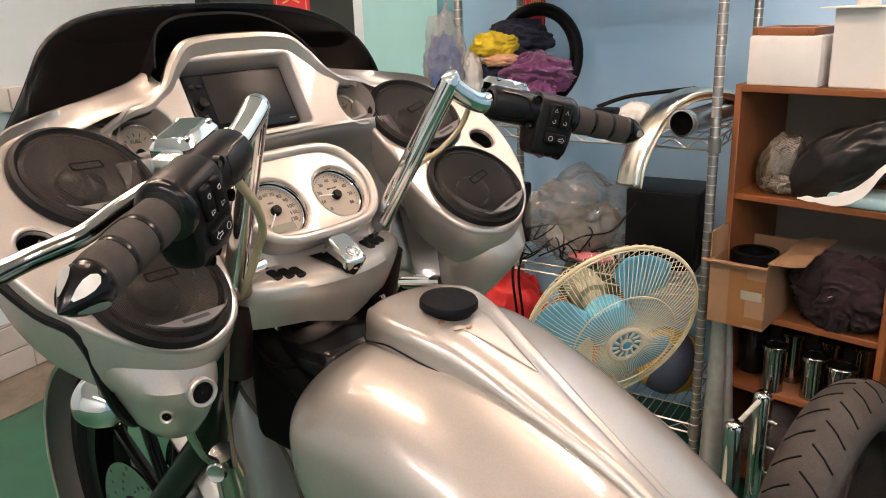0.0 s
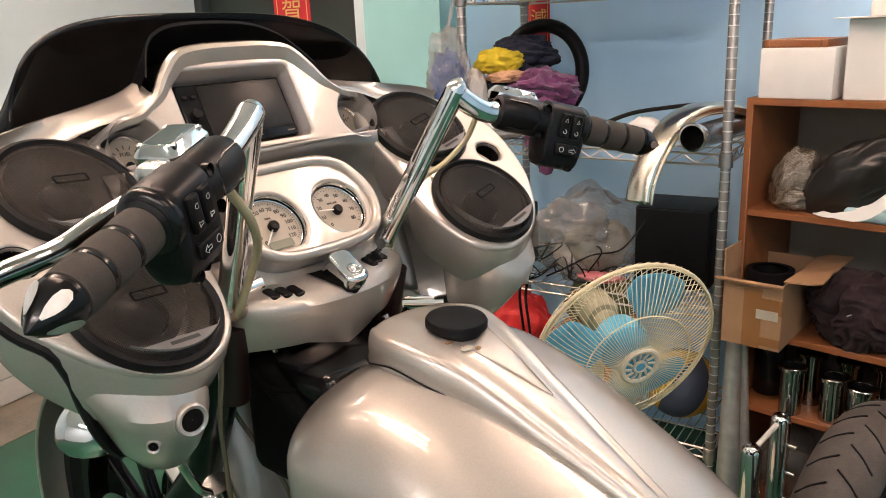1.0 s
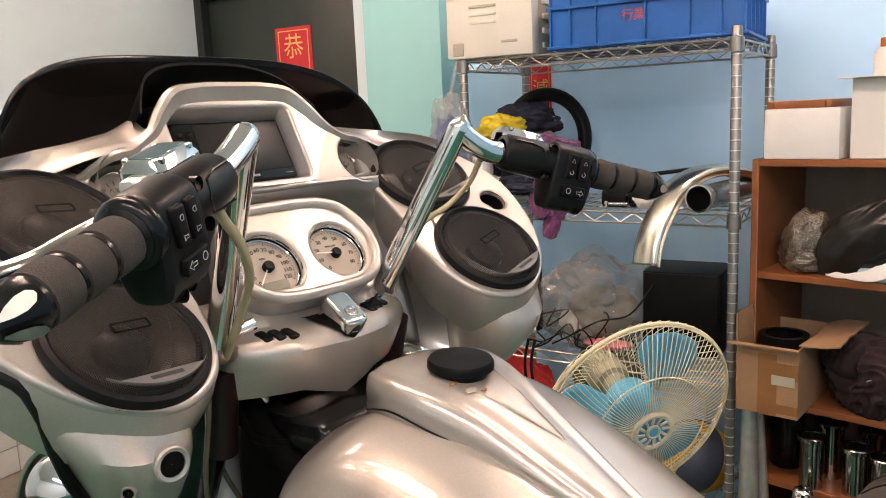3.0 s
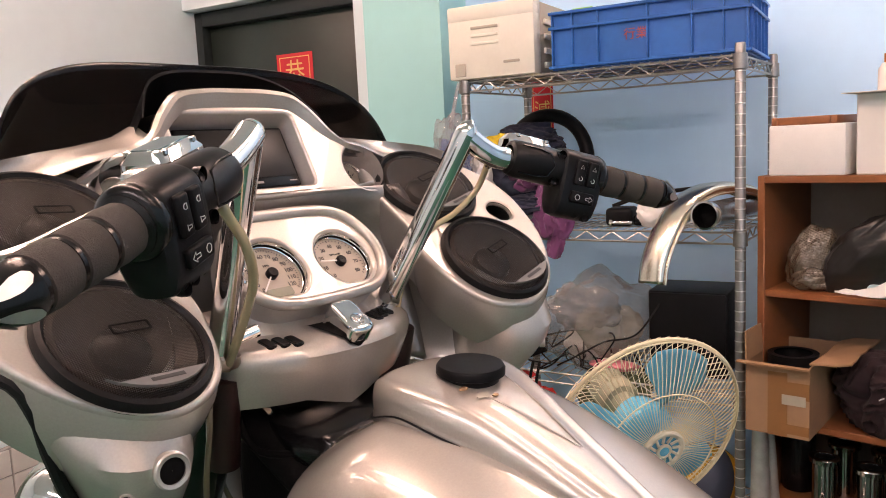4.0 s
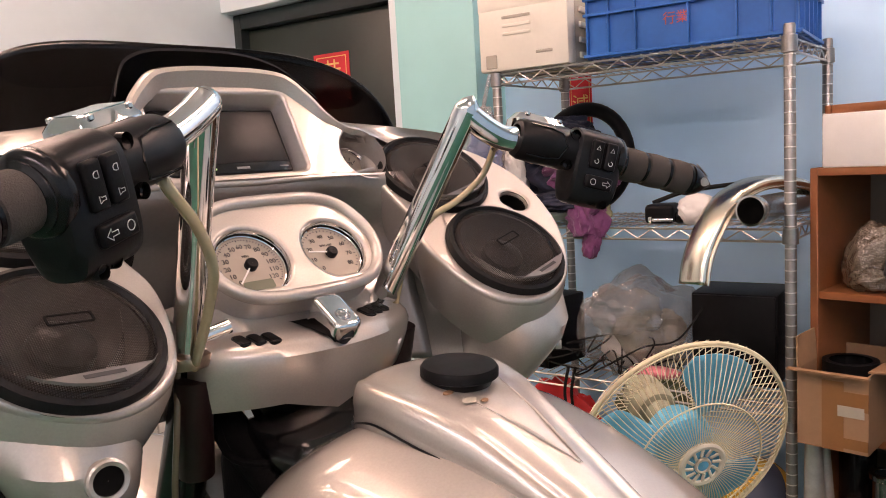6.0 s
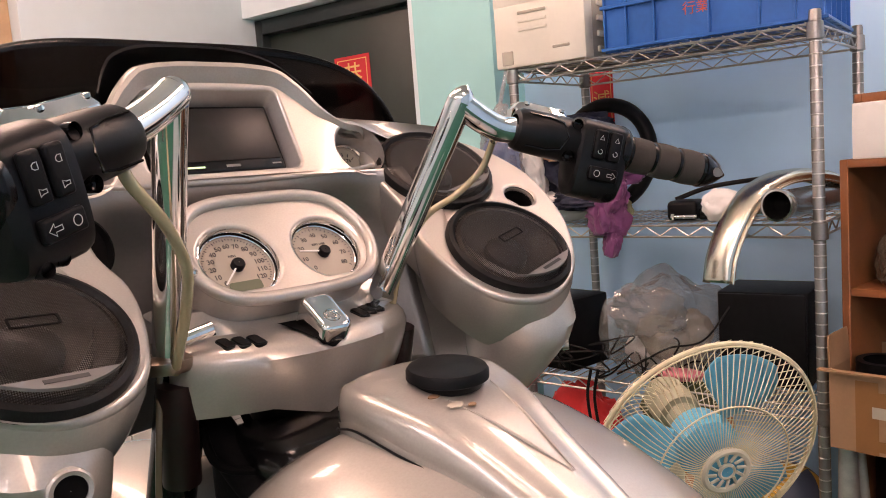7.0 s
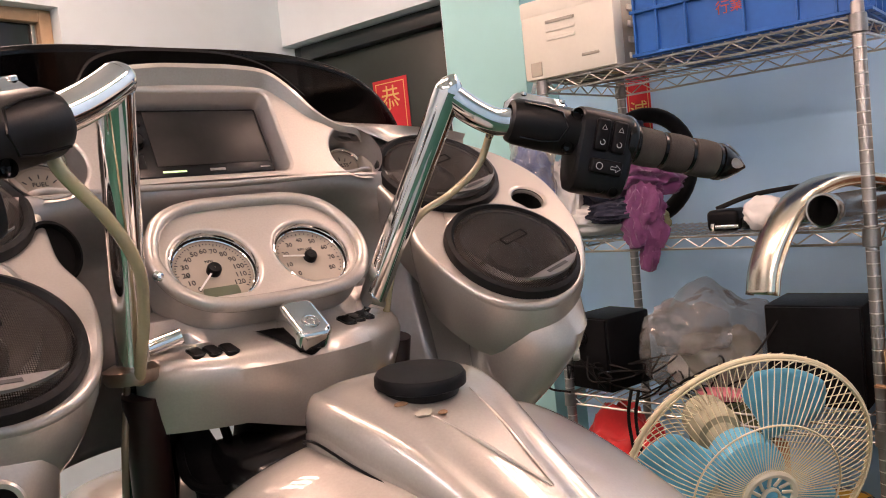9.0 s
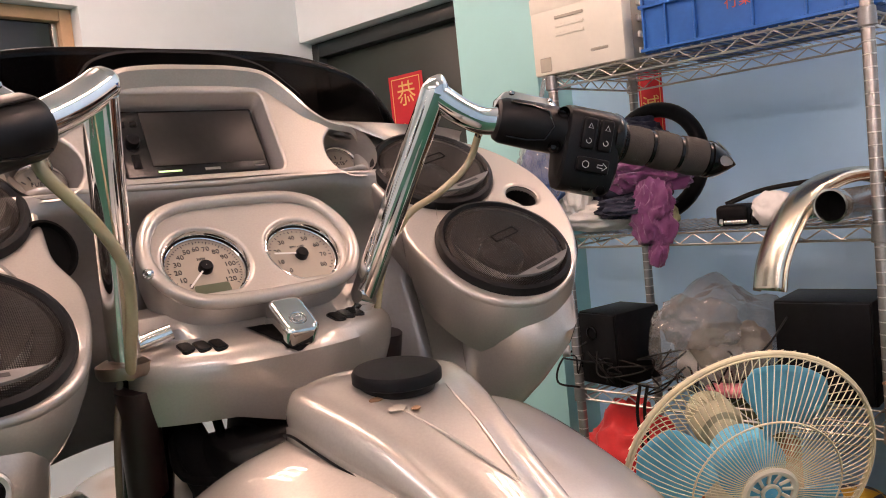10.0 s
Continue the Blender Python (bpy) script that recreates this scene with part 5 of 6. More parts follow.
for k in range(28):
    a = radians(-18 + 168 * k / 27)
    cy0, cz0 = 0.57 + 0.405 * math.cos(a), 0.375 + 0.405 * math.sin(a)
    row = []
    for j in range(13):
        b = radians(-100 + 200 * j / 12)
        rr = 0.03 * math.cos(b)
        row.append(Vector((0.098 * math.sin(b), 0.57 + (0.398 + rr) * math.cos(a), 0.375 + (0.398 + rr) * math.sin(a))))
    rings.append(row)
md = loft("mudguard", rings, SILVER, bike, "silver front mudguard", closed=False)
md.modifiers.new("thickness", "SOLIDIFY").thickness = 0.004
lathe("bullet_lamp", [(0.0005, -0.040), (0.016, -0.037), (0.028, -0.027), (0.035, -0.007), (0.037, 0.010), (0.035, 0.019), (0.031, 0.023), (0.0005, 0.026)], CHROME, bike, "chrome bullet turn signal", 40, frame_of((-0.283, 0.13, 0.924), (-0.25, 1, 0)))
tube("lamp_stalk", [(-0.28, 0.13, 0.925), (-0.275, 0.09, 0.935), (-0.27, 0.01, 0.955)], 0.012, CHROME, bike, "chrome lamp stalk", 16)
lathe("bullet_lamp", [(0.0005, -0.040), (0.016, -0.037), (0.028, -0.027), (0.035, -0.007), (0.037, 0.010), (0.035, 0.019), (0.031, 0.023), (0.0005, 0.026)], CHROME, bike, "chrome bullet turn signal", 40, frame_of((0.30, 0.13, 0.922), (0.25, 1, 0)))
tube("lamp_stalk", [(0.28, 0.13, 0.925), (0.275, 0.09, 0.935), (0.27, 0.01, 0.955)], 0.012, CHROME, bike, "chrome lamp stalk", 16)
rings = []
for z, y, w in ((0.896, 0.178, 0.075), (0.86, 0.160, 0.090), (0.80, 0.135, 0.10), (0.72, 0.115, 0.106), (0.62, 0.105, 0.108), (0.50, 0.115, 0.105)):
    rings.append([Vector((w * math.sin(b), y + 0.075 * (1 - math.cos(b)), z)) for b in [radians(-88 + 176 * j / 20) for j in range(21)]])
sk = loft("mudguard_tail", rings, SILVER, bike, "silver tail of the front mudguard", closed=False)
sk.modifiers.new("thickness", "SOLIDIFY").thickness = 0.004
# caliper bracket beside the mudguard
fb = lathe("fork_bolt", [(0.015, -0.02), (0.0155, -0.004), (0.0155, 0.006), (0.013, 0.009), (0.01, 0.008), (0.0005, 0.008)], CHROME_WORN, bike, "chrome fork pinch bolt", 32, frame_of((-0.165, 0.07, 0.779), (-0.8, -0.6, 0.1)))
tube("fork_bracket", smooth_path([(-0.150, 0.078, 0.80), (-0.143, 0.082, 0.778), (-0.128, 0.095, 0.74), (-0.105, 0.13, 0.66)], 6), 0.02, CHROME_WORN, bike, "worn chrome fork bracket", 16)
tube("brake_line", smooth_path([(-0.245, -0.03, 0.950), (-0.225, 0.02, 0.89), (-0.188, 0.06, 0.82), (-0.166, 0.072, 0.795)], 6), 0.006, CHROME, bike, "chrome brake pipe", 12)
# lower frame and engine mass that carries the tank
part("engine_block", box(-0.13, 0.13, -0.75, -0.16, 0.30, 0.80, 0.05, 3), BLACK_DULL, bike, "black engine below the tank")
tube("engine_stand", [(-0.09, -0.5, 0.002), (-0.09, -0.5, 0.31)], 0.03, BLACK_MATT, bike, "black support under the engine", 16)
tube("engine_stand", [(0.09, -0.5, 0.002), (0.09, -0.5, 0.31)], 0.03, BLACK_MATT, bike, "black support under the engine", 16)


# ---- the wire rack ----
RU0, RU1, RV0, RV1 = 1.277, 1.677, -0.302, 0.466
RACK_Z = (1.462, 1.035, 0.62, 0.20)


gv, gf = [], []
for r, z in ((0.0124, 0), (0.0135, 0.001), (0.0135, 0.0022), (0.0124, 0.0032)):
    gv += [(r * math.cos(2 * math.pi * j / 12), r * math.sin(2 * math.pi * j / 12), z) for j in range(12)]
for i in range(3):
    gf += [(i * 12 + j, i * 12 + (j + 1) % 12, (i + 1) * 12 + (j + 1) % 12, (i + 1) * 12 + j) for j in range(12)]
GROOVE = bpy.data.meshes.new("groove_ring")
GROOVE.from_pydata(gv, [], gf)
GROOVE.materials.append(RING_BRIGHT)
gv, gf = tube_data([(RU0, 0, 0), (RU1, 0, 0)], 0.0015, 5)
CROSS = bpy.data.meshes.new("cross_wire")
CROSS.from_pydata([tuple(q) for q in gv], [], gf)
CROSS.materials.append(WIRE)


def build_rack():
    rk = thing("wire_rack", "chrome wire shelving rack with ribbed posts", "shelf rack", pose(1.292, -0.032, 0, 0, 0, 8.6) @ pose(-RU0, -RV0, 0))
    for u in (RU0, RU1):
        for v in (RV0, RV1):
            p = lathe("post", [(0.0125, 0.0), (0.0127, 1.50), (0.011, 1.505), (0.0005, 1.506)], POST, rk, "ribbed steel post", 20, Matrix.Translation((u, v, 0)))
            for k in range(56):
                o = new("groove_ring", GROOVE)
                o.parent = p
                o.matrix_basis = Matrix.Translation((0, 0, 0.04 + 0.0254 * k))
    for z in RACK_Z:
        sh = new("wire_shelf")
        sh.parent = rk
        sh["label"] = "zigzag braced wire shelf"
        for u in (RU0, RU1):
            for v in (RV0, RV1):
                lathe("collar", [(0.0135, -0.02), (0.0178, -0.018), (0.0165, 0.017), (0.0135, 0.019)], POST, sh, "", 20, Matrix.Translation((u, v, z)))
        vs, fs = [], []
        edges = [((RU0, RV0), (RU0, RV1)), ((RU1, RV0), (RU1, RV1)), ((RU0, RV0), (RU1, RV0)), ((RU0, RV1), (RU1, RV1))]
        for a, b in edges:
            a, b = Vector(a), Vector(b)
            for dz in (0.014, -0.014):
                tube_data([(a.x, a.y, z + dz), (b.x, b.y, z + dz)], 0.003, 6, False, vs, fs)
            n = max(4, int((b - a).length / 0.036))
            zz = [(*(a + (b - a) * (k / n)), z + (0.012 if k % 2 else -0.012)) for k in range(n + 1)]
            tube_data(zz, 0.002, 5, False, vs, fs)
        raw("edge_truss", vs, fs, WIRE, sh, "zigzag wire edge")
        k = RV0 + 0.02
        while k < RV1:
            o = new("cross_wire", CROSS)
            o.parent = sh
            o.matrix_basis = Matrix.Translation((0, k, z + 0.0185))
            k += 0.025
        for f in (0.25, 0.5, 0.75):
            u = RU0 + (RU1 - RU0) * f
            tube("long_wire", [(u, RV0, z + 0.015), (u, RV1, z + 0.015)], 0.0025, WIRE, sh, "", 5)
    return rk


build_rack()
SH = [z + 0.0202 for z in RACK_Z]


# ---- on the top shelf ----
def build_beige_box():
    b = thing("beige_equipment_box", "cream plastic equipment case standing on the top shelf", "box", ROOM)
    x0, x1, y0, y1, z0, z1 = 1.288, 1.60, 0.232, 0.50, SH[0], SH[0] + 0.205
    part("front_shell", box(x0, x0 + 0.05, y0, y1, z0, z1 - 0.002, 0.006, 2), BEIGE, b, "cream front shell")
    # the shaded side, slots and notch are painted in the darker beige
    part("rear_shell", box(x0 + 0.052, x1, y0 + 0.004, y1 - 0.004, z0, z1 - 0.004, 0.006, 2), BEIGE_DARK, b, "rear shell, cream darkened as shade")
    part("lid", box(x0 - 0.001, x0 + 0.05, y0 - 0.001, y1 + 0.001, z1 - 0.045, z1, 0.006, 2), BEIGE, b, "cream lid")
    for k in range(3):
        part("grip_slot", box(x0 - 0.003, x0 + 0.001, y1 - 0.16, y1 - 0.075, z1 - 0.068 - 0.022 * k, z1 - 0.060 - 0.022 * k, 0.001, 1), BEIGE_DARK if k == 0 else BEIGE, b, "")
    part("foot_notch", box(x0 - 0.002, x0 + 0.003, y1 - 0.055, y1 - 0.02, z0 + 0.008, z0 + 0.045, 0.002, 1), BEIGE_DARK, b, "foot notch darkened as shade")
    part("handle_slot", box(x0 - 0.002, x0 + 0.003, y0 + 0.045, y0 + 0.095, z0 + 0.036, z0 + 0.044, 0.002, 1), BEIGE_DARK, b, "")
    for k in range(4):
        part("side_rib", box(x0 + 0.08, x1 - 0.06, y0 - 0.003, y0 + 0.005, z0 + 0.02 + 0.04 * k, z0 + 0.035 + 0.04 * k, 0.002, 1), BEIGE, b, "")
    return b


def build_crate():
    c = thing("blue_crate", "grimy blue plastic stacking crate on the top shelf", "crate", ROOM)
    x0, x1, y0, y1, z0, z1 = 1.292, 1.62, -0.318, 0.182, SH[0], SH[0] + 0.155
    t = 0.006
    part("front_wall", box(x0, x0 + t, y0, y1, z0 + 0.001, z1), CRATE_BLUE, c, smooth=False)
    part("back_wall", box(x1 - t, x1, y0, y1, z0 + 0.001, z1), CRATE_BLUE, c, smooth=False)
    part("end_wall", box(x0 + t, x1 - t, y0, y0 + t, z0 + 0.001, z1), CRATE_BLUE, c, smooth=False)
    part("end_wall", box(x0 + t, x1 - t, y1 - t, y1, z0 + 0.001, z1), CRATE_BLUE, c, smooth=False)
    part("base", box(x0 + t, x1 - t, y0 + t, y1 - t, z0 + 0.001, z0 + 0.008), CRATE_BLUE, c, smooth=False)
    for z in (z1 - 0.006, z1 - 0.045, z0 + 0.008):
        part("rib", box(x0 - 0.011, x0 + 0.001, y0 - 0.011, y1 + 0.006, z - 0.003, z + 0.005, 0.001, 1), CRATE_BLUE, c, "")
        part("rib", box(x0 + 0.001, x1, y0 - 0.011, y0 + 0.001, z - 0.003, z + 0.005, 0.001, 1), CRATE_BLUE, c, "")
    for k, y in enumerate((y0 + 0.001, y0 + 0.055, y0 + 0.13, y0 + 0.24, y0 + 0.37, y0 + 0.44, y1 - 0.004)):
        part("upright_rib", box(x0 - 0.010, x0 + 0.001, y - 0.0025, y + 0.0025, z0 + 0.004, z1, 0.001, 1), CRATE_BLUE, c, "")
    for k in range(5):
        x = x0 + 0.03 + 0.065 * k
        part("upright_rib", box(x - 0.0025, x + 0.0025, y0 - 0.010, y0 + 0.001, z0 + 0.004, z1, 0.001, 1), CRATE_BLUE, c, "")
    words("painted_sign", "行業", 0.032, CRATE_INK, c, frame_of((x0 - 0.001, -0.047, z0 + 0.075), (-1, 0, 0)), "faded red painted characters")
    return c


build_beige_box()
build_crate()
g = thing("green_carton", "bright green printed carton behind the cream case", "box", ROOM)
part("body", box(1.45, 1.58, 0.12, 0.18, SH[0] + 0.165, SH[0] + 0.185, 0.002), mat("green_card", (0.25, 0.55, 0.05), 0.5, 0, 0.1, 20), g)
hat = thing("black_cloth_heap", "black cloth heap lying in the blue crate", "cloth", ROOM)
lump("crumpled_cloth", (0.09, 0.13, 0.06), NAVY, hat, "", pose(1.45, 0.07, SH[0] + 0.115), 0.2, 3, 4, 3, 0.1)
lump("crumpled_cloth", (0.10, 0.10, 0.05), BLACK_BAG, hat, "", pose(1.46, -0.13, SH[0] + 0.11), 0.2, 3, 5, 3, 0.1)

# ---- on the middle shelf ----
cl = thing("cloth_pile", "heap of work rags and shirts on the rack", "clothes", ROOM @ pose(0, 0.10, 0))
lump("white_towel", (0.11, 0.15, 0.045), WHITE_CLOTH, cl, "white towel", pose(1.40, 0.28, SH[1] + 0.043), 0.2, 3, 1, 5, 0.12, 0.1, 3.0)
lump("navy_shirt", (0.10, 0.12, 0.08), NAVY, cl, "navy shirt", pose(1.42, 0.22, SH[1] + 0.13), 0.25, 3, 2, 5, 0.14, 0.2, 3.0)
lump("yellow_shirt", (0.06, 0.065, 0.04), YELLOW_CLOTH, cl, "yellow shirt", pose(1.36, 0.265, SH[1] + 0.225), 0.25, 3, 3, 5, 0.2, 0.2, 2.6)
lump("navy_shirt", (0.09, 0.10, 0.05), NAVY, cl, "navy shirt", pose(1.47, 0.24, SH[1] + 0.24), 0.25, 3, 7, 5, 0.15, 0.2, 3.0)
lump("peach_rag", (0.04, 0.05, 0.02), PEACH_CLOTH, cl, "peach coloured rag", pose(1.335, 0.235, SH[1] + 0.185), 0.2, 3, 4, 4, 0.2, 0.2, 3.0)
lump("purple_shirt", (0.08, 0.105, 0.055), PURPLE_CLOTH, cl, "purple shirt", pose(1.37, 0.135, SH[1] + 0.14), 0.25, 3, 5, 5, 0.24, 0.2, 2.6)
lump("white_rag", (0.05, 0.04, 0.09), WHITE_CLOTH, cl, "white rag", pose(1.325, 0.335, SH[1] + 0.12), 0.2, 3, 8, 5, 0.16, 0.1, 3.0)
lump("navy_rag", (0.07, 0.09, 0.03), NAVY, cl, "navy rag", pose(1.33, 0.17, SH[1] + 0.06), 0.25, 3, 9, 5, 0.2, 0.2, 3.0)
lump("purple_tail", (0.028, 0.05, 0.075), PURPLE_CLOTH, cl, "purple shirt tail hanging over the edge", pose(1.285, 0.095, SH[1] + 0.045, 0, 6), 0.3, 3, 15, 5, 0.3, 0, 2.6)
lump("purple_tail", (0.014, 0.02, 0.04), PURPLE_CLOTH, cl, "purple shirt tail hanging over the edge", pose(1.272, 0.08, SH[1] - 0.045, 12, 4), 0.3, 3, 16, 4, 0.3, 0, 2.6)
lump("olive_rag", (0.02, 0.025, 0.032), OLIVE, cl, "mustard rag", pose(1.315, 0.07, SH[1] + 0.033), 0.25, 3, 11, 4, 0.25, 0.2, 2.6)
rg = thing("black_ring_cushion", "black padded ring standing against the wall", "seat ring", ROOM @ pose(0.05, 0.135, 0))
tube("ring", [(1.58 + 0.07 * math.cos(a) * 0.3, 0.21 + 0.14 * math.sin(a), SH[1] + 0.172 + 0.15 * math.cos(a)) for a in [2 * math.pi * k / 40 for k in range(40)]], 0.022, BLACK_MATT, rg, "black padded ring", 14, True)
bag = thing("hanging_bag", "clear plastic bag of blue cloth hanging on the rack corner", "bag", ROOM)
lump("blue_filling", (0.04, 0.05, 0.085), BLUE_CLOTH, bag, "folded blue cloth", pose(1.24, 0.475, 1.225), 0.25, 3, 13, 4, 0.25, 0, 4)
lump("bag_skin", (0.048, 0.06, 0.12), CLEAR_BAG, bag, "clear crinkled plastic", pose(1.24, 0.475, 1.25), 0.25, 4, 14, 5, 0.12, 0, 5)
tube("bag_strap", smooth_path([(1.24, 0.48, 1.345), (1.262, 0.472, 1.42), (1.277, 0.464, 1.475)], 6), 0.006, CLEAR_BAG, bag, "twisted bag handle", 8)

fd = thing("curved_fender", "brushed brassy steel fender strip hanging over the shelf edge", "fender", ROOM)
path = smooth_path([(1.56, -0.32, 1.075), (1.50, -0.30, 1.125), (1.42, -0.26, 1.150), (1.33, -0.205, 1.150), (1.26, -0.16, 1.115), (1.21, -0.13, 1.05), (1.18, -0.113, 0.985), (1.165, -0.108, 0.93)], 6)
rings = []
for i, q in enumerate(path):
    d = (path[min(i + 1, len(path) - 1)] - path[max(i - 1, 0)]).normalized()
    side = Vector((0.55, 0.83, 0)).cross(d).normalized()
    across = d.cross(side).normalized()
    row = []
    for a, h in ((-0.04, -0.012), (-0.041, 0.0), (-0.036, 0.008), (-0.023, 0.013), (0, 0.015), (0.023, 0.013), (0.036, 0.008), (0.041, 0.0), (0.04, -0.012)):
        row.append(q + across * a - side * h * -1)
    rings.append(row)
o = loft("fender_strip", rings, BRUSHED, fd, "", closed=False)
o.modifiers.new("thickness", "SOLIDIFY").thickness = 0.004
tube("rolled_edge", [r[0] for r in rings], 0.0035, BRUSHED, fd, "rolled edge", 8)
tube("rolled_edge", [r[-1] for r in rings], 0.0035, BRUSHED, fd, "rolled edge", 8)
ex = thing("exhaust_pipe", "dull steel exhaust pipe lying on the rack", "pipe", ROOM)
m, ln = between((1.19, -0.234, 1.098), (1.62, -0.33, 1.094))
lathe("muffler_pipe", [(0.030, 0.004), (0.031, 0), (0.035, 0.001), (0.0355, 0.012), (0.0335, 0.03), (0.031, 0.036), (0.032, 0.2), (0.032, ln), (0.028, ln), (0.0285, 0.02), (0.030, 0.004)], CHROME_WORN, ex, "", 32, m)
lathe("pipe_end", [(0.0295, 0.05), (0.0005, 0.051)], HOLE_SHADE, ex, "painted shade inside the pipe", 24, m)
cp2 = thing("brake_caliper", "black brake caliper with a bright bolt", "caliper", ROOM)
part("body", box(1.32, 1.40, -0.02, 0.055, SH[1], SH[1] + 0.05, 0.012, 3), BLACK_MATT, cp2)
part("bracket", box(1.33, 1.38, -0.06, -0.02, SH[1], SH[1] + 0.03, 0.008, 2), BLACK_GLOSS, cp2)
tube("bolt", [(1.31, 0.03, SH[1] + 0.012), (1.31, -0.025, SH[1] + 0.012)], 0.005, CHROME, cp2, "", 12)
lathe("bolt_head", [(0.009, 0), (0.009, 0.008), (0.0005, 0.008)], CHROME, cp2, "", 6, between((1.31, 0.03, SH[1] + 0.012), (1.31, 0.06, SH[1] + 0.012))[0])
tube("hose", smooth_path([(1.38, 0.05, SH[1] + 0.05), (1.42, -0.02, SH[1] + 0.075), (1.47, -0.1, SH[1] + 0.085), (1.55, -0.19, SH[1] + 0.09)], 6), 0.006, RUBBER, cp2, "", 10)
pp = thing("white_paper", "crumpled sheet of white paper", "paper", ROOM)
lump("sheet", (0.035, 0.045, 0.04), PAPER, pp, "", pose(1.315, -0.085, SH[1] + 0.036), 0.25, 2, 21, 4, 0.12, 0.1)
mt = thing("metal_bracket", "pale metal bracket lying on the rack", "bracket", ROOM)
part("bracket", box(1.44, 1.54, -0.15, -0.11, SH[1], SH[1] + 0.03, 0.008, 2), CHROME_WORN, mt)

# ---- on the lower shelf ----
def build_box_speaker(name, x0, x1, y0, y1, z0, h, turn, port):
    s = thing(name, "black desktop loudspeaker box" + (" with a round port" if port else ""), "loudspeaker", ROOM @ pose((x0 + x1) / 2, (y0 + y1) / 2, z0, 0, 0, turn))
    dx, dy = (x1 - x0) / 2, (y1 - y0) / 2
    part("cabinet", box(-dx, dx, -dy, dy, 0, h, 0.006, 2), BLACK_MATT, s)
    part("front_panel", box(-dx - 0.008, -dx + 0.001, -dy + 0.004, dy - 0.004, 0.004, h - 0.004, 0.004, 2), BLACK_MATT, s)
    if port:
        lathe("port", [(0.019, 0.0), (0.019, 0.004), (0.016, 0.005), (0.014, 0.0), (0.013, -0.02), (0.0005, -0.021)], BLACK_GLOSS, s, "glossy round port", 28, frame_of((-dx - 0.008, dy * 0.2, h * 0.72), (-1, 0, 0)))
    return s


build_box_speaker("speaker_box", 1.33, 1.50, 0.315, 0.455, SH[2], 0.20, -14, True)
build_box_speaker("speaker_box", 1.36, 1.54, -0.26, -0.05, SH[2], 0.235, 0, False)
pb = thing("stuffed_plastic_bag", "cloudy crinkled plastic bag stuffed full", "bag", ROOM)
lump("stuffing", (0.08, 0.09, 0.075), BEIGE_DARK, pb, "dim contents of the bag", pose(1.40, 0.08, SH[2] + 0.095), 0.3, 2.6, 30, 4, 0.15, 0.1, 4)
lump("white_packet", (0.05, 0.07, 0.05), WHITE_CARD, pb, "white packet in the bag", pose(1.37, 0.13, SH[2] + 0.07), 0.2, 2.6, 29, 3, 0.1, 0.1, 4)
lump("bag", (0.115, 0.15, 0.14), BAG_GREY, pb, "", pose(1.39, 0.09, SH[2] + 0.132, 0, 0, 30), 0.3, 3.0, 31, 4, 0.11, 0.08, 4.2, True)
lump("bag_neck", (0.05, 0.09, 0.06), CLEAR_BAG, pb, "clear crinkled film", pose(1.33, 0.12, SH[2] + 0.18), 0.35, 4, 32, 4, 0.16, 0, 4.0, True)
lump("pink_packet", (0.03, 0.07, 0.015), PINK, pb, "pink packet in the bag", pose(1.30, 0.03, SH[2] + 0.03), 0.2, 3, 33, 3, 0.1)
cb = thing("cable_tangle", "tangle of thin black cables hanging from the shelf", "cable", ROOM)
rnd = random.Random(5)
for k in range(9):
    y = 0.02 + 0.05 * k
    pts = [(1.30 + rnd.uniform(-0.02, 0.05), y + rnd.uniform(-0.05, 0.05), SH[2] + 0.03 + rnd.uniform(0, 0.03))]
    for j in range(5):
        pts.append((1.285 + rnd.uniform(-0.03, 0.05), y + rnd.uniform(-0.07, 0.07), SH[2] + rnd.uniform(0.01, 0.12)))
    tube("cable", smooth_path(pts, 7), 0.0024, RUBBER, cb, "", 6)
tube("cable", smooth_path([(1.36, -0.09, SH[2] + 0.21), (1.31, -0.03, SH[2] + 0.12), (1.28, 0.05, SH[2] + 0.10), (1.27, 0.12, SH[2] + 0.06), (1.28, 0.19, SH[2] + 0.02)], 8), 0.0025, RUBBER, cb, "", 6)
for dx in (0.0, 0.02):
    tube("cable", smooth_path([(1.27, 0.24 + dx, SH[2] + 0.03), (1.262, 0.25 + dx, SH[2] - 0.05), (1.262, 0.235 + dx, 0.45), (1.265, 0.24 + dx, 0.3)], 8), 0.0045, RUBBER, cb, "", 8)
tube("cable", smooth_path([(1.34, 0.44, SH[2] + 0.12), (1.28, 0.49, SH[2] + 0.08), (1.26, 0.50, SH[2] + 0.02), (1.275, 0.44, SH[2] + 0.006)], 8), 0.003, RUBBER, cb, "", 6)

rb = thing("red_bag", "crumpled red nylon bag on the bottom shelf", "bag", ROOM)
lump("bag", (0.09, 0.13, 0.18), RED_BAG, rb, "", pose(1.37, 0.35, SH[3] + 0.175), 0.25, 3, 41, 5, 0.12, 0.05, 3.2)
ot = thing("orange_tray", "orange plastic tray on the bottom shelf", "tray", ROOM)
part("tray", box(1.30, 1.60, -0.02, 0.19, SH[3], SH[3] + 0.26, 0.02, 3), ORANGE, ot)
om = thing("olive_cloth", "olive mesh cloth heaped on the bottom shelf", "cloth", ROOM)
lump("crumpled_cloth", (0.09, 0.09, 0.08), OLIVE, om, "", pose(1.42, 0.07, SH[3] + 0.335), 0.3, 3, 43, 4, 0.2, 0.1)


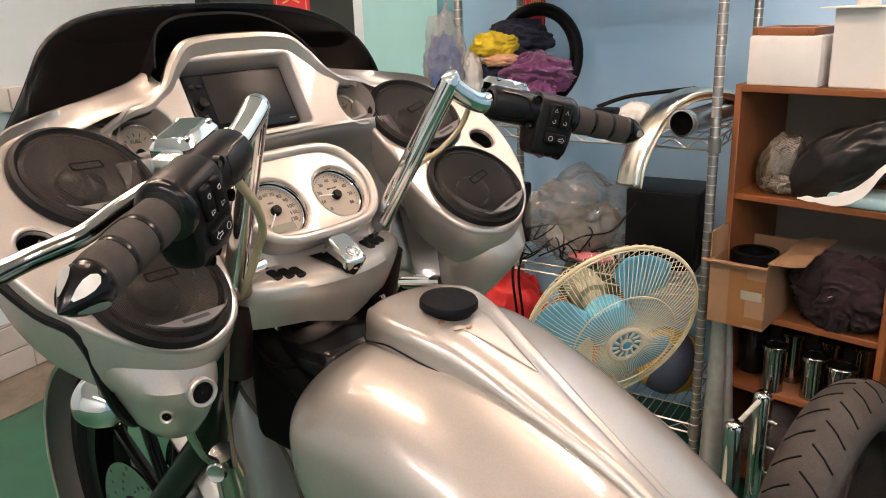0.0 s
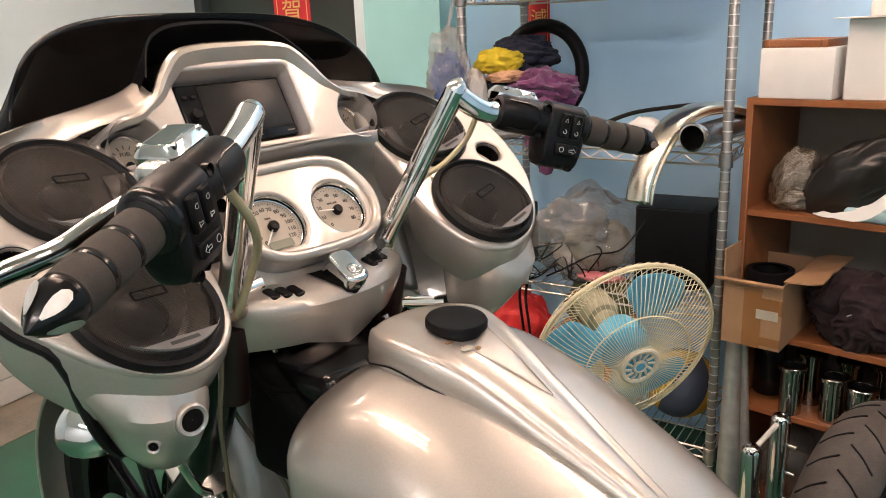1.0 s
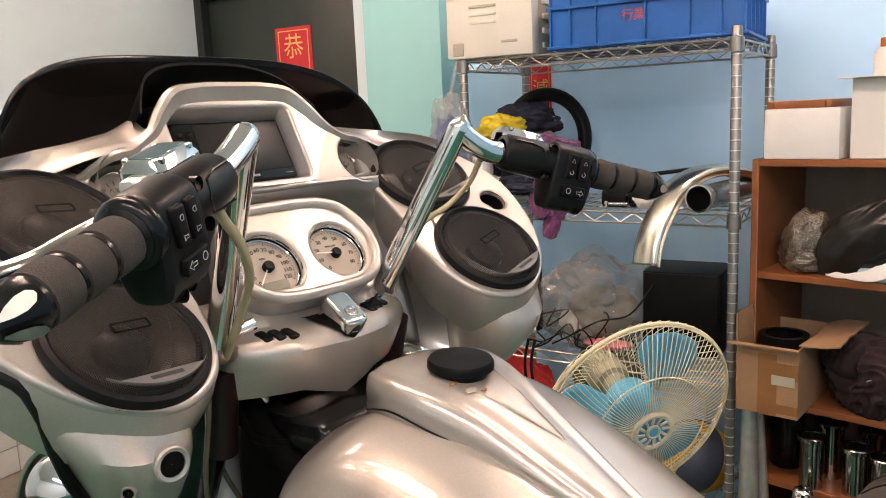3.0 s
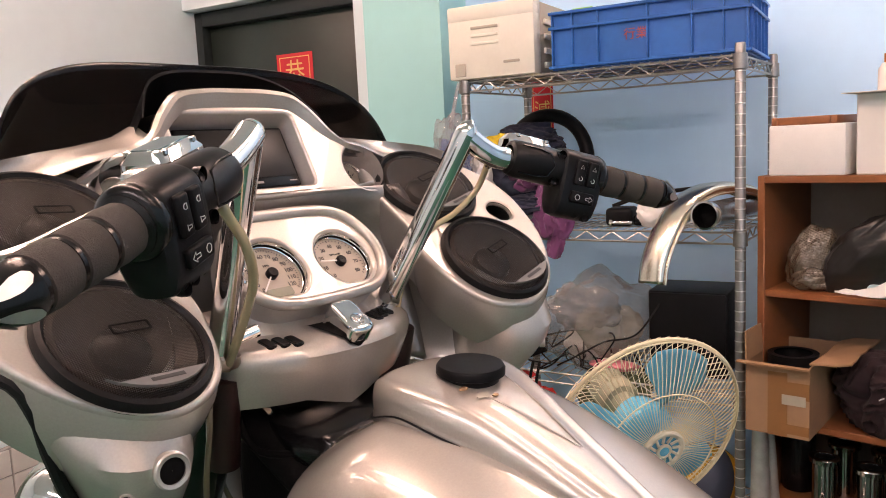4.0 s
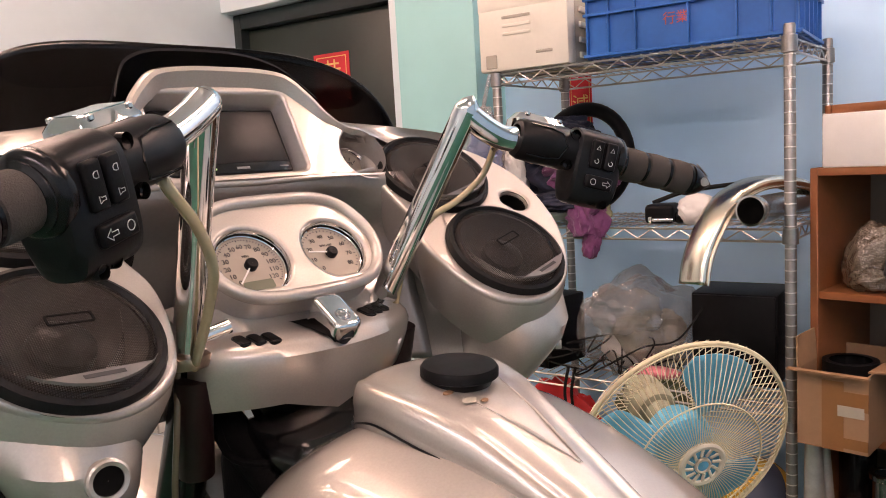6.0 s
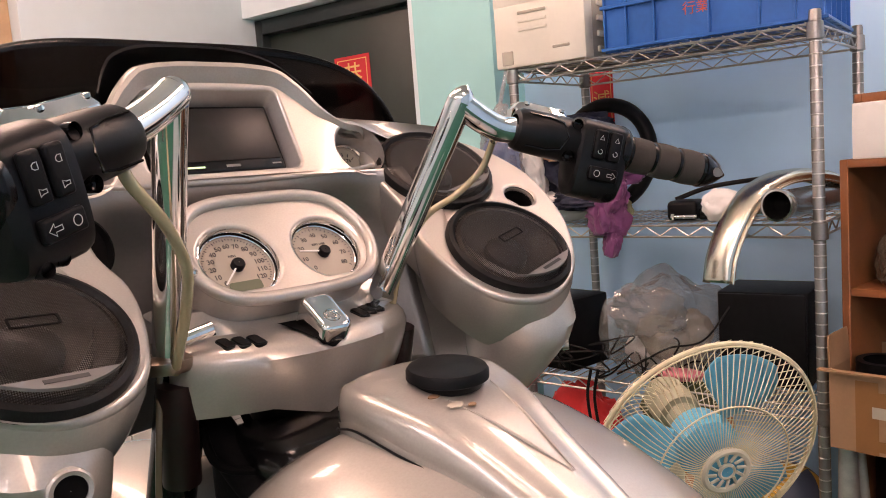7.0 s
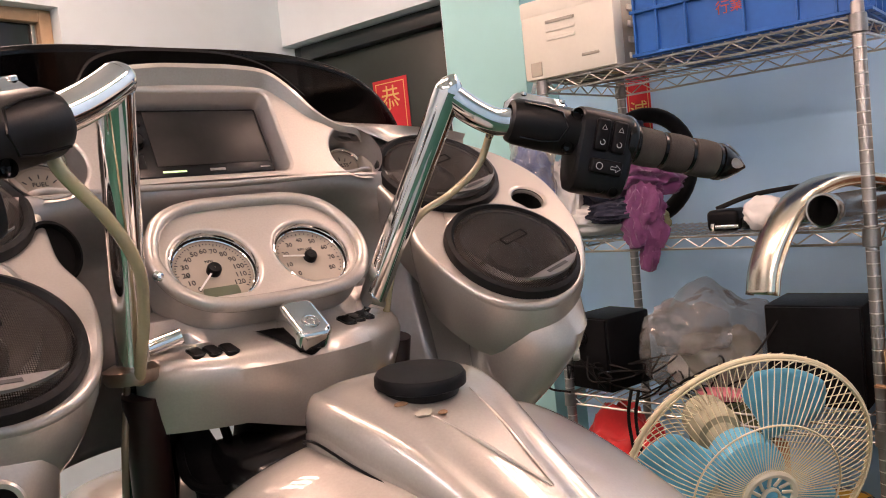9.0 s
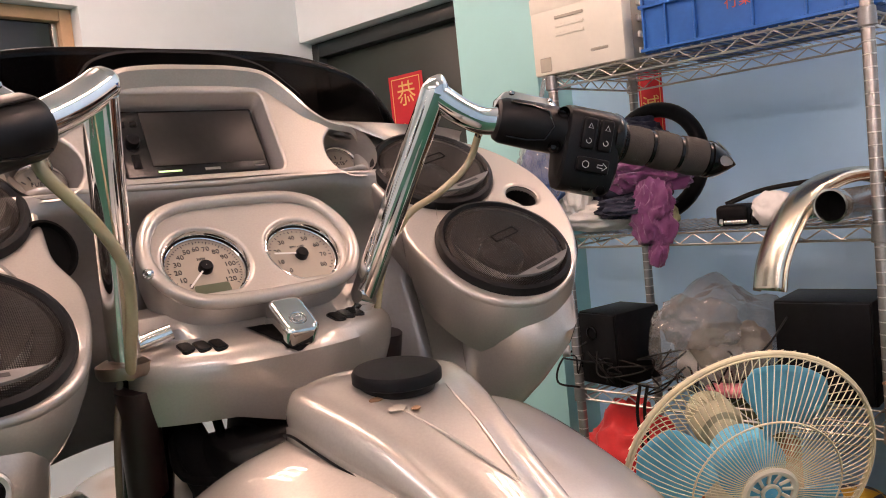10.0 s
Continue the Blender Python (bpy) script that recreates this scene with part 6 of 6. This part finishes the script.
def build_ball():
    b = thing("volleyball", "yellow and navy panelled volleyball on the bottom shelf", "ball", room(1.42, -0.185, SH[3] + 0.105, 20, 30))
    for i in range(12):
        bm = bmesh.new()
        bmesh.ops.create_uvsphere(bm, u_segments=48, v_segments=24, radius=0.105)
        keep = [f for f in bm.faces if int(((math.atan2(f.calc_center_median().y, f.calc_center_median().x) / (2 * math.pi)) % 1) * 12) == i]
        bmesh.ops.delete(bm, geom=[f for f in bm.faces if f not in set(keep)], context="FACES")
        part("panel", bm, BALL_NAVY if i % 4 in (1, 2) else BALL_YELLOW, b, "")
    return b


build_ball()


# ---- the fan ----
def build_fan():
    n = Vector((-0.50, -0.80, -0.28)).normalized()
    C = Vector((0.795, -0.03, 0.70))
    M = frame_of(C, n)
    f = thing("pedestal_fan", "old pedestal fan with a yellowed wire guard and blue blades", "fan")
    R = 0.212
    for r, z in ((R, 0.0), (R - 0.002, 0.008), (R * 0.58, 0.0575)):
        tube("guard_ring", [(r * math.cos(a), r * math.sin(a), z) for a in [2 * math.pi * k / 72 for k in range(72)]], 0.0045 if z == 0.0 else 0.0016, FAN_CREAM, f, "", 8, True, M)
    pts = [(R, 0, -0.004)]
    for j in range(9):
        t = j / 8
        r = R * (1 - t) + 0.042 * t
        pts.append((r * math.cos(0.22 * t), r * math.sin(0.22 * t), 0.066 * (1 - (1 - t) ** 2.2)))
    vs, fs = tube_data(pts, 0.00095, 4, cap=False)
    first = raw("guard_wire", vs, fs, FAN_CREAM, f, "", M)
    for k in range(1, 104):
        o = new("guard_wire", first.data)
        o.parent = f
        o.matrix_basis = M @ pose(0, 0, 0, 0, 0, 360 * k / 104)
    pts = [(R * 1.02, 0, -0.004)]
    for j in range(7):
        t = j / 6
        r = R * (1 - t) + 0.07 * t
        pts.append((r * math.cos(-0.3 * t), r * math.sin(-0.3 * t), -0.01 - 0.095 * (1 - (1 - t) ** 2.0)))
    vs, fs = tube_data(pts, 0.0009, 4, cap=False)
    first = raw("rear_guard_wire", vs, fs, FAN_CREAM, f, "", M)
    for k in range(1, 64):
        o = new("rear_guard_wire", first.data)
        o.parent = f
        o.matrix_basis = M @ pose(0, 0, 0, 0, 0, 360 * k / 64)
    # hub badge: ring with slanted slots
    b = lathe("guard_badge", [(0.046, 0.062), (0.046, 0.068), (0.042, 0.071), (0.036, 0.070), (0.034, 0.067)], FAN_HUB, f, "pale round badge with slanted slots", 40, M)
    lathe("badge_centre", [(0.016, 0.066), (0.016, 0.071), (0.013, 0.072), (0.011, 0.070), (0.0005, 0.070)], FAN_HUB, b, "", 28)
    lathe("badge_eye", [(0.0105, 0.0702), (0.0005, 0.0712)], FAN_BLUE, b, "blue centre", 20)
    lathe("badge_back", [(0.036, 0.063), (0.0005, 0.063)], FAN_BLUE, b, "", 32)
    for k in range(12):
        part("badge_rib", box(0.014, 0.037, -0.0028, 0.0028, 0.066, 0.070, 0.001, 1), FAN_HUB, b, "", pose(0, 0, 0, 0, 0, 30 * k) @ pose(0.0, 0.008, 0, 0, 0, 25))
    lathe("blade_hub", [(0.052, -0.05), (0.060, -0.02), (0.058, 0.006), (0.045, 0.018), (0.02, 0.024), (0.0005, 0.025)], FAN_BLUE, f, "blue blade hub", 36, M)
    for k in range(3):
        vs, fs = [], []
        ni, nj = 12, 10
        for i in range(ni + 1):
            s = i / ni
            r = 0.04 + 0.15 * s
            half_w = radians(13 + 23 * math.sin(min(1.0, s * 1.25) * math.pi * 0.5) - 16 * max(0, s - 0.72) ** 1.4 * 5)
            for j in range(nj + 1):
                c = j / nj * 2 - 1
                a = c * half_w + radians(18 * s)
                vs.append((r * math.cos(a), r * math.sin(a), -0.014 + 0.02 * c * (1 - 0.35 * s) + 0.006 * s))
        w = nj + 1
        for i in range(ni):
            for j in range(nj):
                fs.append((i * w + j, i * w + j + 1, (i + 1) * w + j + 1, (i + 1) * w + j))
        o = raw("blade", vs, fs, FAN_BLUE, f, "blue fan blade", M @ pose(0, 0, 0, 0, 0, 120 * k + 52))
        o.modifiers.new("thickness", "SOLIDIFY").thickness = 0.0025
    lathe("motor_housing", [(0.0005, -0.20), (0.03, -0.195), (0.042, -0.175), (0.045, -0.12), (0.04, -0.105), (0.03, -0.10), (0.02, -0.05)], MOTOR, f, "grimy cream motor housing", 36, M)
    back = C - n * 0.15
    tube("neck", [back + Vector((0, 0, -0.03)), Vector((back.x, back.y, 0.45))], 0.024, FAN_HUB, f, "", 18)
    tube("pole", [(back.x, back.y, 0.03), (back.x, back.y, 0.48)], 0.014, CHROME_WORN, f, "steel pole", 18)
    lathe("base", [(0.17, 0.0), (0.175, 0.012), (0.15, 0.03), (0.06, 0.045), (0.03, 0.06), (0.0005, 0.062)], FAN_HUB, f, "round cream base", 48, Matrix.Translation((back.x, back.y, 0)))
    return f


build_fan()


# ---- the cabinet ----
CAB = ROOM @ pose(1.335, -0.335, 0, 0, 0, -14)     # front left corner; x runs into it, -y along its front
CW, CD = 0.43, 0.34
CZ = (1.165, 0.878, 0.545, 0.325, 0.04)


def build_cabinet():
    c = thing("shelf_cabinet", "open orange veneer shelf cabinet full of parts", "cabinet", CAB)
    part("side_panel", box(0.0, CD, -0.018, 0.0, 0, 1.183, 0.002, 1), WOOD, c, "orange veneer side panel")
    part("side_panel", box(0.0, CD, -CW, -CW + 0.018, 0, 1.165, 0.002, 1), WOOD, c, "orange veneer side panel")
    part("side_panel", box(0.0, CD, -CW * 2, -CW * 2 + 0.018, 0, 1.165, 0.002, 1), WOOD, c, "orange veneer side panel")
    part("top", box(-0.004, CD, -CW * 2, -0.018, CZ[0], CZ[0] + 0.018, 0.002, 1), WOOD, c, "orange veneer top")
    for z in CZ[1:]:
        part("shelf", box(0.004, CD - 0.006, -CW + 0.018, -0.018, z, z + 0.018, 0.002, 1), WOOD, c, "orange veneer shelf")
        part("shelf", box(0.004, CD - 0.006, -CW * 2 + 0.018, -CW, z, z + 0.018, 0.002, 1), WOOD, c, "orange veneer shelf")
    part("back_board", box(CD - 0.006, CD, -CW * 2 + 0.018, -0.018, 0.04, CZ[0]), WOOD_DARK, c, "pale back board", smooth=False)
    return c


build_cabinet()
CT = CZ[0] + 0.018
fb = thing("foam_box", "white polystyrene block box on the cabinet", "box", CAB)
part("block", box(0.0, 0.16, -0.203, -0.027, CT, CT + 0.121, 0.004, 2), FOAM, fb)
pf = thing("picture_frame", "empty orange wooden frame lying on the white box", "frame", CAB @ pose(0.078, -0.110, CT + 0.1215, 0, 0, -4))
for nm, a in (("frame_side", (-0.07, 0.07, 0.062, 0.078)), ("frame_side", (-0.07, 0.07, -0.078, -0.062)), ("frame_end", (-0.07, -0.05, -0.062, 0.062)), ("frame_end", (0.05, 0.07, -0.062, 0.062))):
    part(nm, box(*a, 0.0, 0.019, 0.003, 2), WOOD, pf)
part("back", box(-0.05, 0.05, -0.062, 0.062, 0.003, 0.006), WOOD, pf, smooth=False)
wb = thing("white_box", "tall white carton standing on the cabinet", "box", CAB)
part("carton", box(0.01, 0.2, -0.43, -0.222, CT, CT + 0.185, 0.003, 1), WHITE_CARD, wb)
part("flap", box(-0.03, 0.11, -0.33, -0.20, CT + 0.1855, CT + 0.1875), WHITE_CARD, wb, "open carton flap", smooth=False)
bt = thing("bottle", "white bottle with an orange cap", "bottle", CAB @ pose(0.09, -0.27, CT + 0.188))
lathe("bottle_body", [(0.024, 0), (0.026, 0.004), (0.026, 0.05), (0.018, 0.065), (0.0005, 0.066)], WHITE_CARD, bt, "", 28)
lathe("cap", [(0.013, 0.066), (0.014, 0.068), (0.014, 0.086), (0.0005, 0.088)], ORANGE, bt, "orange cap", 20)

bw = thing("bubble_wrap_parcel", "part wrapped in bubble film on the cabinet shelf", "parcel", CAB)
lump("parcel", (0.06, 0.05, 0.085), BUBBLE, bw, "", pose(0.09, -0.10, CZ[1] + 0.018 + 0.078) @ pose(0, 0, 0, 20, -10, 30), 0.2, 2.2, 51, 5, 0.03, 0.0, 5)
lump("tail", (0.035, 0.045, 0.03), BUBBLE, bw, "folded bubble film", pose(0.05, -0.115, CZ[1] + 0.018 + 0.028), 0.25, 3, 52, 4, 0.06)
bb = thing("black_parcel", "black plastic parcel bag with white lining", "bag", CAB)
lump("bag", (0.055, 0.165, 0.085), BLACK_BAG, bb, "", pose(0.05, -0.275, CZ[1] + 0.018 + 0.10) @ pose(0, 0, 0, -40, -14, 0), 0.16, 2.2, 53, 5, 0.07, 0, 3)
LIN = smooth_path([(-0.035, -0.195, 0.004), (-0.04, -0.25, 0.006), (-0.042, -0.32, 0.022), (-0.03, -0.37, 0.08), (-0.012, -0.415, 0.15)], 6)


def lining_bend(a, b):
    q = LIN[min(len(LIN) - 1, int((a + 0.5) * (len(LIN) - 1) + 0.5))]
    w = 0.032 * (1 - 1.6 * abs(a)) * b
    return (q.x + 0.3 * w, q.y + 0.35 * w, CZ[1] + 0.02 + q.z + 0.9 * w + 0.012)


drape("lining", (0.24, 0.05), PAPER, bb, "torn white lining", None, 0.006, 22, 6, 24, lining_bend, 0.001)
pbx = thing("pale_blue_case", "pale blue plastic case on the shelf", "case", CAB)
part("case", box(0.0, 0.12, -0.41, -0.25, CZ[1] + 0.0185, CZ[1] + 0.05, 0.012, 3), PALE_BLUE, pbx)


def build_carton():
    c = thing("open_carton", "open brown cardboard box with taped sides", "carton", CAB @ pose(-0.105, -0.165, CZ[2] + 0.0185, 0, 0, 3))
    w, d, h, t = 0.148, 0.29, 0.175, 0.004
    part("front", box(0, t, 0, w, 0, h), CARTON, c, smooth=False)
    part("back", box(d - t, d, 0, w, 0, h), CARTON, c, smooth=False)
    part("side", box(t, d - t, 0, t, 0, h), CARTON, c, smooth=False)
    part("side", box(t, d - t, w - t, w, 0, h), CARTON, c, smooth=False)
    part("bottom", box(t, d - t, t, w - t, 0, t), CARTON, c, smooth=False)
    part("tape", box(-0.0012, 0, 0.05, 0.095, 0, h * 0.9), TAPE, c, "brown tape strip", smooth=False)
    part("tape", box(-0.0016, 0, 0.0, 0.06, h * 0.55, h * 0.78), TAPE, c, "brown tape strip", smooth=False)
    part("label", box(-0.0024, -0.0002, 0.008, 0.062, h * 0.46, h * 0.6), BEIGE_DARK, c, "pale paper label", smooth=False)
    part("tape", box(-0.0020, 0, 0.0, 0.065, h * 0.05, h * 0.18), TAPE, c, "brown tape strip", smooth=False)
    drape("flap", (0.28, 0.09), CARTON, c, "bent open flap", pose(d / 2, -0.044, h + 0.012, -10), 0.008, 8, 3, 14, None, 0.004)
    drape("flap", (0.28, 0.07), CARTON, c, "bent open flap", pose(d / 2, w + 0.002, h + 0.034, 84), 0.008, 8, 5, 14, None, 0.004)
    part("front_lip", box(-0.010, 0.003, -0.004, w + 0.016, h, h + 0.004), CARTON, c, "short front flap", pose(0, 0, 0, 0, -4), smooth=False)
    lathe("ring_part", [(0.045, 0), (0.06, 0), (0.06, 0.09), (0.045, 0.09)], BLACK_MATT, c, "black ring inside", 36, pose(0.13, 0.075, 0.085))
    return c


build_carton()
mj = thing("maroon_jacket", "dark maroon jacket stuffed on the shelf", "jacket", CAB)
lump("crumpled_jacket", (0.10, 0.115, 0.095), MAROON_CLOTH, mj, "", pose(0.075, -0.30, CZ[2] + 0.018 + 0.088), 0.2, 2.2, 61, 6, 0.2, 0.08, 3.2)
for rr in (0.016, 0.011):
    tube("emblem", [(-0.022 + 0.004 * math.cos(a), -0.305 + rr * math.cos(a), CZ[2] + 0.112 + rr * 0.8 * math.sin(a)) for a in [2 * math.pi * k / 24 for k in range(20)]], 0.0018, PALE, mj, "pale embroidered ring", 6)


def build_cylinder(x, y, h, r):
    c = thing("chrome_sleeve", "flanged chrome cylinder sleeve standing on the shelf", "cylinder", CAB @ pose(x, y, CZ[3] + 0.018), "chrome sleeves on the shelf")
    lathe("sleeve", [(r, 0), (r, h - 0.008), (r * 1.0, h - 0.016), (r * 1.24, h - 0.012), (r * 1.27, h - 0.002), (r * 1.22, h), (r * 0.82, h), (r * 0.78, h - 0.004), (r * 0.77, 0.01), (0.0005, 0.01)], SLEEVE, c, "", 36)
    lathe("dark_bore", [(r * 0.765, h - 0.001), (r * 0.76, h - 0.06), (0.0005, h - 0.06)], HOLE_SHADE, c, "", 24)


for x, y, h, r in ((0.03, -0.158, 0.137, 0.029), (0.05, -0.258, 0.127, 0.031), (0.03, -0.332, 0.125, 0.031), (0.12, -0.178, 0.15, 0.031), (0.15, -0.27, 0.14, 0.03), (0.14, -0.36, 0.15, 0.03)):
    build_cylinder(x, y, h, r)
bc = thing("black_canister", "black cylindrical canister on the shelf", "canister", CAB @ pose(0.12, -0.065, CZ[3] + 0.018))
lathe("can", [(0.04, 0), (0.042, 0.004), (0.042, 0.15), (0.036, 0.16), (0.0005, 0.162)], BLACK_GLOSS, bc, "", 32)
for k, (x, y) in enumerate(((0.1, -0.14), (0.12, -0.28))):
    b = thing("white_sack", "crumpled white plastic sack on the lowest shelf", "bag", CAB)
    lump("sack", (0.09, 0.075, 0.10), BAG_GREY, b, "", pose(x, y, CZ[4] + 0.018 + 0.095), 0.25, 2.5, 71 + k, 4, 0.12, 0.1)


# ---- leaning and standing pieces in front ----
def build_pipe(a, b, r0, r1):
    p = thing("steel_pipe", "tapered chrome exhaust pipe standing on end", "pipe", ROOM, "standing pipes")
    m, ln = between(a, b)
    lathe("pipe", [(r1, 0), (r1, 0.002), ((r0 + r1) / 2, ln * 0.5), (r0, ln - 0.01), (r0 * 1.03, ln - 0.008), (r0 * 1.03, ln), (r0 * 0.8, ln), (r0 * 0.78, ln - 0.05), (0.0005, ln - 0.05)], PIPE, p, "", 32, m)


build_pipe((1.225, -0.365, 0.0), (1.262, -0.352, 0.575), 0.0185, 0.036)
build_pipe((1.275, -0.40, 0.0), (1.287, -0.372, 0.57), 0.010, 0.026)


def build_stand():
    s = thing("fork_stand", "chrome two-post lifting stand with a white crossbar", "stand", ROOM)
    A, B = Vector((1.10, -0.435, 0.0)), Vector((1.24, -0.485, 0.0))
    for q, h in ((A, 0.345), (B, 0.375)):
        lathe("post", [(0.026, 0.0), (0.026, h - 0.024), (0.0245, h - 0.013), (0.019, h - 0.005), (0.010, h - 0.001), (0.0005, h)], CHROME, s, "domed chrome post", 32, Matrix.Translation(q))
        part("foot", box(-0.05, 0.05, -0.03, 0.03, 0.0, 0.02, 0.004), CHROME_WORN, s, "", Matrix.Translation(q))
    tube("crossbar", [A + Vector((0, 0, 0.325)), B + Vector((0, 0, 0.355))], 0.007, PAPER, s, "white crossbar", 14)
    for z in (0.12, 0.2, 0.28):
        lathe("clamp", [(0.024, 0), (0.026, 0.003), (0.026, 0.02), (0.024, 0.023)], CHROME_WORN, s, "", 24, Matrix.Translation(B + Vector((0, 0, z))))
        tube("clamp_bolt", [B + Vector((0, 0, z + 0.01)), B + Vector((-0.02, -0.045, z + 0.012))], 0.006, CHROME_WORN, s, "", 10)
    part("strap", box(-0.05, -0.035, -0.12, -0.10, 0.03, 0.34, 0.003), CHROME_WORN, s, "flat steel strap", Matrix.Translation(B) @ pose(0, 0, 0, 18, 0, 0))
    part("strap", box(-0.02, -0.005, -0.10, -0.08, 0.03, 0.34, 0.003), STEEL_TUBE, s, "flat steel strap", Matrix.Translation(B) @ pose(0, 0, 0, 22, 0, 0))
    return s


build_stand()


def build_tyre():
    t = thing("loose_tyre", "worn motorcycle tyre standing on the floor", "tyre", room(0.885, -0.690, 0.297, -20) @ pose(0, 0, 0, 90, 0, 0))
    prof = [(0.20, -0.048), (0.225, -0.066), (0.255, -0.070), (0.282, -0.054), (0.296, -0.027), (0.3, 0.0), (0.296, 0.027), (0.282, 0.054), (0.255, 0.070), (0.225, 0.066), (0.20, 0.048), (0.205, 0.04), (0.225, 0.056), (0.25, 0.06), (0.275, 0.044), (0.288, 0.0), (0.275, -0.044), (0.25, -0.06), (0.225, -0.056), (0.205, -0.04)]
    sm2 = [(q.x, q.y) for q in closed_path([(r, h, 0) for r, h in prof], 2)]
    rings = [[Vector((r * math.cos(2 * math.pi * k / 96), r * math.sin(2 * math.pi * k / 96), h)) for k in range(96)] for r, h in sm2 + sm2[:1]]
    loft("carcass", rings, TYRE, t, "", matrix=Matrix.Identity(4))
    for k in range(30):
        for s in (-1, 1):
            a = radians(12 * k + (6 if s > 0 else 0))
            pts = []
            for j in range(8):
                u = j / 7
                h = s * (0.004 + 0.052 * u)
                r = 0.3 - 0.0195 * (abs(h) / 0.055) ** 2 + 0.0006
                aa = a + 0.11 * u + (0.05 if u > 0.55 else 0) * (u - 0.55)
                pts.append((r * math.cos(aa), r * math.sin(aa), h))
            tube("tread_groove", pts, 0.0022, BLACK_MATT, t, "", 5)
    return t


build_tyre()
wp = thing("leaning_board", "white painted board standing on edge", "board", room(0.72, -0.93, 0.0, 12))
part("board", box(0, 0.02, -0.3, 0.05, 0, 0.75, 0.003), WHITE_CARD, wp)
mb = thing("meter_box", "pale ribbed box mounted low on the side wall", "wall box", ROOM)
part("box", box(0.80, 1.15, VL - 0.055, VL - 0.002, 1.06, 1.15, 0.004), TILE, mb)
for k in range(5):
    part("rib", box(0.83 + 0.065 * k, 0.836 + 0.065 * k, VL - 0.058, VL - 0.054, 1.065, 1.145), GROUT, mb, smooth=False)
